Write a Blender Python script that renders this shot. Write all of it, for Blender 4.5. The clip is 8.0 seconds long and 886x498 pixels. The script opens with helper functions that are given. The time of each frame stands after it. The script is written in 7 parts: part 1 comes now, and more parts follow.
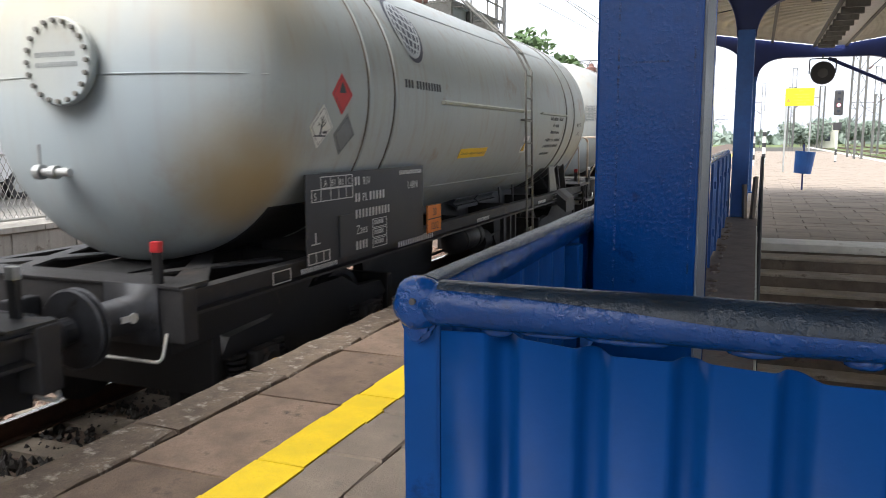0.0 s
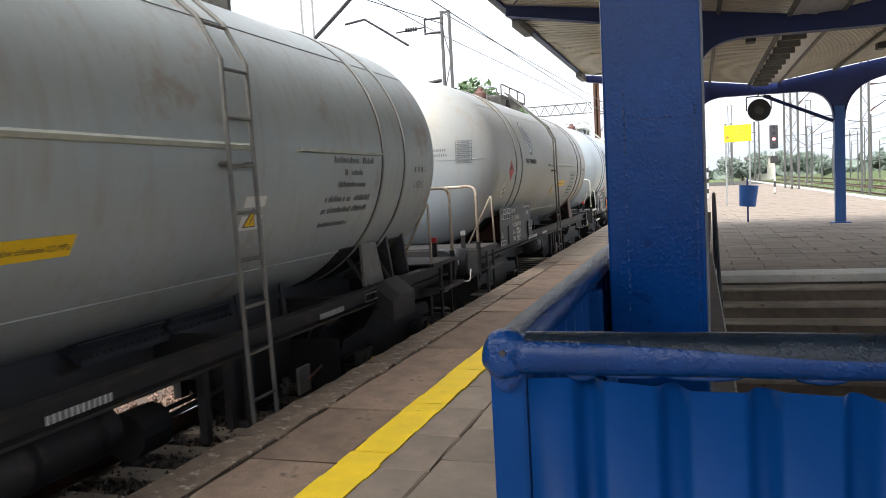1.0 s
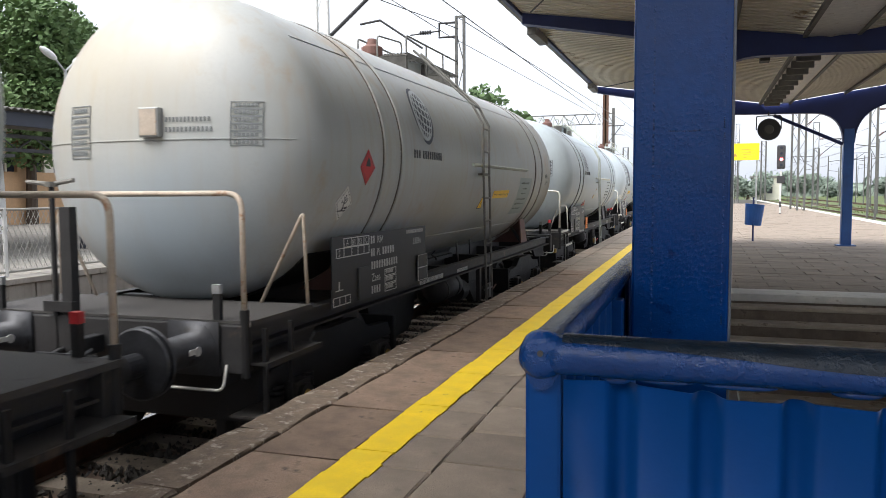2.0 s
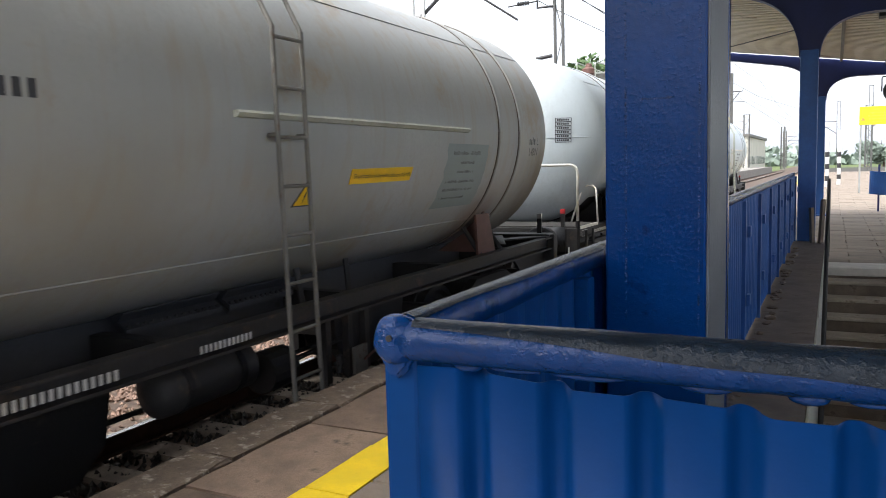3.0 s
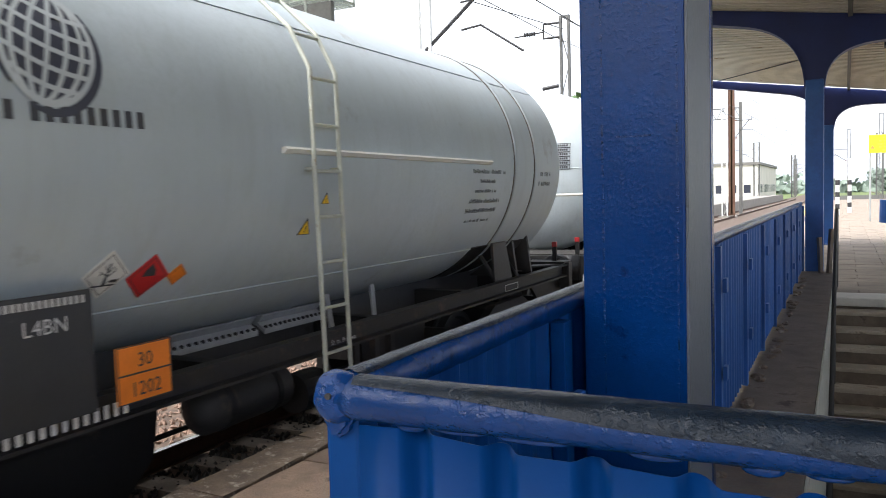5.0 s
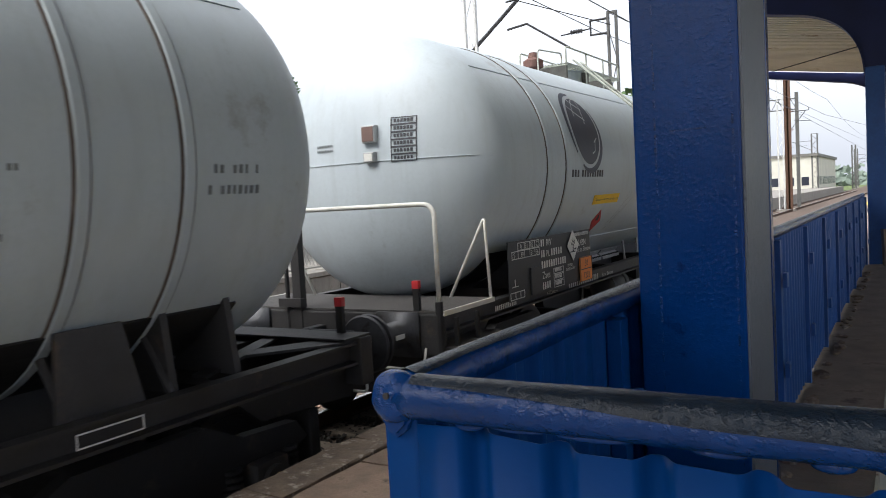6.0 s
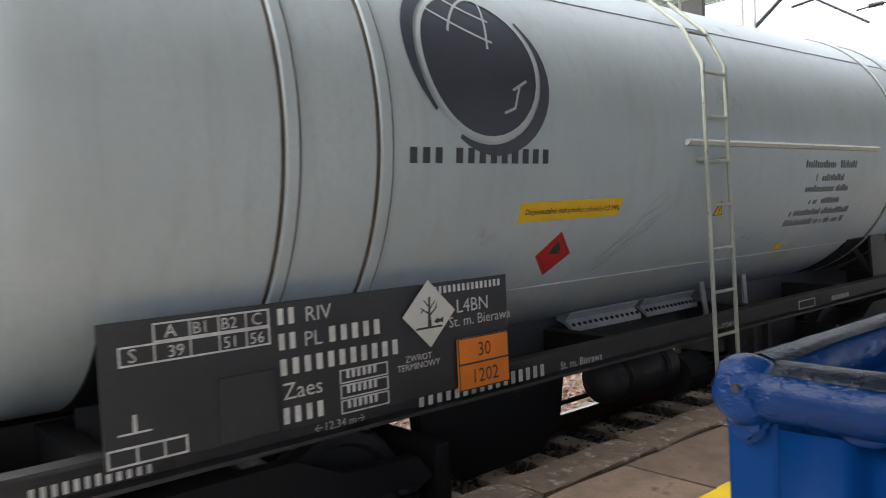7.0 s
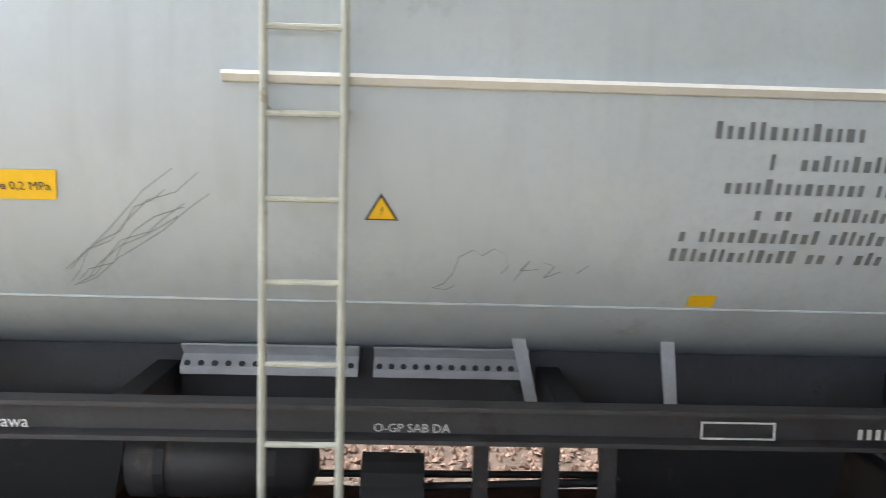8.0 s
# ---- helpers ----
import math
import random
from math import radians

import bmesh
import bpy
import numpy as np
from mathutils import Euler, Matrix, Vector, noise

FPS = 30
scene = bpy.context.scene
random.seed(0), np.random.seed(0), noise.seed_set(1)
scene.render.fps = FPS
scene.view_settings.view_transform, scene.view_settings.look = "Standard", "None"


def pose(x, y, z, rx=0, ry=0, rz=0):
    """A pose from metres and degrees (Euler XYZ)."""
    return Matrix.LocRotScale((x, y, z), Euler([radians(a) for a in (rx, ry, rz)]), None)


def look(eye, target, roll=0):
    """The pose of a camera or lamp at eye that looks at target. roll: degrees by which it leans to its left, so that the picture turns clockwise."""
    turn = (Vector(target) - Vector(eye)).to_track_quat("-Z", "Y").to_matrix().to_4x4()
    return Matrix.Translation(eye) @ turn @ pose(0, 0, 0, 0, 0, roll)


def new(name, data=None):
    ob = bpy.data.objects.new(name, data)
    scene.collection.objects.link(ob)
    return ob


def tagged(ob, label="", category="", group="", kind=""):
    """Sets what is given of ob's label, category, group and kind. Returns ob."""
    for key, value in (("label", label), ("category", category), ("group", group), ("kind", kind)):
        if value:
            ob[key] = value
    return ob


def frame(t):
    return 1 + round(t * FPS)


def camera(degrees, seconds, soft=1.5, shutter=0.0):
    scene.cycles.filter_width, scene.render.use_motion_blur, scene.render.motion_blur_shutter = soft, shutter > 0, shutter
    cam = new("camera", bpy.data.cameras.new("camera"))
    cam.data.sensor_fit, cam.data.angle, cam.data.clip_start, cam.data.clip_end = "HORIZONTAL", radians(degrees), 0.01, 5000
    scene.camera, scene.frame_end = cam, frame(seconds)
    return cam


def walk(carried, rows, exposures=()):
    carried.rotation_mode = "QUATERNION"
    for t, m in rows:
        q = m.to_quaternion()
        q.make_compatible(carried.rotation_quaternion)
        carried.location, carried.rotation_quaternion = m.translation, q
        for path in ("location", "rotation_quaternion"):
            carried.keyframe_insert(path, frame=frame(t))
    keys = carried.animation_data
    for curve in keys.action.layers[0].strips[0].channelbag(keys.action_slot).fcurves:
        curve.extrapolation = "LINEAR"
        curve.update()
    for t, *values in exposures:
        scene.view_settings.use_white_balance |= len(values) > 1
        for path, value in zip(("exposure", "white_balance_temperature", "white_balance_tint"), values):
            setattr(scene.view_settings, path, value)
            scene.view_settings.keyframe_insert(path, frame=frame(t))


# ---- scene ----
# ---- camera ----
cam = camera(59.1, 8.0, soft=0.75, shutter=0.12)
PATH = [
    (0, 0.000, -0.000, 1.438, 21.77, -8.02, -0.23),
    (0.5, -0.054, -0.108, 1.461, 19.25, -5.44, -2.19),
    (1, -0.128, -0.144, 1.466, 18.27, -4.49, -3.14),
    (1.5, -0.169, -0.166, 1.459, 18.03, -4.61, -1.43),
    (2, -0.177, -0.179, 1.461, 18.38, -4.19, -0.35),
    (2.2, -0.117, -0.151, 1.458, 18.79, -4.91, -1.38),
    (3.3, 0.183, 0.027, 1.461, 28.55, -5.75, -0.61),
    (3.5, 0.199, 0.044, 1.454, 28.26, -1.93, 1.21),
    (3.7, 0.164, 0.066, 1.467, 31.06, -0.94, -1.04),
    (4, 0.188, 0.092, 1.475, 30.73, -3.77, -0.88),
    (4.5, 0.166, 0.075, 1.479, 29.27, -4.05, -0.16),
    (5, 0.186, 0.078, 1.483, 27.34, -3.80, -1.70),
    (5.2, 0.185, 0.087, 1.479, 26.81, -4.57, -1.34),
    (6.3, 0.178, 0.066, 1.480, 34.69, -2.95, -3.73),
    (6.5, 0.153, 0.061, 1.478, 37.82, -2.99, -3.67),
    (6.7, 0.079, 0.124, 1.454, 41.63, -3.30, -3.11),
    (7, -0.013, 0.198, 1.416, 49.59, -2.78, -2.74),
    (7.5, -0.093, 0.248, 1.515, 68.42, -4.97, -0.27),
    (8, -0.089, 0.155, 1.532, 88.25, -6.48, 1.58),
]
walk(cam, [(t, pose(x, y, z, 90 + pitch, 0, yaw) @ pose(0, 0, 0, 0, 0, roll)) for t, x, y, z, yaw, pitch, roll in PATH],
     exposures=((0, 2.2), (0.6, 2.3), (1.0, 1.95), (1.5, 1.8), (2.2, 1.75), (3.4, 2.15), (4.0, 1.6), (4.5, 1.8), (5.0, 2.25), (5.4, 2.15), (6.3, 1.45), (6.7, 1.65), (7.0, 2.05), (7.5, 2.55), (8, 2.8)))

# ---- light: bright overcast sky ----
world = bpy.data.worlds.new("overcast")
scene.world = world
world.use_nodes = True
wn, wl = world.node_tree.nodes, world.node_tree.links
sky = wn.new("ShaderNodeTexSky")
sky.sky_type = "NISHITA"
sky.sun_disc = False
sky.sun_elevation, sky.sun_rotation = radians(55), radians(211)
sky.air_density, sky.dust_density, sky.ozone_density = 1.0, 6.0, 1.0
hsv = wn.new("ShaderNodeHueSaturation")
hsv.inputs["Saturation"].default_value = 0.25
hsv.inputs["Value"].default_value = 1.0
wl.new(sky.outputs[0], hsv.inputs["Color"])
cloud = wn.new("ShaderNodeMix")
cloud.data_type = "RGBA"
cloud.inputs[0].default_value = 0.65
cloud.inputs[7].default_value = (2.40, 2.57, 2.93, 1)
wl.new(hsv.outputs[0], cloud.inputs[6])
wl.new(cloud.outputs[2], wn["Background"].inputs["Color"])
wn["Background"].inputs["Strength"].default_value = 0.15
sun_data = bpy.data.lights.new("sun", "SUN")
sun_data.energy, sun_data.angle, sun_data.color = 0.9, radians(40), (1.0, 0.985, 0.96)
sun = new("sun", sun_data)
sun.matrix_world = look((-18, -30, 50), (0, 0, 0))

# ---- materials ----


def mat(name, color, rough=0.6, metal=0.0, var=0.25, scale=6.0, fine=60.0, bump=0.1, tint=None, spots=0.0, spot_color=(0.12, 0.07, 0.04), spot_scale=3.0, coat=0.0, streak=0.0, stretch=(1, 1, 1), blister=0.0):
    """A procedural surface: base colour, patches at two scales, optional stains, relief and uneven gloss."""
    m = bpy.data.materials.new(name)
    m.use_nodes = True
    n, l = m.node_tree.nodes, m.node_tree.links
    b = n["Principled BSDF"]
    tc = n.new("ShaderNodeTexCoord")
    mp = n.new("ShaderNodeMapping")
    mp.inputs["Scale"].default_value = stretch
    l.new(tc.outputs["Object"], mp.inputs["Vector"])

    def noise_node(sc, detail=5.0, rough_=0.6):
        t = n.new("ShaderNodeTexNoise")
        t.inputs["Scale"].default_value, t.inputs["Detail"].default_value, t.inputs["Roughness"].default_value = sc, detail, rough_
        l.new(mp.outputs[0], t.inputs["Vector"])
        return t

    def ramp(src, lo, hi):
        r = n.new("ShaderNodeMapRange")
        r.inputs["From Min"].default_value, r.inputs["From Max"].default_value = lo, hi
        l.new(src, r.inputs["Value"])
        return r.outputs[0]

    def mix(fac, a, c):
        x = n.new("ShaderNodeMix")
        x.data_type = "RGBA"
        for sock, v in ((x.inputs[0], fac), (x.inputs[6], a), (x.inputs[7], c)):
            if hasattr(v, "is_linked"):
                l.new(v, sock)
            else:
                sock.default_value = v if isinstance(v, float) else (*v, 1)
        return x.outputs[2]

    big, small = noise_node(scale), noise_node(fine, 6, 0.7)
    dark = tuple(c * (1 - var) for c in color)
    lite = tint or tuple(min(1, c * (1 + var * 0.6)) for c in color)
    col = mix(ramp(big.outputs["Fac"], 0.3, 0.7), dark, lite)
    col = mix(ramp(small.outputs["Fac"], 0.45, 0.75), col, tuple(c * (1 - var * 0.7) for c in color))
    info = n.new("ShaderNodeObjectInfo")
    one = n.new("ShaderNodeHueSaturation")
    val = n.new("ShaderNodeMapRange")
    val.inputs["To Min"].default_value, val.inputs["To Max"].default_value = 1 - var * 0.5, 1 + var * 0.4
    l.new(info.outputs["Random"], val.inputs["Value"])
    l.new(val.outputs[0], one.inputs["Value"])
    l.new(col, one.inputs["Color"])
    col = one.outputs[0]
    if spots:
        st = noise_node(spot_scale, 8, 0.68)
        col = mix(ramp(st.outputs["Fac"], 0.66 - spots * 0.25, 0.72 - spots * 0.15), col, spot_color)
    if streak:
        sm = n.new("ShaderNodeMapping")
        sm.inputs["Scale"].default_value = (9.0, 9.0, 0.35)
        l.new(tc.outputs["Object"], sm.inputs["Vector"])
        sn = n.new("ShaderNodeTexNoise")
        sn.inputs["Scale"].default_value, sn.inputs["Detail"].default_value = 1.0, 6.0
        l.new(sm.outputs[0], sn.inputs["Vector"])
        mul = n.new("ShaderNodeMath")
        mul.operation = "MULTIPLY"
        mul.inputs[1].default_value = streak
        l.new(ramp(sn.outputs["Fac"], 0.5, 0.75), mul.inputs[0])
        col = mix(mul.outputs[0], col, spot_color)
    l.new(col, b.inputs["Base Color"])
    rr = n.new("ShaderNodeMapRange")
    rr.inputs["To Min"].default_value, rr.inputs["To Max"].default_value = max(0.05, rough - 0.12), min(1, rough + 0.12)
    l.new(big.outputs["Fac"], rr.inputs["Value"])
    l.new(rr.outputs[0], b.inputs["Roughness"])
    b.inputs["Metallic"].default_value = metal
    b.inputs["Coat Weight"].default_value = coat
    if bump:
        bp = n.new("ShaderNodeBump")
        bp.inputs["Strength"].default_value, bp.inputs["Distance"].default_value = bump, 0.01
        height = small.outputs["Fac"]
        if blister:
            # scattered blisters and runs under thick paint
            bl = noise_node(110.0, 3.0, 0.55)
            patch = noise_node(9.0, 3.0, 0.6)
            both = n.new("ShaderNodeMath")
            both.operation = "MULTIPLY"
            l.new(ramp(bl.outputs["Fac"], 0.52, 0.66), both.inputs[0])
            l.new(ramp(patch.outputs["Fac"], 0.42, 0.62), both.inputs[1])
            add = n.new("ShaderNodeMath")
            add.operation = "MULTIPLY_ADD"
            add.inputs[1].default_value = blister
            l.new(both.outputs[0], add.inputs[0])
            l.new(height, add.inputs[2])
            height = add.outputs[0]
        l.new(height, bp.inputs["Height"])
        l.new(bp.outputs[0], b.inputs["Normal"])
    return m


M = {}
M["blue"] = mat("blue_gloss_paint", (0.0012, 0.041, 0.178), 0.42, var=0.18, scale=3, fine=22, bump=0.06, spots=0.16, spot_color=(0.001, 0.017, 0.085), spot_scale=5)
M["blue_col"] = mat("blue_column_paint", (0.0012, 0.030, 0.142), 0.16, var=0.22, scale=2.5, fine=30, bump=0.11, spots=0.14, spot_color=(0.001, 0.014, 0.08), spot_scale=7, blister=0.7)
M["blue_rail"] = mat("blue_worn_rail_paint", (0.0012, 0.034, 0.155), 0.14, var=0.25, scale=9, fine=38, bump=0.32, spots=0.24, spot_color=(0.003, 0.014, 0.045), spot_scale=6, blister=1.2)
M["worn_top"] = mat("rail_paint_worn_dark", (0.0075, 0.015, 0.027), 0.22, var=0.4, scale=9, fine=60, bump=0.3, spots=0.22, spot_color=(0.003, 0.03, 0.11), spot_scale=7, blister=1.0)
M["rust_edge"] = mat("rust_streaked_seam", (0.115, 0.09, 0.075), 0.8, var=0.45, scale=5, spots=0.35, spot_color=(0.08, 0.05, 0.038), spot_scale=3)
M["patch"] = mat("repainted_patch", (0.25, 0.30, 0.295), 0.5, var=0.15, scale=2, bump=0)
for key, spec in (("blue", 0.12), ("blue_col", 0.22), ("blue_rail", 0.34), ("worn_top", 0.28)):
    bs = M[key].node_tree.nodes["Principled BSDF"]
    bs.inputs["Specular IOR Level"].default_value = spec
# paler blue for the far bays and columns, hinges, bin and posts
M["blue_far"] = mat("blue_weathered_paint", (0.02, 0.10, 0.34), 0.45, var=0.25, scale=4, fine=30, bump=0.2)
M["navy"] = mat("navy_frame_paint", (0.012, 0.025, 0.13), 0.5, var=0.25, scale=2, fine=30, bump=0.1)
M["primer"] = mat("grey_primer_flange", (0.125, 0.142, 0.168), 0.45, var=0.3, scale=5, fine=45, bump=0.3, spots=0.16, spot_color=(0.045, 0.05, 0.06), spot_scale=22)
M["slab"] = mat("worn_concrete_slab", (0.26, 0.21, 0.165), 0.85, var=0.3, scale=3, fine=70, bump=0.4, spots=0.25, spot_color=(0.1, 0.085, 0.07), spot_scale=2.5)
M["slab_edge"] = mat("edge_slab_concrete", (0.225, 0.158, 0.116), 0.85, var=0.5, scale=4, fine=70, bump=0.8, spots=0.4, spot_color=(0.095, 0.07, 0.053), spot_scale=4)
M["coping"] = mat("coping_stone", (0.19, 0.142, 0.105), 0.9, var=0.5, scale=6, fine=55, bump=1.0, spots=0.5, spot_color=(0.36, 0.32, 0.27), spot_scale=9)
M["joint"] = mat("joint_dirt", (0.05, 0.045, 0.035), 0.95, var=0.4)
M["concrete"] = mat("old_concrete", (0.30, 0.28, 0.25), 0.9, var=0.3, scale=1.5, fine=40, bump=0.5, spots=0.2, spot_color=(0.12, 0.1, 0.08), streak=0.4)
M["ledge"] = mat("stair_ledge_concrete", (0.21, 0.17, 0.135), 0.9, var=0.4, scale=4, fine=50, bump=0.6, spots=0.3, spot_color=(0.08, 0.062, 0.05), spot_scale=4)
M["steps"] = mat("stair_terrazzo", (0.42, 0.37, 0.30), 0.8, var=0.35, scale=3, fine=50, bump=0.3, spots=0.3, spot_color=(0.15, 0.12, 0.09))
M["yellow_line"] = mat("yellow_line_paint", (0.80, 0.56, 0.012), 0.6, var=0.15, scale=5, fine=60, bump=0.25, spots=0.08, spot_color=(0.3, 0.22, 0.08), spot_scale=8)
M["white_line"] = mat("white_line_paint", (0.7, 0.68, 0.62), 0.7, var=0.2, scale=5, fine=40, spots=0.2, spot_color=(0.3, 0.26, 0.2))
M["ballast"] = mat("ballast_ground", (0.11, 0.075, 0.055), 0.95, var=0.5, scale=8, fine=45, bump=0.8)
M["stone"] = mat("ballast_stone", (0.28, 0.185, 0.14), 0.9, var=0.5, scale=8, fine=40, bump=0.4)
# much darker stones, from the far rail to the platform edge
M["oily"] = mat("oily_ballast_stone", (0.032, 0.027, 0.024), 0.75, var=0.5, scale=8, fine=40, bump=0.4)
M["sleeper"] = mat("sleeper_concrete", (0.17, 0.14, 0.11), 0.9, var=0.4, scale=5, fine=50, bump=0.4, spots=0.3, spot_color=(0.06, 0.045, 0.035))
M["rail_side"] = mat("rusty_rail", (0.10, 0.05, 0.03), 0.8, var=0.4, scale=10)
M["rail_top"] = mat("polished_rail_head", (0.62, 0.60, 0.57), 0.25, 0.9, var=0.1, scale=4, bump=0.05)
M["black"] = mat("sooty_black_steel", (0.010, 0.010, 0.011), 0.65, var=0.4, scale=4, fine=40, bump=0.3, spots=0.2, spot_color=(0.032, 0.025, 0.02), spot_scale=4)
M["frame_grey"] = mat("dusty_frame_steel", (0.030, 0.029, 0.030), 0.6, var=0.4, scale=4, fine=40, bump=0.3, spots=0.25, spot_color=(0.07, 0.05, 0.037), spot_scale=3)
M["buffer"] = mat("greasy_buffer_steel", (0.042, 0.044, 0.05), 0.45, 0.3, var=0.4, scale=8, fine=40, bump=0.3, spots=0.3, spot_color=(0.014, 0.012, 0.011), spot_scale=6)
M["deck"] = mat("dusty_deck_plate", (0.062, 0.058, 0.056), 0.75, var=0.3, scale=3, fine=80, bump=0.5, spots=0.2, spot_color=(0.035, 0.028, 0.025))
M["cradle"] = mat("dusty_cradle_steel", (0.042, 0.045, 0.052), 0.5, var=0.35, scale=3, fine=40, bump=0.2, spots=0.2, spot_color=(0.02, 0.019, 0.019))
# paler copy of the frame steel that brightens the last wagon's side beam
M["sole_dust"] = mat("dusty_side_beam", (0.056, 0.056, 0.058), 0.6, var=0.3, scale=4, fine=40, bump=0.3, spots=0.25, spot_color=(0.03, 0.027, 0.025))
M["board"] = mat("number_board", (0.035, 0.038, 0.043), 0.55, var=0.25, scale=3, fine=50, bump=0.1, spots=0.12, spot_color=(0.07, 0.065, 0.06))
M["white_mark"] = mat("white_lettering", (0.62, 0.62, 0.61), 0.7, var=0.25, scale=12, bump=0)
M["dark_mark"] = mat("dark_lettering", (0.045, 0.047, 0.055), 0.6, var=0.2, scale=8, bump=0)
M["grey_mark"] = mat("faded_lettering", (0.17, 0.185, 0.19), 0.6, var=0.25, scale=8, bump=0)
M["stencil_dark"] = mat("weathered_stencil", (0.13, 0.138, 0.14), 0.6, var=0.35, scale=10, bump=0)
M["emblem"] = mat("emblem_navy", (0.045, 0.05, 0.075), 0.5, var=0.2, scale=5, bump=0)
M["emblem_light"] = mat("emblem_lines", (0.50, 0.54, 0.56), 0.5, var=0.15, scale=5, bump=0)
M["orange"] = mat("orange_plate", (0.85, 0.23, 0.02), 0.5, var=0.12, scale=6, bump=0, spots=0.1, spot_color=(0.4, 0.12, 0.03))
M["yellow_label"] = mat("yellow_label", (0.85, 0.52, 0.015), 0.5, var=0.1, scale=6, bump=0)
M["red_label"] = mat("red_label", (0.55, 0.025, 0.03), 0.5, var=0.12, scale=6, bump=0)
M["white_label"] = mat("white_label", (0.68, 0.68, 0.64), 0.55, var=0.12, scale=6, bump=0, spots=0.12, spot_color=(0.35, 0.33, 0.3))
M["white_paint"] = mat("white_handrail_paint", (0.66, 0.65, 0.60), 0.45, var=0.18, scale=10, fine=40, bump=0.15, spots=0.18, spot_color=(0.32, 0.2, 0.11), spot_scale=9)
M["rust_rail"] = mat("rusty_handrail_paint", (0.5, 0.42, 0.34), 0.6, var=0.25, scale=10, spots=0.35, spot_color=(0.28, 0.14, 0.07), spot_scale=7)
M["ladder"] = mat("cream_ladder_paint", (0.46, 0.48, 0.42), 0.55, var=0.2, scale=8, spots=0.2, spot_color=(0.22, 0.17, 0.12), spot_scale=7)
M["ladder_dark"] = mat("grimy_ladder_steel", (0.17, 0.165, 0.15), 0.65, var=0.3, scale=8, spots=0.3, spot_color=(0.09, 0.06, 0.04), spot_scale=7)
M["red_top"] = mat("red_marker_paint", (0.5, 0.03, 0.035), 0.5, var=0.15)
M["rust_red"] = mat("rust_red_cap", (0.15, 0.075, 0.06), 0.7, var=0.3)
M["ochre"] = mat("ochre_axle_paint", (0.5, 0.3, 0.06), 0.6, var=0.3)
M["galv"] = mat("galvanised_steel", (0.42, 0.43, 0.43), 0.45, 0.6, var=0.2, scale=5, bump=0.1)
M["tray"] = mat("perforated_tray", (0.40, 0.41, 0.42), 0.5, 0.15, var=0.2, scale=6)
M["glass"] = mat("window_glass", (0.03, 0.035, 0.05), 0.08, var=0.1, bump=0)
M["roof_sheet"] = mat("canopy_sheet", (0.74, 0.69, 0.58), 0.65, var=0.2, scale=0.8, fine=20, bump=0.1, spots=0.2, spot_color=(0.3, 0.2, 0.1), spot_scale=1.5)
M["brick"] = mat("yellow_brick", (0.52, 0.33, 0.185), 0.85, var=0.25, scale=0.7, fine=14, bump=0.3)
M["plaster"] = mat("cream_plaster", (0.72, 0.68, 0.60), 0.85, var=0.12, scale=1, fine=20)
M["grass"] = mat("grass_ground", (0.10, 0.14, 0.035), 0.95, var=0.4, scale=0.4, fine=4, bump=0.6, spots=0.25, spot_color=(0.22, 0.18, 0.11), spot_scale=0.25)
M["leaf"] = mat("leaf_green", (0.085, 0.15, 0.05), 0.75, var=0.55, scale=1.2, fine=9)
# far leaves: distance haze is put into the pale leaf colour
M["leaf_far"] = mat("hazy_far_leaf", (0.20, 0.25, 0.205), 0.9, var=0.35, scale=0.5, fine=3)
M["bark"] = mat("bark", (0.08, 0.06, 0.045), 0.9, var=0.3)
M["mast"] = mat("mast_steel", (0.11, 0.11, 0.105), 0.6, 0.2, var=0.25, scale=3)
M["mast_white"] = mat("white_post_paint", (0.62, 0.62, 0.6), 0.6, var=0.15)
M["wire"] = mat("wire_dark", (0.03, 0.03, 0.032), 0.6, var=0.1, bump=0)
M["sign"] = mat("yellow_sign", (0.82, 0.72, 0.01), 0.5, var=0.06, bump=0)
M["far_wall"] = mat("far_wall_paint", (0.62, 0.60, 0.52), 0.85, var=0.15, scale=0.4)
M["slate"] = mat("slate_canopy_paint", (0.03, 0.036, 0.055), 0.55, var=0.25, scale=3)
M["mesh"] = mat("dull_fence_wire", (0.30, 0.29, 0.26), 0.6, var=0.2, scale=5)
M["scratch"] = mat("fine_scratch", (0.24, 0.265, 0.265), 0.6, var=0.2, bump=0)
M["van"] = mat("white_van_paint", (0.72, 0.72, 0.72), 0.3, var=0.06, bump=0)
M["brown"] = mat("brown_box_paint", (0.16, 0.10, 0.085), 0.6, var=0.2)
lamp_red = bpy.data.materials.new("red_signal_light")
lamp_red.use_nodes = True
lamp_red.node_tree.nodes["Principled BSDF"].inputs["Emission Color"].default_value = (1, 0.05, 0.08, 1)
lamp_red.node_tree.nodes["Principled BSDF"].inputs["Emission Strength"].default_value = 4


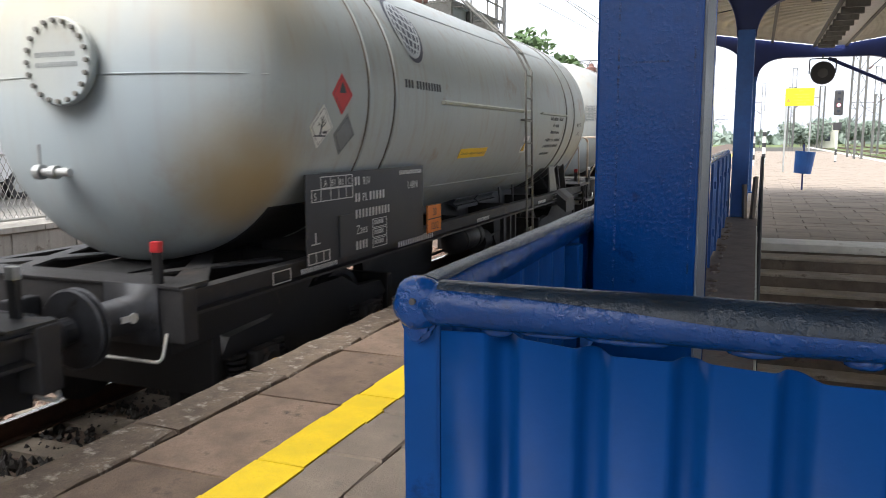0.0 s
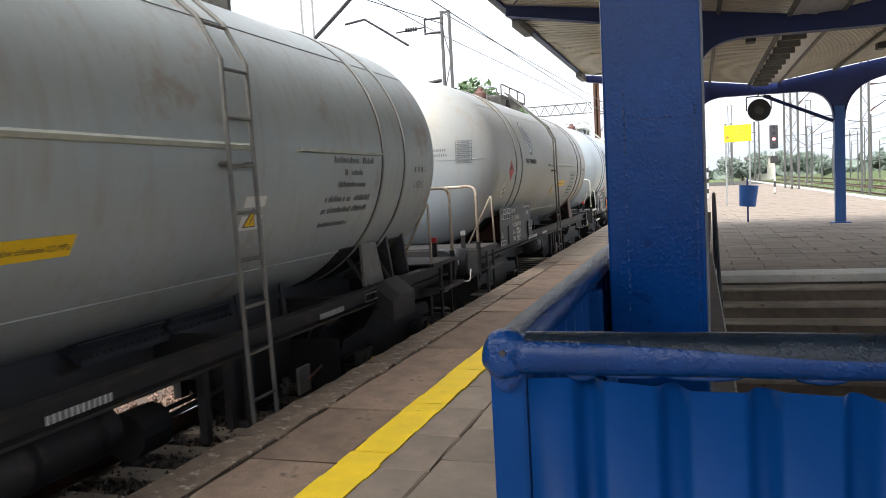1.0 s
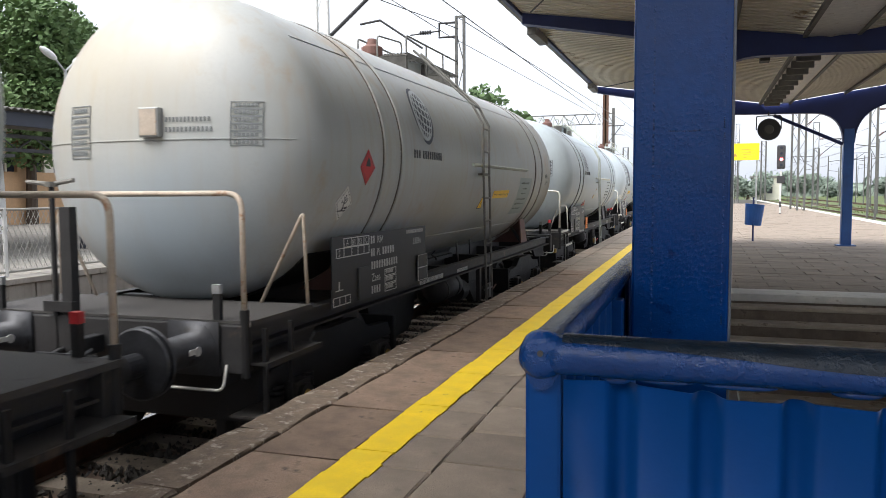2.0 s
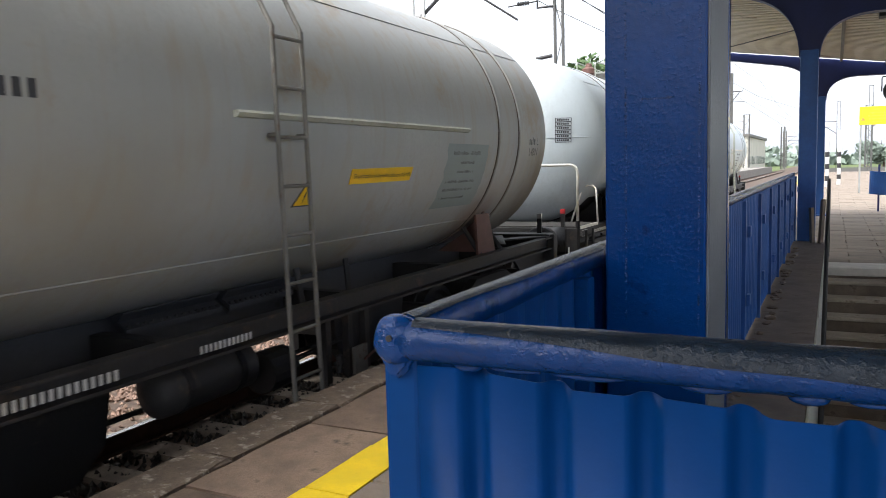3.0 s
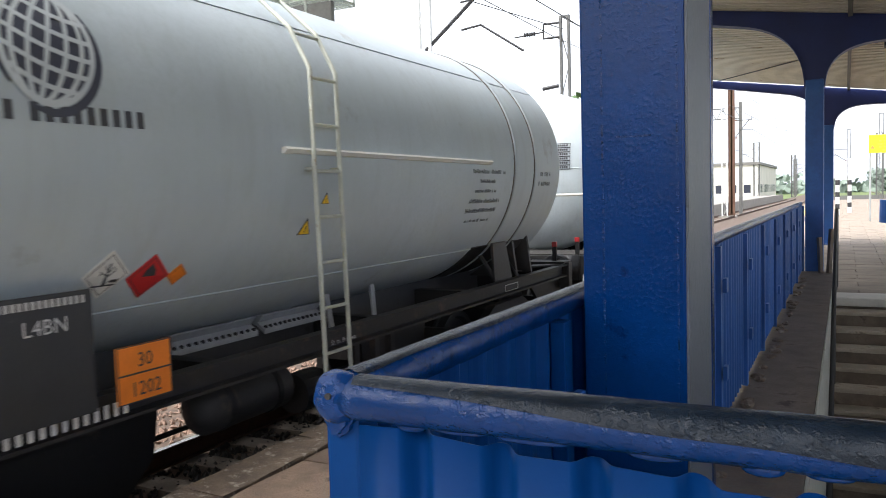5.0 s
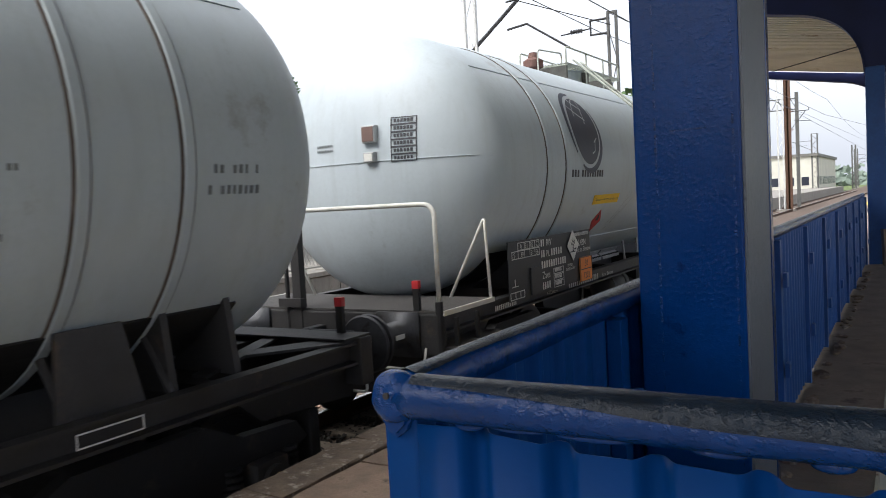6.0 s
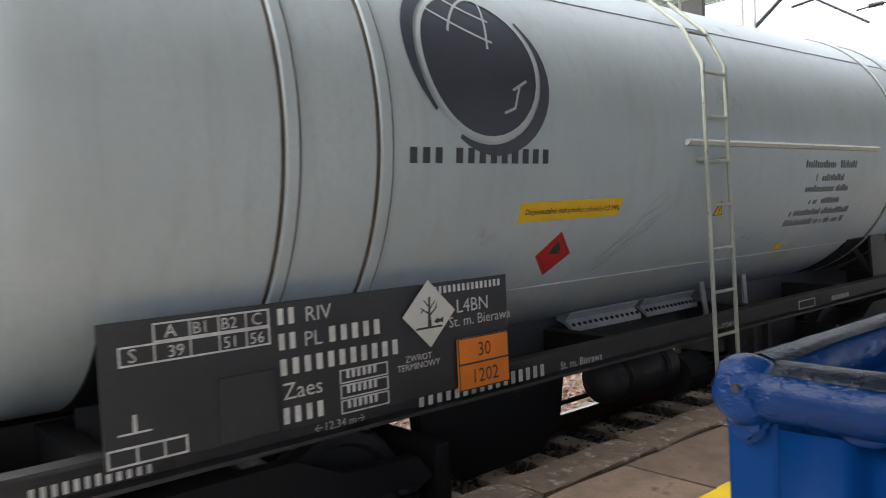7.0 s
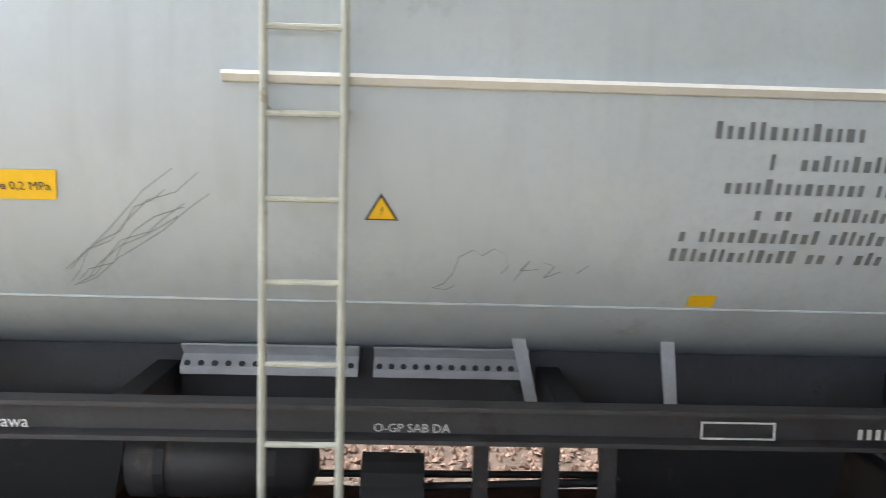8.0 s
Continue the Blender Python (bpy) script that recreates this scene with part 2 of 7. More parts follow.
def tank_paint(name, color, dirt, amount, blots=()):
    """Tank paint with rounded, ragged stains: (x, y, z, radius, colour, strength) in the wagon's own space."""
    m = mat(name, color, 0.46, var=0.12, scale=0.7, fine=26, bump=0.05, spots=amount, spot_color=dirt, spot_scale=0.9, streak=amount * 1.5 + 0.05)
    n, l = m.node_tree.nodes, m.node_tree.links
    b = n["Principled BSDF"]
    tc = n.new("ShaderNodeTexCoord")
    for x, y, z, r, stain, amt in blots:
        src = b.inputs["Base Color"].links[0].from_socket
        nz = n.new("ShaderNodeTexNoise")
        nz.inputs["Scale"].default_value, nz.inputs["Detail"].default_value = 1.6, 5.0
        l.new(tc.outputs["Object"], nz.inputs["Vector"])
        dist = n.new("ShaderNodeVectorMath")
        dist.operation = "DISTANCE"
        dist.inputs[1].default_value = (x, y, z)
        l.new(tc.outputs["Object"], dist.inputs[0])
        wob = n.new("ShaderNodeMath")
        wob.operation = "MULTIPLY_ADD"
        wob.inputs[1].default_value = r * 1.2
        l.new(nz.outputs["Fac"], wob.inputs[0])
        l.new(dist.outputs["Value"], wob.inputs[2])
        rng = n.new("ShaderNodeMapRange")
        rng.interpolation_type = "SMOOTHSTEP"
        rng.inputs["From Min"].default_value, rng.inputs["From Max"].default_value = r * 0.8, r * 2.1
        rng.inputs["To Min"].default_value, rng.inputs["To Max"].default_value = amt, 0.0
        l.new(wob.outputs[0], rng.inputs["Value"])
        mx = n.new("ShaderNodeMix")
        mx.data_type = "RGBA"
        mx.inputs[7].default_value = (*stain, 1)
        l.new(rng.outputs[0], mx.inputs[0])
        l.new(src, mx.inputs[6])
        l.new(mx.outputs[2], b.inputs["Base Color"])
    return m


M["tank_a"] = tank_paint("grimy_grey_tank_paint", (0.335, 0.365, 0.362), (0.28, 0.225, 0.17), 0.28, ((0.45, -6.1, 2.25, 1.0, (0.28, 0.335, 0.38), 0.7), (-0.7, -5.9, 2.2, 0.9, (0.29, 0.34, 0.37), 0.6), (-0.2, -6.0, 3.5, 0.9, (0.43, 0.39, 0.29), 0.8), (1.0, -5.5, 3.35, 0.65, (0.40, 0.34, 0.23), 0.7), (1.05, -5.65, 1.95, 0.5, (0.30, 0.215, 0.10), 0.9)))
M["tank_b"] = tank_paint("cream_stained_tank_paint", (0.385, 0.40, 0.395), (0.35, 0.30, 0.23), 0.35, ((0.2, -5.8, 1.75, 0.9, (0.30, 0.36, 0.41), 0.75), (-0.3, -5.8, 3.5, 1.0, (0.46, 0.41, 0.31), 0.6), (1.1, 5.3, 1.5, 0.95, (0.10, 0.085, 0.06), 0.9), (0.9, 3.7, 1.6, 0.5, (0.2, 0.13, 0.09), 0.7), (0.9, 0.6, 1.3, 0.8, (0.2, 0.21, 0.18), 0.5), (1.3, -1.6, 1.9, 0.7, (0.3, 0.27, 0.21), 0.5)))
M["tank_c"] = tank_paint("light_grey_tank_paint", (0.42, 0.475, 0.505), (0.30, 0.31, 0.31), 0.12, ((1.15, -4.1, 1.3, 0.42, (0.05, 0.05, 0.052), 0.8), (1.2, -1.6, 1.25, 0.3, (0.2, 0.17, 0.14), 0.6), (1.2, 1.8, 1.25, 0.35, (0.2, 0.17, 0.14), 0.6)))
M["tank_d"] = tank_paint("pale_blue_grey_tank_paint", (0.445, 0.50, 0.53), (0.31, 0.32, 0.32), 0.12, ((1.15, -4.1, 1.3, 0.42, (0.05, 0.05, 0.052), 0.8), (1.2, -1.6, 1.25, 0.3, (0.2, 0.17, 0.14), 0.6), (1.2, 1.8, 1.25, 0.35, (0.2, 0.17, 0.14), 0.6)))

# ---- mesh helpers ----


def part(name, bm, material, parent=None, label="", smooth=False, kind=""):
    me = bpy.data.meshes.new(name)
    if smooth:
        for f in bm.faces:
            f.smooth = True
    bm.to_mesh(me)
    bm.free()
    me.materials.append(M[material] if isinstance(material, str) else material)
    ob = new(name, me)
    ob.parent = parent
    if label or kind:
        tagged(ob, label, kind=kind)
    return ob


def thing(name, label, category, group="", kind="", at=None):
    ob = tagged(new(name), label, category, group, kind)
    if at:
        ob.location = at
    return ob


def box(bm, x0, x1, y0, y1, z0, z1, bevel=0.0):
    r = bmesh.ops.create_cube(bm, size=1.0, matrix=Matrix.Translation(((x0 + x1) / 2, (y0 + y1) / 2, (z0 + z1) / 2)) @ Matrix.Diagonal((abs(x1 - x0), abs(y1 - y0), abs(z1 - z0), 1)))
    if bevel:
        es = list({e for v in r["verts"] for e in v.link_edges})
        bmesh.ops.bevel(bm, geom=es, offset=bevel, segments=2, affect="EDGES", profile=0.6)
    return bm


def B(*a, bevel=0.0):
    return box(bmesh.new(), *a, bevel=bevel)


def rod(bm, a, b, r, seg=10, r2=None, caps=True):
    a, b = Vector(a), Vector(b)
    d = b - a
    m = Matrix.Translation((a + b) / 2) @ d.to_track_quat("Z", "Y").to_matrix().to_4x4()
    bmesh.ops.create_cone(bm, cap_ends=caps, segments=seg, radius1=r, radius2=r if r2 is None else r2, depth=d.length, matrix=m)
    return bm


def tube(bm, pts, r, seg=8, bend=0.0, square=False):
    """A tube along a polyline whose corners are rounded with the radius bend."""
    pts = [Vector(p) for p in pts]
    path = [pts[0]]
    for i in range(1, len(pts) - 1):
        p, a, c = pts[i], pts[i - 1], pts[i + 1]
        u, w = (a - p).normalized(), (c - p).normalized()
        if bend:
            s, e = p + u * bend, p + w * bend
            for k in range(7):
                t = k / 6
                path.append(s * (1 - t) ** 2 + p * 2 * t * (1 - t) + e * t * t)
        else:
            path.append(p)
    path.append(pts[-1])
    rings = []
    ref = None
    for i, p in enumerate(path):
        d = ((path[min(i + 1, len(path) - 1)] - p).normalized() + (p - path[max(i - 1, 0)]).normalized()).normalized()
        if ref is None:
            ref = d.orthogonal().normalized()
        ref = (ref - d * ref.dot(d)).normalized()
        q = d.cross(ref)
        rings.append([bm.verts.new(p + (ref * math.cos(2 * math.pi * k / seg) + q * math.sin(2 * math.pi * k / seg)) * r) for k in range(seg)])
    for a, c in zip(rings, rings[1:]):
        for k in range(seg):
            bm.faces.new((a[k], a[(k + 1) % seg], c[(k + 1) % seg], c[k]))
    bm.faces.new(rings[0][::-1])
    bm.faces.new(rings[-1])
    return bm


def lathe(bm, prof, seg=48, axis="Y", cx=0.0, cz=0.0):
    """Revolve (along, radius) pairs round the Y axis (through cx, cz) or the Z axis."""
    rings = []
    for a, r in prof:
        ring = []
        for k in range(seg):
            w = 2 * math.pi * k / seg
            ring.append(bm.verts.new((cx + r * math.cos(w), a, cz + r * math.sin(w)) if axis == "Y" else (cx + r * math.cos(w), cz + r * math.sin(w), a)))
        rings.append(ring)
    for p, q in zip(rings, rings[1:]):
        for k in range(seg):
            bm.faces.new((p[k], q[k], q[(k + 1) % seg], p[(k + 1) % seg]))
    bm.faces.new(rings[0])
    bm.faces.new(rings[-1][::-1])
    bmesh.ops.recalc_face_normals(bm, faces=bm.faces)
    return bm


def prism(bm, outline, lift, to3):
    """A flat outline (u, v) given a thickness; to3(u, v, w) places it."""
    lo = [bm.verts.new(to3(u, v, 0.0)) for u, v in outline]
    hi = [bm.verts.new(to3(u, v, lift)) for u, v in outline]
    k = len(outline)
    bm.faces.new(lo[::-1])
    bm.faces.new(hi)
    for i in range(k):
        bm.faces.new((lo[i], lo[(i + 1) % k], hi[(i + 1) % k], hi[i]))
    bmesh.ops.recalc_face_normals(bm, faces=bm.faces)
    return bm


def rect(u0, v0, u1, v1):
    return [(u0, v0), (u1, v0), (u1, v1), (u0, v1)]


def letters(text, size, to3, align="LEFT"):
    """Built-in lettering laid on a surface by to3(u, v, w)."""
    cu = bpy.data.curves.new("lettering", "FONT")
    cu.body, cu.size, cu.align_x, cu.resolution_u = text, size, align, 2
    tmp = bpy.data.objects.new("lettering", cu)
    scene.collection.objects.link(tmp)
    me = bpy.data.meshes.new_from_object(tmp.evaluated_get(bpy.context.evaluated_depsgraph_get()))
    bpy.data.objects.remove(tmp)
    bm = bmesh.new()
    bm.from_mesh(me)
    bpy.data.meshes.remove(me)
    for v in bm.verts:
        v.co = to3(v.co.x, v.co.y, 0.004)
    return bm


def bars(spec, to3, lift=0.004):
    """Plain bars (u, v, length, height) that stand for writing."""
    bm = bmesh.new()
    for u, v, w, h in spec:
        n = max(1, round(w / (h * 0.85)))
        for k in range(n):
            a = u + w * k / n
            prism(bm, rect(a, v, a + w / n * 0.48, v + h), lift, to3)
    return bm


def frame_lines(bm, u0, v0, u1, v1, t, to3, lift=0.004):
    for r in (rect(u0, v0, u1, v0 + t), rect(u0, v1 - t, u1, v1), rect(u0, v0 + t, u0 + t, v1 - t), rect(u1 - t, v0 + t, u1, v1 - t)):
        prism(bm, r, lift, to3)
    return bm

# ---- ground, track bed and platforms ----
XC, ZR = -4.616, -0.741          # track centre and rail top
EDGE = -2.915                    # platform edge
FL0, FL1 = 2.9, 11.55            # stair flight along the platform
g = bmesh.new()
for a in ((-420, -0.40, -300, 900), (3.58, 420, -300, 900), (-0.40, 3.58, -300, 0.87), (-0.40, 3.58, 12.5, 900)):
    box(g, *a, -1.75, -1.15)
tagged(part("ground", g, "grass"), "flat trackside ground with grass and bare dirt", "ground", kind="structure")
tagged(part("ballast_bed", B(-10.6, EDGE + 0.02, -60, 420, -1.3, -0.96), "ballast"), "reddish ballast bed under the rails", "ballast", kind="structure")
tagged(part("ballast_bed_east", B(7.6, 36, -60, 420, -1.3, -0.97), "ballast"), "ballast and dirt between the sidings", "ballast", kind="structure")

PLAT = thing("platform", "concrete platform with worn slabs and a stairwell", "platform", kind="structure")
pb = bmesh.new()
box(pb, EDGE + 0.03, -0.10, -30, FL1, -1.3, -0.035)
box(pb, 3.5, 7.4, -30, FL1, -1.3, -0.035)
box(pb, -0.10, 3.5, -30, 0.85, -1.3, -0.035)
box(pb, EDGE + 0.03, 7.4, FL1, 130, -1.3, -0.035)
part("platform_body", pb, "joint", PLAT)
part("edge_face", B(EDGE + 0.01, EDGE + 0.03, -30, 130, -1.3, -0.12), "concrete", PLAT)


def slab_mesh(w, l, h, material, seed, chip=0.008, cuts=0):
    r = random.Random(seed)
    bm = bmesh.new()
    box(bm, 0, w, 0, l, -h, 0)
    if cuts:
        bmesh.ops.subdivide_edges(bm, edges=[e for e in bm.edges if abs(e.verts[0].co.y - e.verts[1].co.y) > 0.1], cuts=cuts)
    bmesh.ops.bevel(bm, geom=[e for e in bm.edges if all(v.co.z > -1e-4 for v in e.verts) and len(e.link_faces) == 2 and abs(e.link_faces[0].normal.z - e.link_faces[1].normal.z) > 0.5], offset=0.01 if cuts else 0.008, segments=1, affect="EDGES")
    for v in bm.verts:
        v.co += Vector((r.uniform(-chip, chip), r.uniform(-chip, chip), r.uniform(-0.004, 0.003)))
    me = bpy.data.meshes.new("slab")
    bm.to_mesh(me)
    bm.free()
    me.materials.append(M[material])
    return me


def lay(name, meshes, x, y, z, parent, r):
    ob = new(name, r.choice(meshes))
    ob.location = (x, y, z + r.uniform(-0.004, 0.003))
    ob.rotation_euler = (r.uniform(-0.004, 0.004), r.uniform(-0.004, 0.004), r.uniform(-0.004, 0.004))
    ob.parent = parent
    return ob




# yellow safety line
yl = bmesh.new()
rr = random.Random(5)
y, n_piece = -6.0, 0
while y < 90:
    l = 0.98 / 5
    box(yl, -2.035 + rr.uniform(-0.007, 0.007), -1.79 + rr.uniform(-0.007, 0.007), y, y + l - (0.012 if n_piece % 5 == 4 else -0.0005), -0.01, 0.0065)
    y += l
    n_piece += 1
tagged(part("yellow_line", yl, "yellow_line"), "painted yellow safety line along the platform edge", "line", kind="structure")

# right-hand white edge of the island platform
wl_ = bmesh.new()
box(wl_, 6.9, 7.42, -10, 130, -0.12, 0.012)
tagged(part("white_edge", wl_, "white_line"), "whitewashed platform edge stones", "edge", kind="structure")


def track(x, z, y0, y1, name, sleepers=True):
    t = thing(name, "railway track with steel rails on concrete sleepers", "track", kind="structure")
    for s in (-0.7525, 0.7525):
        web = bmesh.new()
        box(web, x + s - 0.07, x + s + 0.07, y0, y1, z - 0.165, z - 0.15)
        box(web, x + s - 0.01, x + s + 0.01, y0, y1, z - 0.15, z - 0.04)
        box(web, x + s - 0.035, x + s + 0.035, y0, y1, z - 0.04, z - 0.003)
        part("rail", web, "rail_side", t)
        part("rail_head", B(x + s - 0.03, x + s + 0.03, y0, y1, z - 0.002, z + 0.001, bevel=0.0005), "rail_top", t, "polished running surface")
    if sleepers:
        bm = bmesh.new()
        prism(bm, [(-1.28, 0), (1.28, 0), (1.28, -0.15), (0.5, -0.2), (-0.5, -0.2), (-1.28, -0.15)], 0.26, lambda u, v, w: (u, w - 0.13, v))
        me = bpy.data.meshes.new("sleeper")
        bm.to_mesh(me)
        bm.free()
        me.materials.append(M["sleeper"])
        k = y0
        while k < min(y1, 60):
            ob = new("sleeper", me)
            ob.parent, ob.location = t, (x + random.uniform(-0.02, 0.02), k, z - 0.166)
            k += 0.6
    return t


track(XC, ZR, -12, 160, "track")
track(-8.9, ZR - 0.05, -12, 160, "track_2")
for i, tx in enumerate((12.5, 17.2, 24.0)):
    track(tx, -0.8, 8, 260, "track_%d" % (i + 3), sleepers=False)

# loose ballast stones
rng = np.random.default_rng(3)


def stones(name, n, x0, x1, y0, y1, z, material, label):
    base = np.array([(1, 0, 0), (-1, 0, 0), (0, 1, 0), (0, -1, 0), (0, 0, 1), (0, 0, -1)], float)
    tri = np.array([(0, 2, 4), (2, 1, 4), (1, 3, 4), (3, 0, 4), (2, 0, 5), (1, 2, 5), (3, 1, 5), (0, 3, 5)])
    c = np.stack([rng.uniform(x0, x1, n), rng.uniform(y0, y1, n), z + rng.uniform(0, 0.03, n)], 1)
    v = base[None] * rng.uniform(0.018, 0.045, (n, 1, 3)) * rng.uniform(0.7, 1.3, (n, 6, 1))
    a = rng.uniform(0, 6.28, n)
    ca, sa = np.cos(a)[:, None], np.sin(a)[:, None]
    v = np.stack([v[..., 0] * ca - v[..., 1] * sa, v[..., 0] * sa + v[..., 1] * ca, v[..., 2] + 0.4 * v[..., 0]], 2) + c[:, None]
    f = (tri[None] + 6 * np.arange(n)[:, None, None]).reshape(-1, 3)
    me = bpy.data.meshes.new(name)
    me.from_pydata(v.reshape(-1, 3).tolist(), [], f.tolist())
    me.materials.append(M[material])
    return tagged(new(name, me), label, "ballast", kind="stuff")


stones("ballast_stones", 16000, -10.4, -5.5, -4, 16, -0.965, "stone", "loose reddish ballast stones beside the rails")
stones("oily_ballast", 14000, -5.4, EDGE, -4, 18, -0.95, "oily", "dark oily ballast stones between the rails")

# ---- tank wagons ----
RT, ZT = 1.40, 2.60              # tank radius and axis height above the rail


def az(z):
    return ZT + RT * math.asin(max(-1, min(1, (z - ZT) / RT)))


def on_tank(off=0.0):
    def f(u, v, w):
        a = (v - ZT) / RT
        r = RT + w + off
        return Vector((r * math.cos(a), u, ZT + r * math.sin(a)))
    return f


def on_board(x):
    return lambda u, v, w: Vector((x + w, u, v))


def globe(parent, u, z, rx, rz, dense):
    """The round emblem: a dark globe with light meridians and two crescents, as plain shapes."""
    t3 = on_tank(0.003)
    v0 = az(z)
    tilt = radians(-18)

    def T(px, pz):
        return (u + px * math.cos(tilt) - pz * math.sin(tilt) * 1.0, v0 + px * math.sin(tilt) + pz * math.cos(tilt))

    bm = bmesh.new()
    steps = 40
    ring = [[T(rx * k / 6 * math.cos(a), rz * k / 6 * math.sin(a)) for a in [2 * math.pi * i / steps for i in range(steps)]] for k in range(1, 7)]
    vs = [[bm.verts.new(t3(p[0], p[1], 0.002)) for p in r] for r in ring]
    mid = bm.verts.new(t3(*T(0, 0), 0.002))
    for i in range(steps):
        j = (i + 1) % steps
        bm.faces.new((mid, vs[0][i], vs[0][j]))
        for a, b in zip(vs, vs[1:]):
            bm.faces.new((a[i], b[i], b[j], a[j]))
    e = part("emblem", bm, "emblem", parent, "dark blue globe emblem")

    def stroke(bm2, pts, wd, lift):
        for (a, b), (c, d) in zip(pts, pts[1:]):
            L = math.hypot(c - a, d - b) or 1
            nx, ny = -(d - b) / L * wd / 2, (c - a) / L * wd / 2
            bm2.faces.new([bm2.verts.new(t3(x, y, lift)) for x, y in ((a + nx, b + ny), (c + nx, d + ny), (c - nx, d - ny), (a - nx, b - ny))])

    ln = bmesh.new()
    w = 0.026 if dense else 0.016
    for k in ((-0.75, -0.4, 0, 0.4, 0.75) if dense else (-0.55, 0.1)):
        rng_ = [i / 14 for i in range(-14, 15)] if dense else [i / 14 for i in range(3, 15)]
        stroke(ln, [T(rx * k * math.sqrt(max(0, 1 - s * s)), rz * s) for s in rng_], w, 0.005)
    for k in ((-0.7, -0.38, -0.05, 0.28, 0.6) if dense else (0.35, 0.68)):
        half = math.sqrt(1 - k * k)
        rng_ = [i / 10 for i in range(-10, 11)] if dense else [i / 10 for i in range(-10, 3)]
        stroke(ln, [T(rx * half * s, rz * (k + 0.1 * s * s)) for s in rng_], w, 0.005)
    if not dense:
        stroke(ln, [T(rx * 0.55, -rz * 0.2), T(rx * 0.78, rz * 0.02)], w, 0.005)
        stroke(ln, [T(rx * 0.66, -rz * 0.1), T(rx * 0.62, -rz * 0.42), T(rx * 0.45, -rz * 0.55)], w, 0.005)
    stroke(ln, [T(rx * 0.99 * math.cos(a), rz * 0.99 * math.sin(a)) for a in [radians(d) for d in range(0, 361, 10)]], 0.03, 0.006)
    part("emblem_line", ln, "emblem_light", e, "pale globe lines", kind="stuff")
    for a0, a1 in ((105, 235), (-100, 55)):
        cr = bmesh.new()
        n = 18
        for i in range(n):
            q = []
            for j in (i, i + 1):
                s = j / n
                a = radians(a0 + (a1 - a0) * s)
                th = 0.055 + 0.13 * math.sin(math.pi * min(1, s * 1.05))
                q.append((T(rx * 1.06 * math.cos(a), rz * 1.06 * math.sin(a)), T(rx * (1.06 + th) * math.cos(a), rz * (1.06 + th) * math.sin(a))))
            cr.faces.new([cr.verts.new(t3(*p, 0.002)) for p in (q[0][0], q[0][1], q[1][1], q[1][0])])
        part("crescent", cr, "emblem", e)
    return e


def diamond(name, parent, u, z, s, material, label, t3, arc=True):
    bm = bmesh.new()
    v = az(z) if arc else z
    prism(bm, [(u - s, v), (u, v - s), (u + s, v), (u, v + s)], 0.004, t3)
    d = part(name, bm, material, parent, label)
    return d, v


def tree_sign(parent, u, v, s, t3):
    """The dead tree and fish of the hazard label, as plain strokes."""
    bm = bmesh.new()
    shapes = [[(-0.09, -0.4), (0.07, -0.4), (0.02, 0.1), (0.05, 0.5), (-0.02, 0.5), (-0.04, 0.1)], [(-0.55, -0.44), (0.5, -0.44), (0.44, -0.38), (-0.5, -0.38)]]
    for x0, y0, x1, y1 in ((0, -0.05, 0.3, 0.18), (0, 0.12, 0.22, 0.36), (-0.02, 0.0, -0.34, 0.2), (0, 0.18, -0.2, 0.42), (0.22, 0.12, 0.3, 0.3), (-0.24, 0.14, -0.34, 0.04)):
        shapes.append([(x0, y0 - 0.03), (x1, y1 - 0.015), (x1, y1 + 0.015), (x0, y0 + 0.03)])
    shapes.append([(0.16, -0.25), (0.28, -0.17), (0.42, -0.2), (0.52, -0.15), (0.5, -0.33), (0.4, -0.28), (0.26, -0.32)])
    for sh in shapes:
        prism(bm, [(u + a * s, v + b * s) for a, b in sh], 0.002, lambda a, b, w: t3(a, b, w + 0.004))
    part("tree_symbol", bm, "dark_mark", parent)


def buffers(wagon, end, s, K, L=1.0, plates=False):
    """One side buffer: foot, sleeve, plunger and round head."""
    y0 = end * (6.04 + K)
    for k in (1,):
        x = s * 0.875
        prof = [(0, 0.20), (0.03, 0.20), (0.03, 0.125), (0.30, 0.115), (0.31, 0.10)]
        bm = lathe(bmesh.new(), [(y0 + end * a * L, r) for a, r in prof], 20, "Y", x, 1.06)
        box(bm, x - 0.22, x + 0.22, y0 - 0.0, y0 + end * 0.025, 0.86, 1.26)
        b = part("buffer", bm, "buffer", wagon, "greasy steel side buffer")
        part("buffer_mark", B(x + 0.108, x + 0.124, y0 + end * 0.10, y0 + end * 0.23, 1.045, 1.085), "white_label", b, "small white stencilled plate")
        for f in b.data.polygons:
            f.use_smooth = len(f.vertices) == 4
        part("plunger", lathe(bmesh.new(), [(y0 + end * a * L, r) for a, r in ((0.29, 0.085), (0.43, 0.085))], 18, "Y", x, 1.06), "buffer", b)
        part("buffer_head", lathe(bmesh.new(), [(y0 + end * (a + 0.44 * (L - 1)), r) for a, r in ((0.415, 0.12), (0.43, 0.235), (0.445, 0.25), (0.46, 0.24), (0.468, 0.15))], 28, "Y", x, 1.06), "buffer", b, "round buffer head")
        if plates:
            part("stencil_plate", B(x + 0.088, x + 0.096, y0 + end * 0.32, y0 + end * 0.41, 1.06, 1.1), "white_label", b, "small white stencilled plate")
            continue
        mk = bmesh.new()
        rod(mk, (x + 0.108, y0 + end * 0.13, 1.06), (x + 0.126, y0 + end * 0.13, 1.06), 0.035, 14)
        part("paint_mark", mk, "white_label", b)


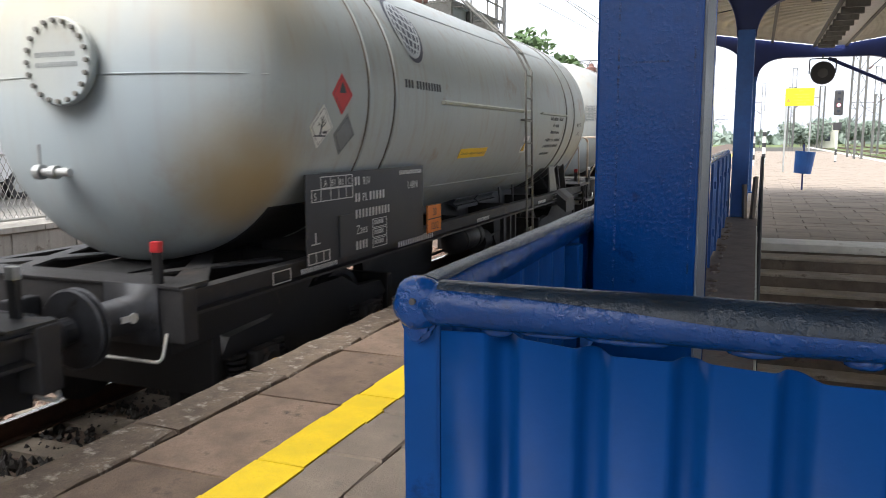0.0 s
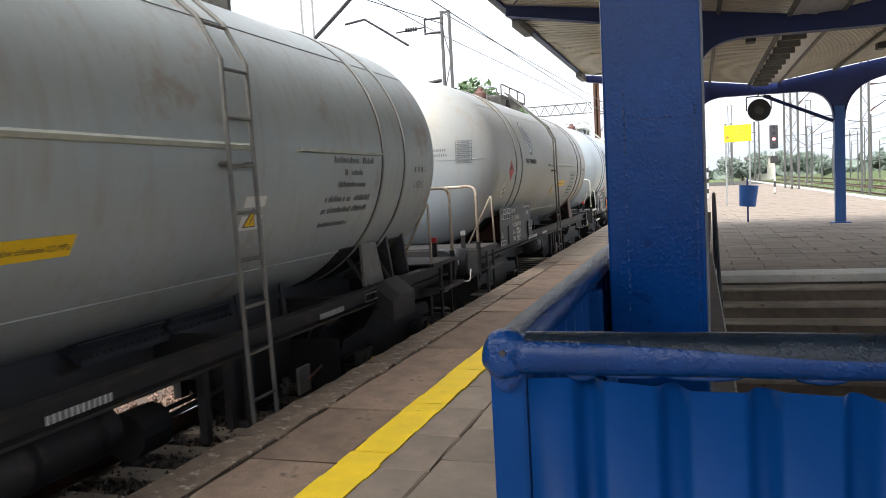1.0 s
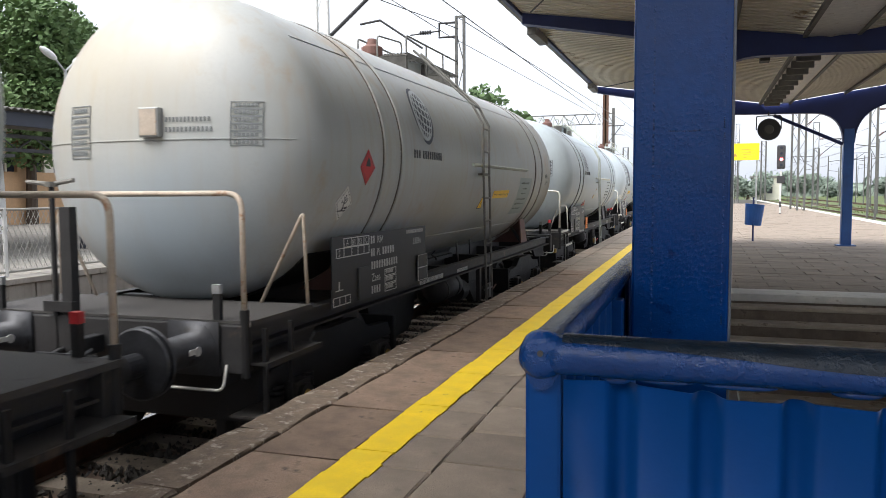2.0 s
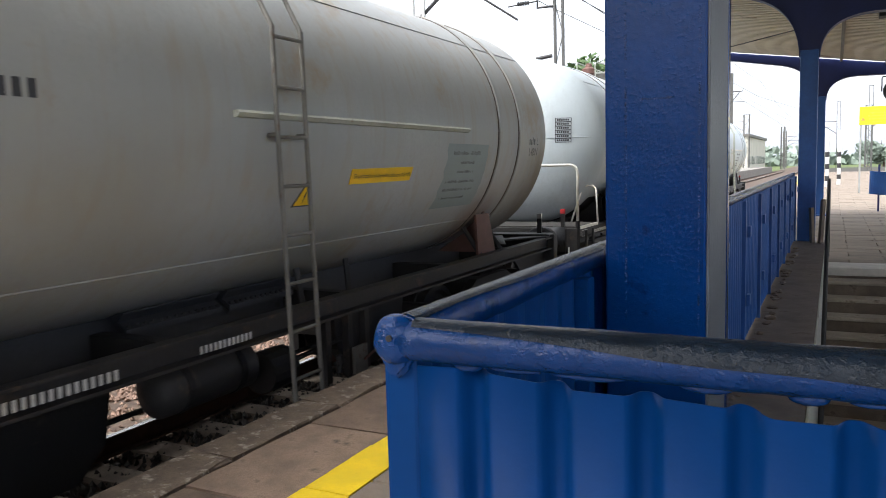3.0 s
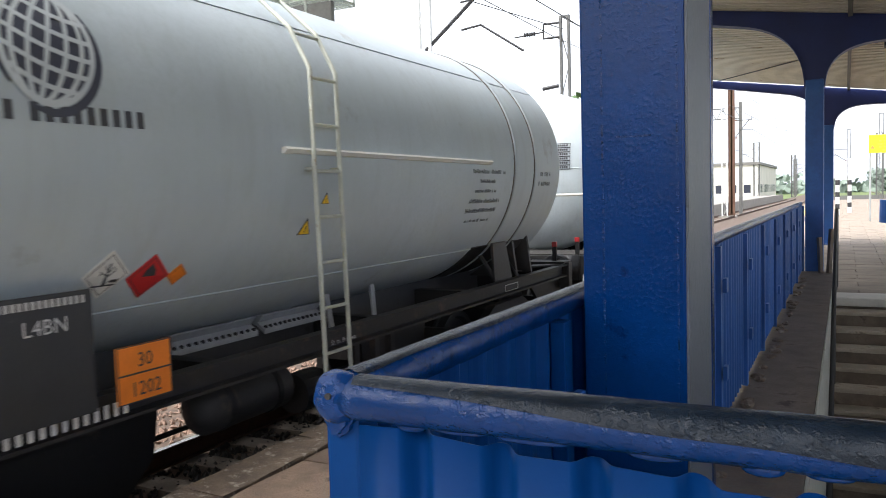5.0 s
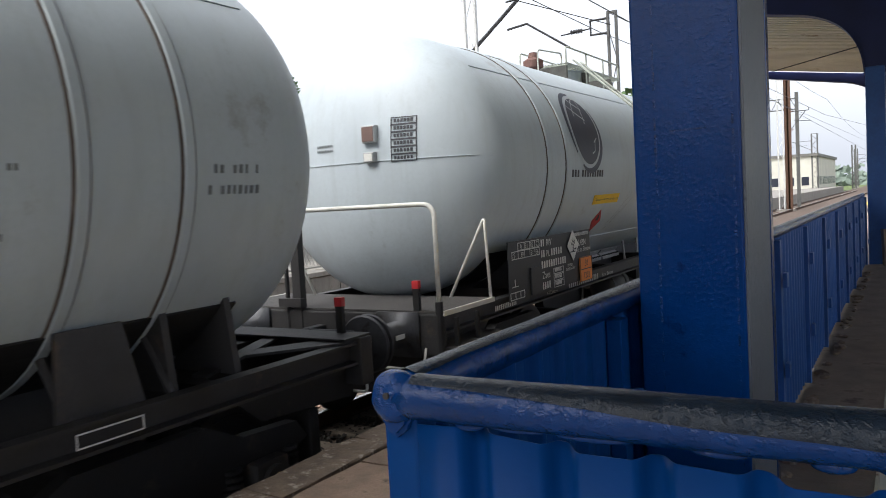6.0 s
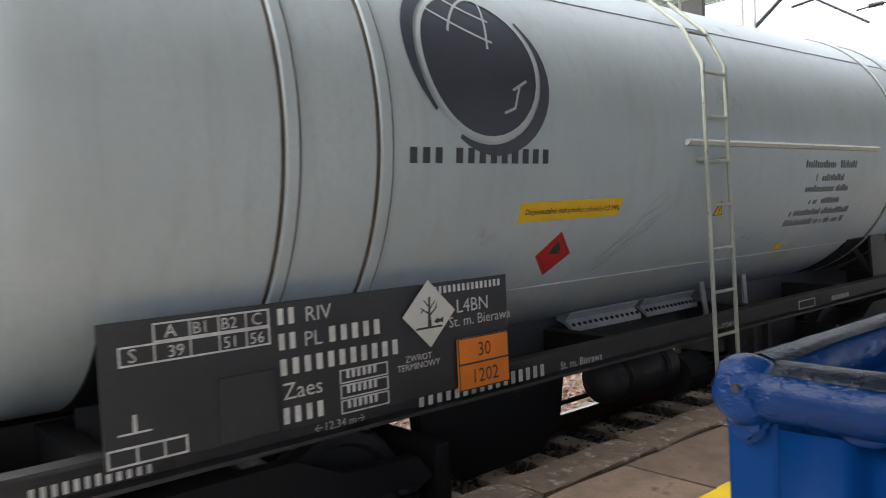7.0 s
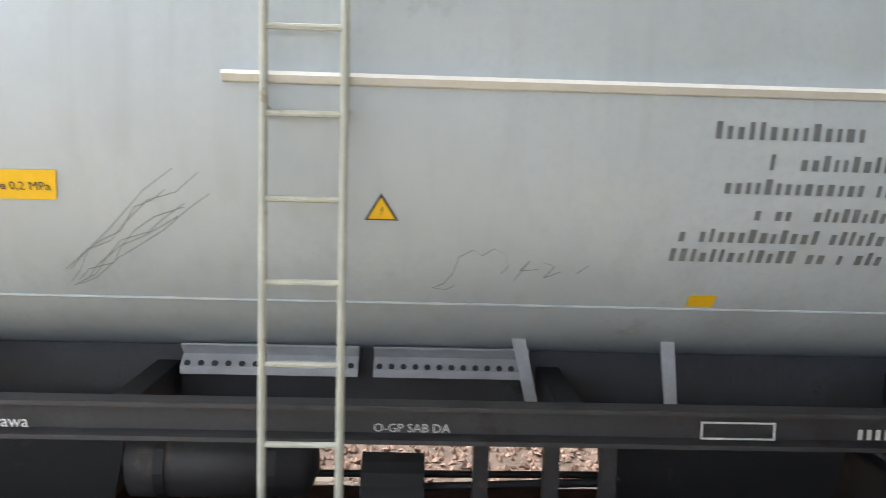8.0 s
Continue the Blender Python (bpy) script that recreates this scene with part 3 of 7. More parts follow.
def wheelset(wagon, y):
    bm = bmesh.new()
    rod(bm, (-1.0, 0, 0), (1.0, 0, 0), 0.075, 12)
    for s in (-0.75, 0.75):
        o = 1 if s > 0 else -1
        prof = [(s - o * 0.09, 0.12), (s - o * 0.07, 0.49), (s - o * 0.035, 0.49), (s - o * 0.03, 0.462), (s + o * 0.065, 0.455), (s + o * 0.065, 0.39), (s + o * 0.02, 0.36), (s + o * 0.02, 0.16), (s + o * 0.07, 0.12)]
        m = bmesh.new()
        lathe(m, prof, 28, "Y")
        bmesh.ops.rotate(m, verts=m.verts, matrix=Matrix.Rotation(-math.pi / 2, 3, "Z"))
        tmp = bpy.data.meshes.new("t")
        m.to_mesh(tmp)
        m.free()
        bm.from_mesh(tmp)
        bpy.data.meshes.remove(tmp)
        for k in range(4):
            a = k * math.pi / 2
            rod(bm, (s + o * 0.02, 0.25 * math.cos(a), 0.25 * math.sin(a)), (s + o * 0.035, 0.25 * math.cos(a), 0.25 * math.sin(a)), 0.03, 8)
    w = part("wheelset", bm, "frame_grey", wagon, "steel wheelset with polished treads")
    w.location = (0, y, 0.46)
    return w


def bogie(wagon, yc):
    for s in (-1, 1):
        bm = bmesh.new()
        out = [(-1.35, 0.62), (-1.25, 0.75), (-0.75, 0.78), (-0.45, 0.92), (0.45, 0.92), (0.75, 0.78), (1.25, 0.75), (1.35, 0.62), (1.2, 0.55), (0.7, 0.58), (0.4, 0.42), (-0.4, 0.42), (-0.7, 0.58), (-1.2, 0.55)]
        prism(bm, [(yc + a, b) for a, b in out], 0.10, lambda u, v, w: (s * (1.0 + w), u, v))
        f = part("bogie_frame", bm, "black", wagon, "sooty cast bogie side frame")
        for k in (-0.9, 0.9):
            ax = bmesh.new()
            box(ax, s * 1.0, s * 1.2, yc + k - 0.15, yc + k + 0.15, 0.33, 0.60, bevel=0.03)
            rod(ax, (s * 1.19, yc + k, 0.46), (s * 1.24, yc + k, 0.46), 0.11, 16)
            part("axle_box", ax, "frame_grey", f)
            cap = bmesh.new()
            rod(cap, (s * 1.238, yc + k, 0.46), (s * 1.25, yc + k, 0.46), 0.06, 12)
            part("axle_cap", cap, "ochre", f, "ochre axle box cover")
            for q in (-0.26, 0.26):
                sp = bmesh.new()
                for i in range(5):
                    rod(sp, (s * 1.08, yc + k + q, 0.40 + i * 0.045), (s * 1.08, yc + k + q, 0.425 + i * 0.045), 0.075, 12)
                part("spring", sp, "black", f)
    bm = bmesh.new()
    box(bm, -1.0, 1.0, yc - 0.3, yc + 0.3, 0.45, 0.85, bevel=0.03)
    for k in (-0.45, 0.45):
        box(bm, -0.95, 0.95, yc + k - 0.05, yc + k + 0.05, 0.25, 0.4)
    part("bolster", bm, "black", wagon)
    for k in (-1.42, 1.42):
        hb = bmesh.new()
        box(hb, -1.12, 1.12, yc + k - 0.05, yc + k + 0.05, 0.36, 0.80, bevel=0.02)
        for s in (-0.75, 0.75):
            box(hb, s - 0.05, s + 0.05, yc + k * 0.98 - 0.07, yc + k * 0.98 + 0.07, 0.16, 0.37, bevel=0.015)
        part("bogie_end_beam", hb, "black", wagon, "sooty end beam and brake hangers of the bogie")
    for k in (-0.38, 0.38):
        part("brake_beam", B(-1.05, 1.05, yc + k - 0.03, yc + k + 0.03, 0.14, 0.3, bevel=0.01), "black", wagon)


def number_board(wagon, o):
    y0, y1, z0, z1 = o["board"]
    X = 1.285
    bd = part("number_board", B(X - 0.012, X, y0, y1, z0, z1, bevel=0.003), "board", wagon, "dark number board with white lettering")
    t3 = on_board(X)
    W, H = y1 - y0, z1 - z0

    def P(a, b):
        return y0 + a * W, z0 + b * H

    ft = bmesh.new()
    u0, v0 = P(0.034, 0.69)
    u1, v1 = P(0.33, 0.83)
    um = P(0.097, 0)[0]
    frame_lines(ft, u0, v0, u1, v1, 0.008, t3)
    frame_lines(ft, um, v1, u1, P(0, 0.965)[1], 0.008, t3)
    for f in (0.165, 0.222, 0.278):
        prism(ft, rect(P(f, 0)[0], v0, P(f, 0)[0] + 0.006, P(0, 0.965)[1]), 0.004, t3)
    prism(ft, rect(um, v0, um + 0.006, v1), 0.004, t3)
    # wagon sketch and scale rules
    frame_lines(ft, *P(0.004, 0.02), *P(0.15, 0.15), 0.009, t3)
    for f in (0.055, 0.105):
        prism(ft, rect(P(f, 0)[0], P(0, 0.02)[1], P(f, 0)[0] + 0.008, P(0, 0.15)[1]), 0.004, t3)
    prism(ft, rect(P(0.025, 0)[0], P(0, 0.23)[1], P(0.085, 0)[0], P(0, 0.243)[1]), 0.004, t3)
    prism(ft, rect(P(0.052, 0)[0], P(0, 0.243)[1], P(0.059, 0)[0], P(0, 0.36)[1]), 0.004, t3)
    for k in range(3):
        frame_lines(ft, *P(0.488, 0.02 + k * 0.125), *P(0.615, 0.135 + k * 0.125), 0.007, t3)
    part("ruled_line", ft, "white_mark", bd, kind="stuff")
    # raised instruction plate
    part("raised_plate", B(X, X + 0.02, *[P(f, 0)[0] for f in (0.215, 0.335)], *[P(0, f)[1] for f in (0.02, 0.5)], bevel=0.004), "board", bd)

    def put(text, a, b, size):
        u, v = P(a, b)
        part("lettering", letters(text, size, lambda p, q, w: t3(u + p, v + q, w)), "white_mark", bd)

    for text, a, b, size in o["board_text"]:
        put(text, a, b, size)
    part("writing", bars([(*P(a, b), w, h) for a, b, w, h in o["board_bars"]], t3), "white_mark", bd, kind="stuff")
    return bd


def wagon(o):
    Wg = thing("tank_wagon", o["label"], "tank wagon", group="tank wagons of the train")
    yc, hl = o.get("tank_mid", 0.19), o.get("tank_half", 4.96)
    hd, longer = 0.72, o.get("longer", (0.0, 0.0))

    def kx(e):
        return longer[0] if e < 0 else longer[1]

    prof = []
    for k in range(13):
        a = math.pi / 2 * k / 12
        prof.append((yc - hl - hd * math.cos(a) ** 1.0, max(0.02, RT * math.sin(a) ** 0.86)))
    prof += [(yc - hl + hl * 2 * k / 8, RT) for k in range(1, 8)]
    for k in range(13):
        a = math.pi / 2 * (12 - k) / 12
        prof.append((yc + hl + hd * math.cos(a) ** 1.0, max(0.02, RT * math.sin(a) ** 0.86)))
    tk = part("tank", lathe(bmesh.new(), prof, 72, "Y", 0, ZT), o["paint"], Wg, o["tank_label"], smooth=True)
    for b in o["bands"]:
        hoop = lathe(bmesh.new(), [(b - 0.036, RT - 0.01), (b - 0.036, RT + 0.014), (b - 0.028, RT + 0.02), (b + 0.028, RT + 0.02), (b + 0.036, RT + 0.014), (b + 0.036, RT - 0.01)], 72, "Y", 0, ZT)
        part("hoop", hoop, o["paint"], tk, smooth=False)
        for e in (-0.046, 0.044):
            w = 0.009 if e < 0 else 0.004
            part("hoop_rust", lathe(bmesh.new(), [(b + e - w, RT - 0.01), (b + e - w, RT + 0.007), (b + e + w, RT + 0.007), (b + e + w, RT - 0.01)], 72, "Y", 0, ZT), "rust_edge", tk)
        for s in (-1, 1):
            st = bmesh.new()
            a = radians(-50)
            rod(st, (s * (RT + 0.02) * math.cos(a), b, ZT + (RT + 0.02) * math.sin(a)), (s * 1.12, b, 1.2), 0.03, 8)
            part("hoop_bolt", st, "frame_grey", tk)
    # weld seams
    sm = bmesh.new()
    for zz in (o.get("seam", 1.62),):
        for s in (-1, 1):
            x = s * math.sqrt((RT + 0.002) ** 2 - (zz - ZT) ** 2)
            rod(sm, (x, yc - hl + 1.4, zz), (x, yc + hl - 0.3, zz), 0.007, 6)
    rod(sm, (math.sqrt(RT ** 2 - 0.95 ** 2), yc - hl, ZT + 0.95), (math.sqrt(RT ** 2 - 0.95 ** 2), yc + hl, ZT + 0.95), 0.006, 6)
    part("weld_seam", sm, o["paint"], tk)
    hs = bmesh.new()
    pts = []
    for k in range(-10, 11):
        x = 1.36 * k / 10
        q = min(1, (abs(x) / RT)) ** (1 / 0.86)
        pts.append((x, yc - hl - hd * math.sqrt(max(0, 1 - q * q)) - 0.002, ZT + 0.04))
    tube(hs, pts, 0.006, 5)
    part("head_seam", hs, o["paint"], tk)

    def on_head(u, v, w):
        rho = min(0.999, math.hypot(u, v - ZT) / RT) ** (1 / 0.86)
        return Vector((u, yc - hl - hd * math.sqrt(1 - rho * rho) - 0.004 - w, v))

    for kind, *a in o["head"]:
        if kind == "table":
            x0, x1, z0, z1, rows, material = a
            bm = bmesh.new()
            for k in range(rows):
                za, zb = z0 + (z1 - z0) * k / rows, z0 + (z1 - z0) * (k + 1) / rows
                frame_lines(bm, x0, za, x1, zb, 0.008, on_head)
                n = 6
                for i in range(n):
                    c = x0 + (x1 - x0) * (0.12 + 0.76 * i / n)
                    prism(bm, rect(c, za + (zb - za) * 0.3, c + (x1 - x0) * 0.09, zb - (zb - za) * 0.25), 0.003, on_head)
            part("data_table", bm, material, tk, "stencilled data table", kind="stuff")
        elif kind == "bars":
            x0, z0, w, h, material = a
            part("stencil", bars([(x0, z0, w, h)], on_head, 0.003), material, tk, kind="stuff")
        elif kind == "box":
            x0, x1, z0, z1, material = a
            p = on_head((x0 + x1) / 2, (z0 + z1) / 2, 0)
            bx = part("label_holder", B(x0, x1, p.y - 0.05, p.y + 0.12, z0, z1, bevel=0.01), "galv", tk, "small label holder with a coloured front")
            part("holder_front", B(x0 + 0.015, x1 - 0.015, p.y - 0.056, p.y - 0.045, z0 + 0.015, z1 - 0.015), material, bx)
        elif kind == "manhole":
            x0, z0, r = a
            p = on_head(x0, z0, 0)
            mh = part("manhole_cover", lathe(bmesh.new(), [(p.y + 0.1, r * 0.86), (p.y - 0.03, r * 0.86), (p.y - 0.03, r), (p.y - 0.075, r), (p.y - 0.085, r * 0.97)], 40, "Y", x0, z0), o["paint"], tk, "bolted round manhole cover")
            for k in range(20):
                w = 2 * math.pi * k / 20
                bt = bmesh.new()
                c = (x0 + r * 0.9 * math.cos(w), p.y - 0.11, z0 + r * 0.9 * math.sin(w))
                rod(bt, c, (c[0], p.y - 0.02, c[2]), 0.018, 6)
                part("bolt", bt, "ladder_dark", mh)
            part("stencil", bars([(x0 - 0.2, z0 + 0.03, 0.38, 0.035), (x0 - 0.2, z0 - 0.04, 0.40, 0.035)], lambda u, v, w: Vector((u, p.y - 0.086 - w, v)), 0.002), "grey_mark", mh, kind="stuff")
        elif kind == "valve":
            x0, z0 = a
            p = on_head(x0, z0, 0)
            vb = bmesh.new()
            rod(vb, (x0, p.y + 0.1, z0), (x0, p.y - 0.12, z0), 0.035, 12)
            rod(vb, (x0 - 0.12, p.y - 0.12, z0), (x0 + 0.16, p.y - 0.12, z0), 0.03, 12)
            rod(vb, (x0 - 0.16, p.y - 0.12, z0), (x0 - 0.1, p.y - 0.12, z0), 0.055, 14)
            rod(vb, (x0 - 0.02, p.y - 0.12, z0), (x0 + 0.04, p.y - 0.12, z0), 0.05, 14)
            rod(vb, (x0 - 0.13, p.y - 0.12, z0), (x0 - 0.13, p.y - 0.12, z0 + 0.2), 0.012, 8)
            part("drain_valve", vb, "galv", tk, "grey metal drain valve")

    # black curved sheets hugging the tank's underside at both ends
    for a, b in ((yc - hl + 0.22, yc - hl + 1.95), (yc + hl - 1.95, yc + hl - 0.22))[:o.get("shells", 2)]:
        for s in (-1, 1):
            sh = bmesh.new()
            n = 9
            rows = []
            for k in range(n):
                w = radians(-43 - 44 * k / (n - 1))
                rows.append([sh.verts.new((s * r_ * math.cos(w), y_, ZT + r_ * math.sin(w))) for y_, r_ in ((a, RT - 0.005), (a, RT + 0.014), (b, RT + 0.014), (b, RT - 0.005))])
            for p, q in zip(rows, rows[1:]):
                for k in range(4):
                    sh.faces.new((p[k], q[k], q[(k + 1) % 4], p[(k + 1) % 4]))
            sh.faces.new(rows[0])
            sh.faces.new(rows[-1][::-1])
            bmesh.ops.recalc_face_normals(sh, faces=sh.faces)
            part("saddle_shell", sh, "black", tk, "black saddle plate under the tank")
    # rain strip
    y0, y1 = o["strip"]
    zz = 2.57
    rs = bmesh.new()
    prism(rs, [(RT - 0.005, zz - 0.018), (RT + 0.03, zz - 0.014), (RT + 0.05, zz + 0.012), (RT + 0.04, zz + 0.028), (RT - 0.005, zz + 0.024)], y1 - y0, lambda u, v, w: (u, y0 + w, v))
    part("rain_strip", rs, o.get("strip_paint", "white_label"), tk, "narrow pale strip along the tank side")
    if "strip2" in o:
        y0, y1 = o["strip2"]
        rs = bmesh.new()
        prism(rs, [(RT - 0.005, zz - 0.012), (RT + 0.05, zz - 0.005), (RT + 0.055, zz + 0.022), (RT - 0.005, zz + 0.002)], y1 - y0, lambda u, v, w: (u, y0 + w, v))
        part("rain_strip", rs, o.get("strip_paint", "white_label"), tk)

    # ladder
    la = o["ladder"]
    wd = 0.31
    stile = [(1.52, 0.42), (1.50, 1.0), (1.47, 2.4), (1.46, 3.15), (1.30, 3.45), (0.42, 4.25)]
    ld = thing("ladder", "", "")
    del_keys = [k for k in ld.keys()]
    for k in del_keys:
        del ld[k]
    ld.parent = Wg
    for yy in (la - wd, la):
        bm = bmesh.new()
        tube(bm, [(x, yy, z) for x, z in stile], 0.017, 8)
        part("stile", bm, o["ladder_paint"], ld)
    z = 0.80
    while z < 4.1:
        x = np.interp(z, [s[1] for s in stile], [s[0] for s in stile])
        rg = bmesh.new()
        rod(rg, (x, la - wd, z), (x, la, z), 0.013, 8)
        part("rung", rg, o["ladder_paint"], ld)
        z += 0.327
    for zb in (2.50,):
        for yy in (la - wd, la):
            bk = bmesh.new()
            rod(bk, (RT - 0.02, yy, zb - 0.05), (1.47, yy, zb - 0.05), 0.016, 8)
            part("ladder_bracket", bk, o["ladder_paint"], ld)

    # roof walkway, dome and cap
    wm = bmesh.new()
    for k in range(16):
        x = -0.35 + 0.05 * k
        box(wm, x, x + 0.018, la - 0.55, la + 1.9, 4.16, 4.185)
    for k in range(6):
        box(wm, -0.35, 0.418, la - 0.55 + 0.486 * k, la - 0.53 + 0.486 * k, 4.15, 4.16)
    wk = part("walkway", wm, o["ladder_paint"], Wg, "grated roof walkway", kind="stuff")
    for x in (-0.35, 0.4):
        bm = bmesh.new()
        tube(bm, [(x, la - 0.55, 4.17), (x, la - 0.55, 4.42), (x, la + 1.9, 4.42), (x, la + 1.9, 4.17)], 0.014, 8, bend=0.06)
        for yy in (la + 0.3, la + 1.1):
            rod(bm, (x, yy, 3.9), (x, yy, 4.42), 0.014, 8)
        part("guard_rail", bm, o["ladder_paint"], wk)
    for yy in (la - 0.4, la + 0.5, la + 1.6):
        part("walkway_support", B(-0.3, 0.35, yy - 0.03, yy + 0.03, 3.95, 4.16), "ladder_dark", wk)
    dm = lathe(bmesh.new(), [(3.9, 0.28), (4.15, 0.28), (4.17, 0.33), (4.20, 0.33), (4.26, 0.24), (4.28, 0.05)], 24, "Z", 0, la + 0.35)
    part("dome_lid", dm, o["paint"], Wg, "round filling dome")
    cp = lathe(bmesh.new(), [(3.95, 0.10), (4.10, 0.10), (4.12, 0.15), (4.22, 0.15), (4.26, 0.08), (4.34, 0.06)], 20, "Z", 0, la - 0.85)
    part("vent_cap", cp, "rust_red", Wg, "reddish vent cap")
    hg = bmesh.new()
    tube(hg, [(0.25, la - 1.25, 4.0), (0.25, la - 1.25, 4.3), (0.25, la - 0.35, 4.36), (0.25, la - 0.35, 4.1)], 0.012, 8, bend=0.08)
    part("vent_guard", hg, o["ladder_paint"], Wg)

    # underframe
    for s in (-1, 1):
        sb = bmesh.new()
        prism(sb, [(1.14, 1.04), (1.25, 1.04), (1.25, 1.06), (1.17, 1.065), (1.17, 1.185), (1.25, 1.19), (1.25, 1.21), (1.14, 1.21)], 12.08 + sum(longer), lambda u, v, w: (s * u, -6.04 - longer[0] + w, v))
        part("solebar", sb, o.get("sole", "frame_grey"), Wg, "dusty steel side beam")
        cr = bmesh.new()
        prism(cr, [(0.40, 0.98), (0.46, 0.98), (0.46, 1.275), (0.40, 1.26)], 9.4, lambda u, v, w: (s * u, -4.5 + w, v))
        part("cradle", cr, "cradle", Wg, "black tank cradle plate")
    cs = bmesh.new()
    box(cs, -0.3, 0.3, -5.9 - longer[0], 5.9 + longer[1], 0.95, 1.2)
    part("centre_sill", cs, "black", Wg)
    for k in (-4.6, -2.9, -1.0, 1.0, 2.9, 4.6):
        part("cross_bearer", B(-1.15, 1.15, k - 0.06, k + 0.06, 1.02, 1.19), "black", Wg)
    for a, b, x in ((-2.55 - longer[0], -1.12, 0.72), (1.22, 2.5, 0.78), (-2.3, 2.2, -0.85)):
        gb = bmesh.new()
        prism(gb, [(a, 1.0), (b, 1.0), (b - 0.08, 0.55), (b - 0.3, 0.36), (a + 0.35, 0.34), (a + 0.05, 0.6)], 0.12, lambda u, v, w: (x - w, u, v))
        part("brake_gear", gb, "black", Wg, "sooty brake gear under the frame")
    for s in (-1, 1):
        for k in o.get("saddles", (-3.9, -3.4, 4.3, 4.8)):
            sd = bmesh.new()
            prism(sd, [(0.45, 1.2), (1.12, 1.2), (1.05, 1.75), (0.8, 1.42)], 0.05, lambda u, v, w: (s * u, k + w, v))
            part("saddle", sd, o.get("saddle", "frame_grey"), Wg, "tank saddle plate")
    b2, b3 = o["bands"][2:]
    for s in (-1, 1):
        sp = bmesh.new()
        prism(sp, [(b2 - 0.08, 1.21), (b3 - 0.2, 1.21), (b3 - 0.28, 1.66), (b2 - 0.02, 1.66)], 0.03, lambda u, v, w: (s * (1.06 + w + 0.1 * (1.66 - v)), u, v))
        part("saddle_plate", sp, o.get("saddle_plate", "frame_grey"), Wg, "broad plate carrying the tank between two hoops")
    if o.get("jack_pad"):
        y0, y1 = o["jack_pad"]
        for s in (-1, 1):
            jp = bmesh.new()
            prism(jp, [(y0, 1.0), (y0, 1.2), (y0 + 0.22, 1.25), (y1, 1.25), (y1, 1.0)], 0.2, lambda u, v, w: (s * (1.23 + w), u, v - 0.8 * w))
            jb = part("jacking_pad", jp, "frame_grey", Wg, "box-shaped pad on the side beam")
            part("yellow_mark", B(s * 1.30, s * 1.38, y1, y1 + 0.01, 0.94, 1.05), "ochre", jb, "yellow painted mark")
    for end in (-1, 1):
        h = bmesh.new()
        box(h, -1.28, 1.28, end * (5.9 + kx(end)), end * (6.04 + kx(end)), 0.88, 1.24, bevel=0.012)
        part("headstock", h, "frame_grey", Wg, "dusty steel headstock")
        for s in (-1, 1):
            eg = bmesh.new()
            e0, e1 = end * 4.75, end * (5.98 + kx(end))
            prism(eg, [(e0, 1.04), (e0 + end * 0.25, 0.84), (e1, 0.78), (e1, 1.04)], 0.04, lambda u, v, w: (s * (1.08 + w), u, v))
            part("end_gusset", eg, "black", Wg, "sooty plate under the end of the side beam")
        if end != o["deck_end"]:
            for s in (-1, 1):
                br = bmesh.new()
                prism(br, [(s * 0.25, 4.6), (s * 0.40, 4.6), (s * 1.22, 5.72), (s * 1.22, 5.92), (s * 1.05, 5.92)], 0.02, lambda u, v, w: (u, end * (v + kx(end)), 1.21 + w))
                prism(br, [(s * 0.95, 4.6), (s * 1.08, 4.6), (s * 0.5, 5.92), (s * 0.36, 5.92)], 0.02, lambda u, v, w: (u, end * (v + kx(end)), 1.211 + w))
                part("end_brace", br, "frame_grey", Wg, "diagonal end bracing")
            part("end_plate", B(-1.26, 1.26, end * (5.74 + kx(end)), end * (6.05 + kx(end)), 1.241, 1.255), "frame_grey", Wg)
        for s in (-1, 1):
            buffers(Wg, end, s, kx(end), o.get("buffer_stretch", (1.0, 1.0))[(end + 1) // 2], o.get("white_edges", False))
            mk = bmesh.new()
            box(mk, s * 1.04 - 0.03, s * 1.04 + 0.03, end * (5.96 + kx(end)), end * (6.0 + kx(end)), 1.24, 1.46)
            lb = part("lamp_bracket", mk, "black", Wg)
            part("bracket_top", B(s * 1.04 - 0.034, s * 1.04 + 0.034, end * (5.955 + kx(end)), end * (6.005 + kx(end)), 1.46, 1.53, bevel=0.004), o.get("bracket", "red_top"), lb, "red-painted bracket top")
            gh = bmesh.new()
            tube(gh, [(s * 0.6, end * (6.06 + kx(end)), 0.86), (s * 0.6, end * (6.12 + kx(end)), 0.77), (s * 1.16, end * (6.12 + kx(end)), 0.77), (s * 1.16, end * (6.06 + kx(end)), 0.95)], 0.011, 8, bend=0.06)
            part("grab_handle", gh, "white_paint", Wg, "white shunter's handle")
        hk = bmesh.new()
        box(hk, -0.05, 0.05, end * (6.04 + kx(end)), end * (6.28 + kx(end)), 0.98, 1.12, bevel=0.015)
        for i in range(2):
            tube(hk, [(-0.07, end * (6.2 + kx(end)), 1.02 - i * 0.16), (-0.07, end * (6.42 - i * 0.1 + kx(end)), 0.95 - i * 0.2), (0.07, end * (6.42 - i * 0.1 + kx(end)), 0.95 - i * 0.2), (0.07, end * (6.2 + kx(end)), 1.02 - i * 0.16)], 0.022, 8, bend=0.04)
        part("coupling", hk, "buffer", Wg, "screw coupling and draw hook")
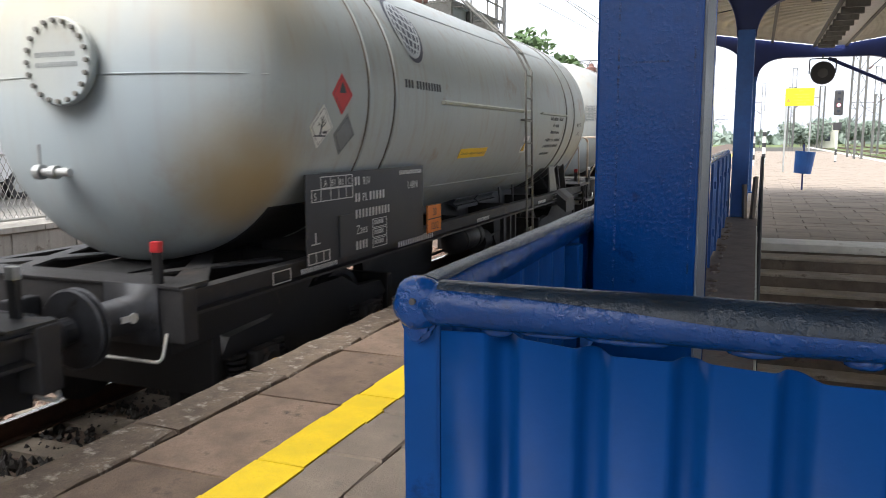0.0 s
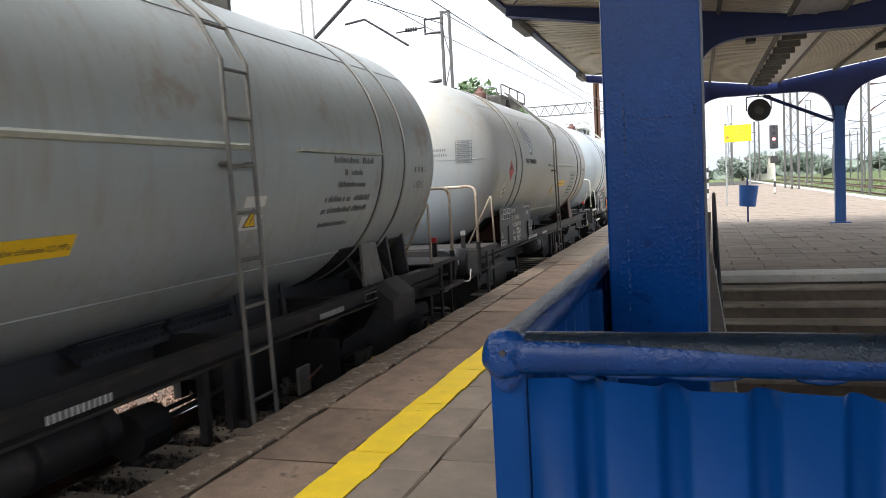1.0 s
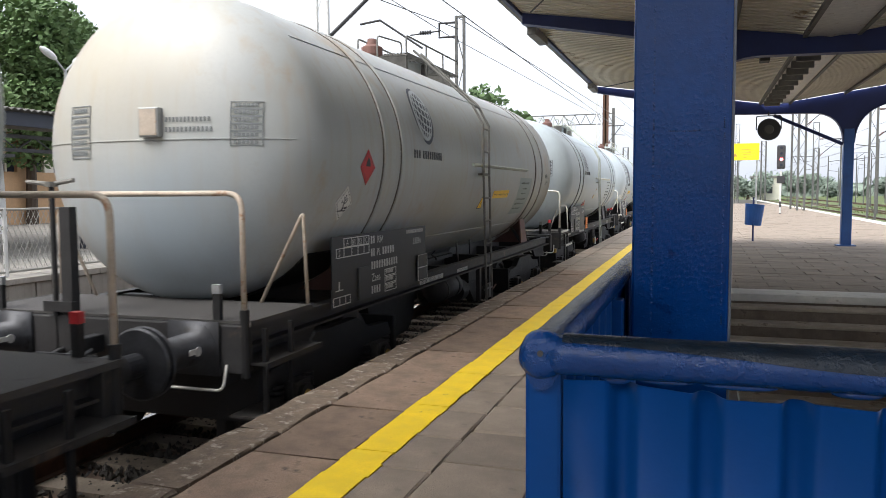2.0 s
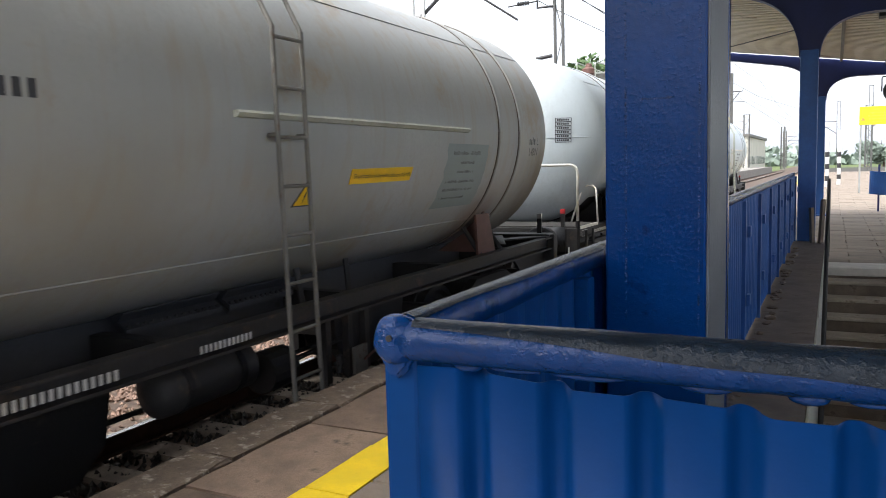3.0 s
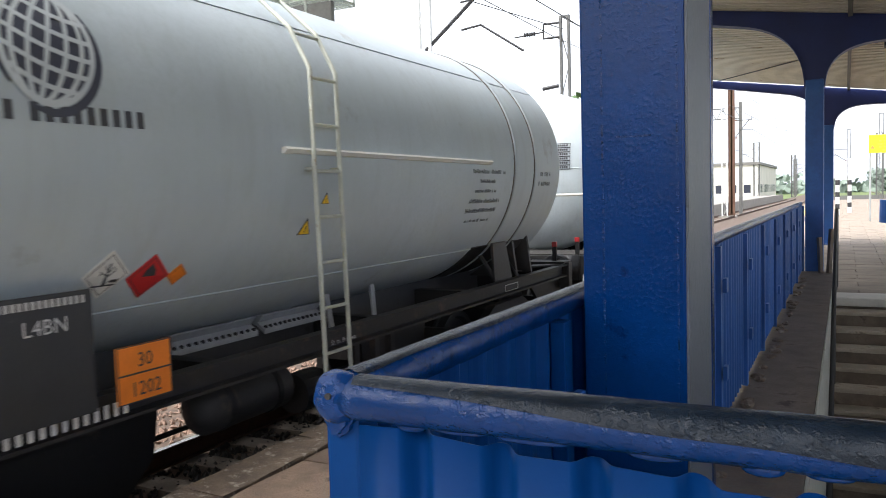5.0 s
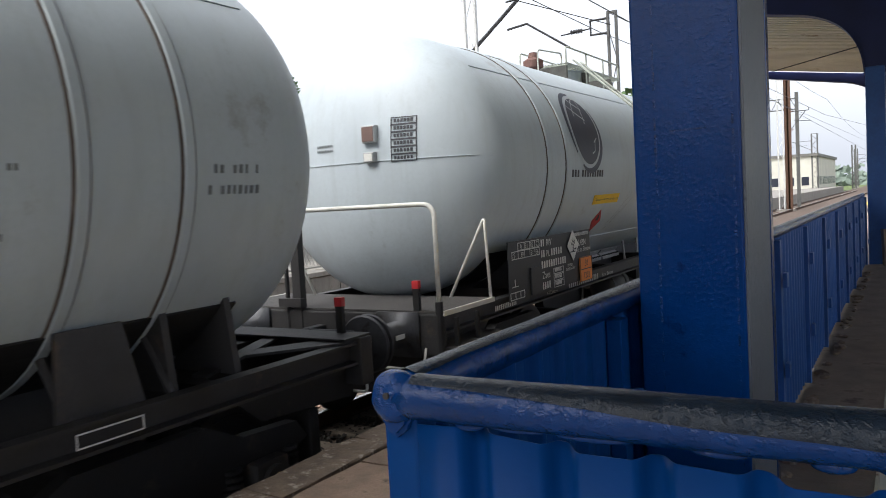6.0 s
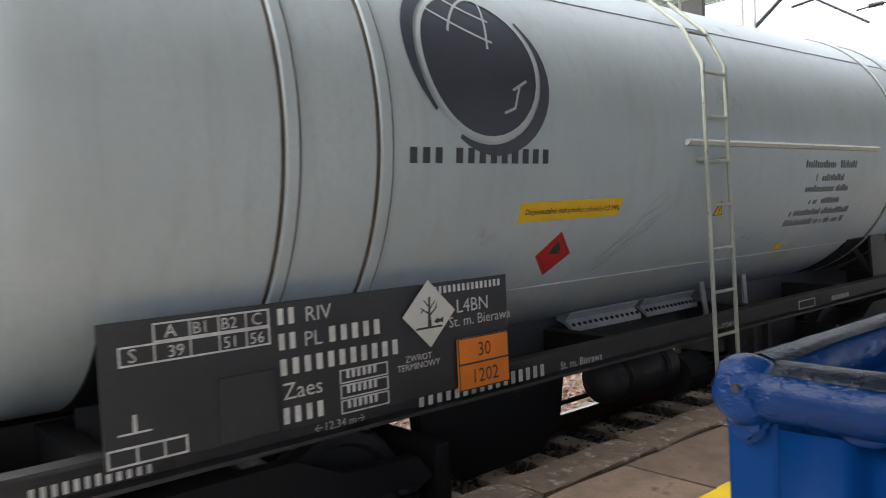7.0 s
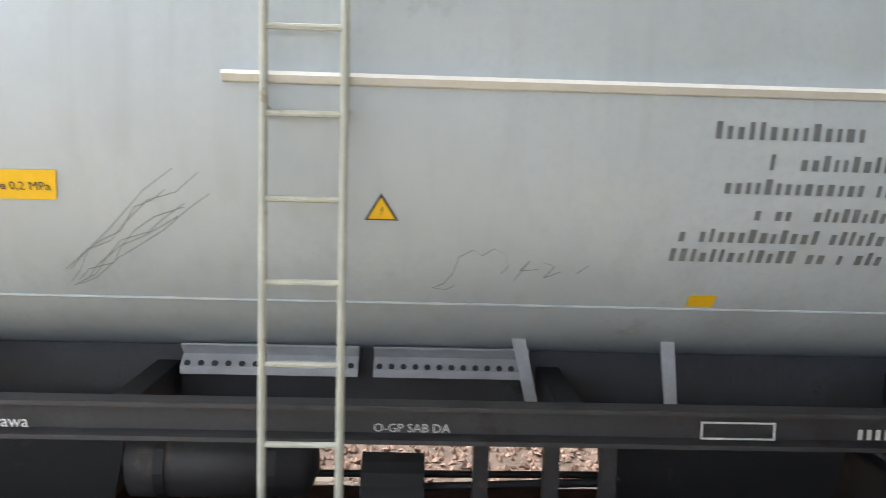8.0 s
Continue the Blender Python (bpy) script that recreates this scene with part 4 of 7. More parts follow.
        for s in (-0.35, 0.35):
            ho = bmesh.new()
            tube(ho, [(s, end * (6.04 + kx(end)), 0.98), (s, end * (6.2 + kx(end)), 0.95), (s, end * (6.38 + kx(end)), 0.6), (s * 0.8, end * (6.45 + kx(end)), 0.5)], 0.025, 8, bend=0.08)
            part("brake_hose", ho, "wire", Wg, "black rubber brake hose")
    # brakeman's platform
    d = o["deck_end"]
    yA, yB = sorted((d * (6.0 + kx(d)), d * (5.05 + kx(d))))
    rail = o.get("rail_paint", "white_paint")
    dk = part("deck_plate", B(-1.32, 1.32, yA, yB, 1.245, 1.265), "deck", Wg, "dusty chequered end platform")
    for s in (-1, 1):
        eb = B(s * 1.32 - 0.012, s * 1.32 + 0.012, yA, yB, 1.225, 1.268)
        part("deck_edge", eb, rail if o.get("white_edges") else "deck", dk)
    hr = bmesh.new()
    tube(hr, [(-1.28, d * (6.0 + kx(d)), 1.2), (-1.28, d * (6.0 + kx(d)), 2.2), (1.28, d * (6.0 + kx(d)), 2.2), (1.28, d * (6.0 + kx(d)), 1.2)], 0.022, 10, bend=0.13)
    part("end_handrail", hr, rail, Wg, "pale tubular end handrail", smooth=True)
    for s in (-1, 1):
        ft = bmesh.new()
        rod(ft, (s * 1.28, d * (6.0 + kx(d)), 0.85), (s * 1.28, d * (6.0 + kx(d)), 1.35), 0.036, 10)
        part("handrail_foot", ft, "black", Wg)
        ar = bmesh.new()
        rr_, top = (4.95, 1.86) if o.get("round_rail") else (5.07, 2.04)
        tube(ar, [(s * 1.30, d * (rr_ + kx(d)), 1.25), (s * 1.28, d * (rr_ + 0.02 + kx(d)), top)] + ([(s * 1.07, d * (rr_ + 0.02 + kx(d)), top)] if o.get("round_rail") else []) + [(s * 0.86, d * (rr_ + 0.03 + kx(d)), 1.25)], 0.016, 8, bend=0.05 if not o.get("round_rail") else 0.105)
        part("side_handrail", ar, rail, Wg, "bent side handrail", smooth=True)
        for zz, ext in ((0.93, 1.42), (0.52, 1.42)):
            stp = bmesh.new()
            box(stp, s * 1.10, s * ext, yA + 0.05, yB - 0.02 if zz > 0.6 else yA + 0.55, zz, zz + 0.02)
            sp = part("step_plate", stp, "deck", Wg, "grated step")
            part("step_edge", B(s * (ext - 0.004), s * (ext + 0.012), yA + 0.05, yB - 0.02 if zz > 0.6 else yA + 0.55, zz - 0.02, zz + 0.024), rail if o.get("white_edges") else "frame_grey", sp)
        for yy in (yA + 0.12, yA + 0.5):
            part("step_hanger", B(s * 1.36, s * 1.39, yy - 0.02, yy + 0.02, 0.52, 1.2), "black", Wg)
    if o.get("white_edges"):
        tb_ = B(1.10, 1.16, -5.84, -5.68, 0.74, 0.84, bevel=0.012)
        part("towing_lug", tb_, "ochre", Wg, "yellow towing lug")
    bp = bmesh.new()
    box(bp, -0.34, -0.24, d * (6.05 + kx(d)), d * (5.97 + kx(d)), 0.9, 2.1)
    rod(bp, (-0.42, d * (6.03 + kx(d)), 0.9), (-0.42, d * (6.03 + kx(d)), 2.26), 0.022, 10)
    box(bp, -0.50, -0.22, d * (6.05 + kx(d)) - 0.03, d * (6.05 + kx(d)) + 0.03, 1.28, 1.36)
    bk = part("brake_post", bp, "frame_grey", Wg, "hand brake post with a crank handle")
    cw = bmesh.new()
    rod(cw, (-0.42, d * (6.03 + kx(d)), 2.26), (-0.42, d * (6.03 + kx(d)), 2.3), 0.05, 12)
    tube(cw, [(-0.66, d * (6.03 + kx(d)), 2.30), (-0.42, d * (6.03 + kx(d)), 2.28), (-0.2, d * (6.03 + kx(d)), 2.31)], 0.018, 8)
    part("brake_handle", cw, "ladder_dark", bk)

    # brake gear and boxes between the bogies
    rs_ = bmesh.new()
    lathe(rs_, [(-1.05, 0.05), (-1.0, 0.17), (-0.2, 0.17), (-0.15, 0.05)], 20, "Y", 0.95, 0.84)
    rv = part("air_reservoir", rs_, "frame_grey", Wg, "brake air reservoir", smooth=True)
    for k in (-0.85, -0.35):
        part("strap", lathe(bmesh.new(), [(k - 0.025, 0.165), (k - 0.025, 0.178), (k + 0.025, 0.178), (k + 0.025, 0.165)], 20, "Y", 0.95, 0.84), "black", rv)
    bc = bmesh.new()
    rod(bc, (0.9, 0.05, 0.70), (0.9, 0.35, 0.70), 0.16, 16)
    rod(bc, (0.9, 0.35, 0.70), (0.9, 1.3, 0.74), 0.022, 8)
    rod(bc, (0.6, -2.0, 0.62), (0.6, 2.4, 0.66), 0.02, 8)
    part("brake_cylinder", bc, "black", Wg, "brake cylinder and rods")
    for yy in (0.60, 0.92, 1.18):
        part("brake_hanger", B(1.10, 1.16, yy - 0.035, yy + 0.035, 0.5, 1.04), "frame_grey", Wg)
    vb = bmesh.new()
    box(vb, 1.19, 1.22, la + 0.88, la + 1.08, 0.51, 0.74, bevel=0.006)
    part("brake_selector", vb, o["ladder_paint"], Wg, "brake changeover lever plate")
    lv = bmesh.new()
    rod(lv, (1.24, la + 1.0, 0.62), (1.24, la + 1.26, 0.68), 0.012, 8)
    part("selector_lever", lv, "red_top" if o["ladder_paint"] == "ladder" else "rust_red", Wg, "red lever")
    yv = bmesh.new()
    rod(yv, (1.2, la + 0.68, 0.58), (1.2, la + 0.68, 0.72), 0.028, 10)
    rod(yv, (1.2, la + 0.62, 0.66), (1.2, la + 0.74, 0.66), 0.02, 8)
    part("drain_cock", yv, "ochre" if o["ladder_paint"] == "ladder" else "frame_grey", Wg)
    tsh = o.get("tray_shift", 0.0)
    if o.get("trays", True):
        for a, b in ((la - 0.90 + tsh, la + 0.0 + tsh), (la + 0.08 + tsh, la + 0.88 + tsh)):
            ty = bmesh.new()
            prism(ty, [(0.42, 1.29), (0.60, 1.315), (0.60, 1.305), (0.55, 1.25), (0.62, 1.20), (0.62, 1.16), (0.54, 1.22), (0.42, 1.26)], b - a, lambda u, v, w: (u, a + w, v))
            tr = part("cable_tray", ty, "tray" if o["ladder_paint"] == "ladder" else "cradle", Wg, "grey perforated side tray")
            hl_ = bmesh.new()
            n = 13
            for k in range(n):
                yy = a + (b - a) * (k + 0.5) / n
                rod(hl_, (0.612, yy, 1.215), (0.596, yy, 1.21), 0.016, 8)
            part("tray_hole", hl_, "black", tr, kind="stuff")
    for k, lean in ((la + 0.90, 0.09), (la + 1.60, 0.04)):
        sb = bmesh.new()
        prism(sb, [(k - 0.03, 1.0), (k + 0.03, 1.0), (k + 0.03 - lean, 1.40), (k - 0.04 - lean, 1.40)], 0.02, lambda u, v, w: (0.70 + w, u, v))
        part("tank_strut", sb, "frame_grey" if o["ladder_paint"] == "ladder_dark" else "tray", Wg)

    pivots = (-4.1 - longer[0], 4.1 + longer[1])
    for y in pivots:
        bogie(Wg, y)
    wheels = [wheelset(Wg, y + k) for y in pivots for k in (-0.9, 0.9)]

    # boards, plates and marks
    number_board(Wg, o)
    y0, y1, z0, z1 = o["plate"]
    if o.get("plain_plate"):
        op = part("side_plate", B(1.30, 1.312, y0, y1, z0, z1, bevel=0.003), "board", Wg, "dark plate with a white ruled grid")
    else:
        op = part("orange_plate", B(1.30, 1.312, y0, y1, z0, z1, bevel=0.003), "orange", Wg, "orange hazard plate with black figures")
    tp = on_board(1.312)
    zm = (z0 + z1) / 2
    bb = bmesh.new()
    prism(bb, rect(y0, zm - 0.005, y1, zm + 0.005), 0.003, tp)
    frame_lines(bb, y0, z0, y1, z1, 0.006, tp, 0.003)
    part("plate_border", bb, "white_mark" if o.get("plain_plate") else "dark_mark", op)
    for text, zb in () if o.get("plain_plate") else (("30", zm + 0.035), ("1202", z0 + 0.035)):
        part("figures", letters(text, 0.115, lambda p, q, w: tp((y0 + y1) / 2 + p * 0.95, zb + q, w), "CENTER"), "dark_mark", op)
    globe(Wg, *o["globe"])
    u, z, w, h = o["name"]
    t3 = on_tank(0.002)
    nb = bmesh.new()
    unit = w / 12.2
    for k in [0, 1, 2] + [i + 0.7 for i in range(3, 12)]:
        a = u + k * unit * 0.97
        prism(nb, rect(a, az(z), a + unit * 0.52, az(z) + h), 0.003, t3)
    part("name_mark", nb, "dark_mark", Wg, "dark bars of the operator's name", kind="stuff")
    for kind, *a in o["marks"]:
        if kind == "strip":
            y0, y1, z0, text = a
            st = bmesh.new()
            n = 6
            prism(st, [(y0, az(z0) - 0.006), (y1 - 0.02, az(z0) + 0.004), (y1, az(z0) + 0.13), (y0, az(z0) + 0.12)], 0.004, t3)
            s_ = part("yellow_strip", st, "yellow_label", Wg, "yellow pressure notice strip")
            part("notice_text", letters(text, (y1 - y0) / 19.5, lambda p, q, w_: on_tank(0.006)(y0 + 0.04 + p, az(z0) + 0.045 + q, w_)), "dark_mark", s_)
        elif kind == "diamond":
            u_, z_, s_, material, lab = a
            d_, v_ = diamond("hazard_diamond", Wg, u_, z_, s_, material, lab, t3)
            ed = bmesh.new()
            k_ = s_ * 0.86
            t_ = 0.006
            for p, q in (((-k_, 0), (0, -k_)), ((0, -k_), (k_, 0)), ((k_, 0), (0, k_)), ((0, k_), (-k_, 0))):
                ed.faces.new([ed.verts.new(on_tank(0.006)(u_ + x_, v_ + y_, 0.002)) for x_, y_ in (p, q, (q[0] * 0.95, q[1] * 0.95), (p[0] * 0.95, p[1] * 0.95))])
            part("diamond_border", ed, "dark_mark", d_)
            if material == "white_label":
                tree_sign(d_, u_, v_, s_, on_tank(0.004))
            elif material == "red_label":
                fl = bmesh.new()
                prism(fl, [(u_ - 0.3 * s_, v_ + 0.05 * s_), (u_ + 0.3 * s_, v_ + 0.05 * s_), (u_ + 0.24 * s_, v_ + 0.3 * s_), (u_, v_ + 0.6 * s_), (u_ - 0.24 * s_, v_ + 0.3 * s_)], 0.002, on_tank(0.006))
                part("flame_symbol", fl, "dark_mark", d_)
        elif kind == "board_diamond":
            u_, z_, s_ = a
            tb = on_board(1.30)
            d_, v_ = diamond("hazard_diamond", Wg, u_, z_, s_, "white_label", "white environmental hazard diamond", tb, False)
            tree_sign(d_, u_, z_, s_, tb)
        elif kind == "bars":
            material, spec = a
            part("stencil", bars([(p, az(q), w_, h_) for p, q, w_, h_ in spec], t3, 0.003), material, Wg, "faded stencilled notice", kind="stuff")
        elif kind == "words":
            material, spec = a
            wr = random.Random(17)
            bm = bmesh.new()
            for p, q, w_, h_ in spec:
                x_, end_ = p, p + w_
                while x_ < end_ - 0.02:
                    l_ = h_ * wr.uniform(0.22, 0.42)
                    if wr.random() > 0.14:
                        prism(bm, rect(x_, az(q), x_ + l_, az(q) + h_ * wr.choice((0.7, 1.0, 0.75))), 0.003, t3)
                    x_ += l_ + h_ * 0.34
            part("stencil", bm, material, Wg, "faded stencilled notice", kind="stuff")
        elif kind == "text":
            text, u_, z_, size, material = a
            part("lettering", letters(text, size, lambda p, q, w_: on_tank(0.003)(u_ + p, az(z_) + q, w_)), material, Wg)
        elif kind == "scrawl":
            bm = bmesh.new()
            u_, z_ = a
            for line in (((0, 0), (0.05, 0.03), (0.09, 0.10), (0.11, 0.19), (0.17, 0.23), (0.21, 0.20), (0.26, 0.24), (0.31, 0.21), (0.33, 0.15), (0.30, 0.10)), ((0, 0), (0.06, -0.01), (0.1, 0.02)), ((0.36, 0.06), (0.42, 0.18), (0.38, 0.12), (0.46, 0.13)), ((0.48, 0.17), (0.53, 0.15), (0.49, 0.08), (0.56, 0.12)), ((0.60, 0.16), (0.63, 0.11), (0.68, 0.16))):
                for p, q in zip(line, line[1:]):
                    bm.faces.new([bm.verts.new(t3(u_ + x_, az(z_) + y_, 0.002)) for x_, y_ in (p, q, (q[0] + 0.003, q[1] - 0.004), (p[0] + 0.003, p[1] - 0.004))])
            part("scrawl", bm, "scratch", Wg, "thin scrawled outline", kind="stuff")
        elif kind == "patch":
            y0, y1, z0, z1, material = a
            bm = bmesh.new()
            va, vb_ = az(z0), az(z1)
            rws = [[bm.verts.new(t3(u_, va + (vb_ - va) * k / 10, 0.002)) for u_ in (y0 + 0.02 * (k % 3), y1 - 0.015 * (k % 2))] for k in range(11)]
            for e_, f_ in zip(rws, rws[1:]):
                bm.faces.new((e_[0], e_[1], f_[1], f_[0]))
            part("paint_patch", bm, material, Wg, "repainted grey patch")
        elif kind == "triangle":
            u_, z_, s_ = a
            tr_ = bmesh.new()
            prism(tr_, [(u_ - s_, az(z_)), (u_ + s_, az(z_)), (u_, az(z_) + 1.75 * s_)], 0.003, t3)
            wt = part("warning_triangle", tr_, "dark_mark", Wg, "black and yellow overhead line warning triangle")
            tr_ = bmesh.new()
            prism(tr_, [(u_ - s_ * 0.8, az(z_) + 0.1 * s_), (u_ + s_ * 0.8, az(z_) + 0.1 * s_), (u_, az(z_) + 1.5 * s_)], 0.005, t3)
            part("triangle_face", tr_, "yellow_label", wt)
            tr_ = bmesh.new()
            prism(tr_, [(u_ - 0.1 * s_, az(z_) + 0.25 * s_), (u_ + 0.05 * s_, az(z_) + 0.6 * s_), (u_ - 0.05 * s_, az(z_) + 0.65 * s_), (u_ + 0.1 * s_, az(z_) + 1.0 * s_), (u_ + 0.02 * s_, az(z_) + 0.6 * s_)], 0.007, t3)
            part("bolt_symbol", tr_, "dark_mark", wt)
        elif kind == "label":
            y0, y1, z0, z1, material = a
            bm = bmesh.new()
            prism(bm, rect(y0, az(z0), y1, az(z1)), 0.003, t3)
            part("small_label", bm, material, Wg)
        elif kind == "scratches":
            bm = bmesh.new()
            r = random.Random(4)
            for k in range(7):
                p = (a[0] + r.uniform(-0.05, 0.05), a[1] + r.uniform(-0.05, 0.05))
                for s in range(6):
                    q = (p[0] + r.uniform(0.05, 0.13), p[1] + r.uniform(0.03, 0.11))
                    bm.faces.new([bm.verts.new(t3(x_, az(y_), 0.002)) for x_, y_ in (p, q, (q[0] + 0.001, q[1] - 0.003), (p[0] + 0.001, p[1] - 0.003))])
                    p = q
            part("scratch", bm, "scratch", Wg, "fine scratches in the paint", kind="stuff")
        elif kind == "beam":
            tb = on_board(1.252)
            for text, u_, z_, size in a[0]:
                part("beam_lettering", letters(text, size, lambda p, q, w_: tb(u_ + p, z_ + q, w_)), "white_mark", Wg)
            if a[1]:
                part("beam_writing", bars(a[1], tb), "white_mark", Wg, kind="stuff")
            for u0_, z0_, u1_, z1_ in a[2]:
                part("beam_frame", frame_lines(bmesh.new(), u0_, z0_, u1_, z1_, 0.008, tb), "white_mark", Wg)
    return Wg, wheels


BOARD_TEXT = [("S", 0.05, 0.715, 0.085), ("A", 0.118, 0.855, 0.08), ("B1", 0.17, 0.855, 0.075), ("B2", 0.227, 0.855, 0.075), ("C", 0.29, 0.855, 0.08), ("RIV", 0.41, 0.825, 0.105), ("PL", 0.405, 0.63, 0.105), ("Zaes", 0.35, 0.24, 0.115), ("L4BN", 0.825, 0.70, 0.11)]
BOARD_BARS = [(0.349, 0.825, 0.115, 0.078), (0.349, 0.63, 0.115, 0.078), (0.468, 0.63, 0.34, 0.078), (0.349, 0.43, 0.73, 0.078), (0.35, 0.05, 0.25, 0.078), (0.505, 0.06, 0.2, 0.04), (0.505, 0.185, 0.2, 0.04), (0.505, 0.31, 0.2, 0.04), (0.745, 0.90, 0.56, 0.04)]
ADDRESS = [(1.48, 2.39, 1.1, 0.07), (1.72, 2.27, 0.62, 0.065), (1.55, 2.17, 0.96, 0.065), (1.70, 2.06, 0.66, 0.06), (1.40, 1.96, 1.26, 0.065), (1.38, 1.87, 1.3, 0.065)]
NOTICE = "Dopuszczalne maksymalne ci\u015bnienie 0,2 MPa"
base = dict(bands=(-3.735, -3.195, 3.66, 4.30), ladder=0.0, strip=(-0.48, 3.0), deck_end=-1, globe=(-2.45, 3.0, 0.45, 0.46, False), name=(-3.04, 2.415, 1.10, 0.085), board=(-4.62, -2.27, 1.146, 1.762), plate=(-2.70, -2.30, 1.13, 1.43), board_text=BOARD_TEXT, board_bars=BOARD_BARS)

WAGONS = []
w4 = dict(base, label="pale blue-grey tank wagon with a filled globe emblem", tank_label="pale blue-grey painted tank", paint="tank_d", ladder_paint="ladder", white_edges=True, sole="sole_dust",
          board_text=BOARD_TEXT + [("39", 0.122, 0.715, 0.075), ("51", 0.23, 0.715, 0.075), ("56", 0.285, 0.715, 0.075), ("St. m. Bierawa", 0.80, 0.575, 0.085), ("ZWROT", 0.665, 0.335, 0.05), ("TERMINOWY", 0.64, 0.265, 0.05)],
          head=[("table", 0.50, 0.76, 2.62, 3.05, 6, "dark_mark"), ("box", 0.20, 0.36, 2.82, 2.99, "brown"), ("box", 0.22, 0.34, 2.63, 2.73, "white_label"), ("bars", -0.40, 2.82, 0.22, 0.025, "grey_mark"), ("bars", -0.40, 2.77, 0.22, 0.025, "grey_mark")],
          marks=[("strip", -2.16, -1.16, 2.07, NOTICE), ("diamond", -1.72, 1.84, 0.17, "red_label", "red flammable liquid diamond"), ("board_diamond", -2.888, 1.60, 0.185),
                 ("words", "grey_mark", ADDRESS), ("triangle", 0.14, 2.02, 0.07), ("label", 1.53, 1.65, 1.64, 1.70, "yellow_label"), ("scratches", -1.2, 1.72), ("scrawl", 0.36, 1.71),
                 ("beam", [("St. m. Bierawa", -1.78, 1.095, 0.075), ("O-GP SAB DA", 0.12, 1.10, 0.055), ("\u219012,34 m\u2192", -3.62, 1.09, 0.06)], [(-2.95, 1.085, 1.05, 0.075), (-4.9, 1.1, 0.5, 0.05), (2.25, 1.1, 0.4, 0.045)], [(1.55, 1.09, 1.88, 1.17)])])
w3 = dict(base, label="light grey tank wagon with a globe emblem and hazard labels", tank_label="light grey painted tank", paint="tank_c", ladder_paint="ladder", white_edges=True,
          globe=(-2.26, 3.02, 0.25, 0.31, True), round_rail=True, name=(-2.70, 2.64, 0.98, 0.09), strip=(-0.58, 2.9),
          board=(-4.36, -2.05, 1.146, 1.80), plate=(-1.94, -1.56, 1.14, 1.46), bands=(-3.55, -2.97, 3.66, 4.31),
          head=[("table", 0.74, 0.98, 2.56, 2.95, 6, "dark_mark"), ("box", -0.13, 0.05, 2.87, 3.05, "ochre"), ("box", -0.13, 0.04, 2.68, 2.76, "tray"), ("bars", -0.19, 2.60, 0.24, 0.03, "grey_mark"), ("bars", -0.19, 2.53, 0.28, 0.03, "grey_mark"), ("bars", -0.80, 2.86, 0.2, 0.03, "grey_mark"), ("bars", -0.80, 2.77, 0.2, 0.03, "grey_mark"), ("bars", -0.80, 2.68, 0.2, 0.03, "grey_mark"), ("bars", -0.80, 2.56, 0.22, 0.03, "grey_mark")],
          marks=[("diamond", -1.87, 1.85, 0.16, "white_label", "white environmental hazard diamond"), ("diamond", -1.56, 1.81, 0.16, "red_label", "red flammable liquid diamond"), ("diamond", -1.33, 1.80, 0.08, "orange", "small torn orange label"),
                 ("words", "grey_mark", [(2.50, 2.46, 0.85, 0.045), (2.7, 2.36, 0.4, 0.04), (2.6, 2.26, 0.55, 0.04), (2.45, 2.15, 0.85, 0.045), (2.48, 2.05, 0.8, 0.045), (2.55, 1.95, 0.65, 0.035), (4.45, 2.45, 0.4, 0.07), (4.45, 2.33, 0.4, 0.07)]),
                 ("triangle", -0.20, 1.98, 0.075), ("triangle", -0.03, 2.2, 0.05), ("beam", [("St. m. Bierawa", 0.1, 1.10, 0.06)], [(-2.75, 1.08, 0.95, 0.075), (-5.0, 1.09, 0.8, 0.05)], [(-5.7, 1.08, -5.4, 1.18), (3.6, 1.09, 4.0, 1.17)])])
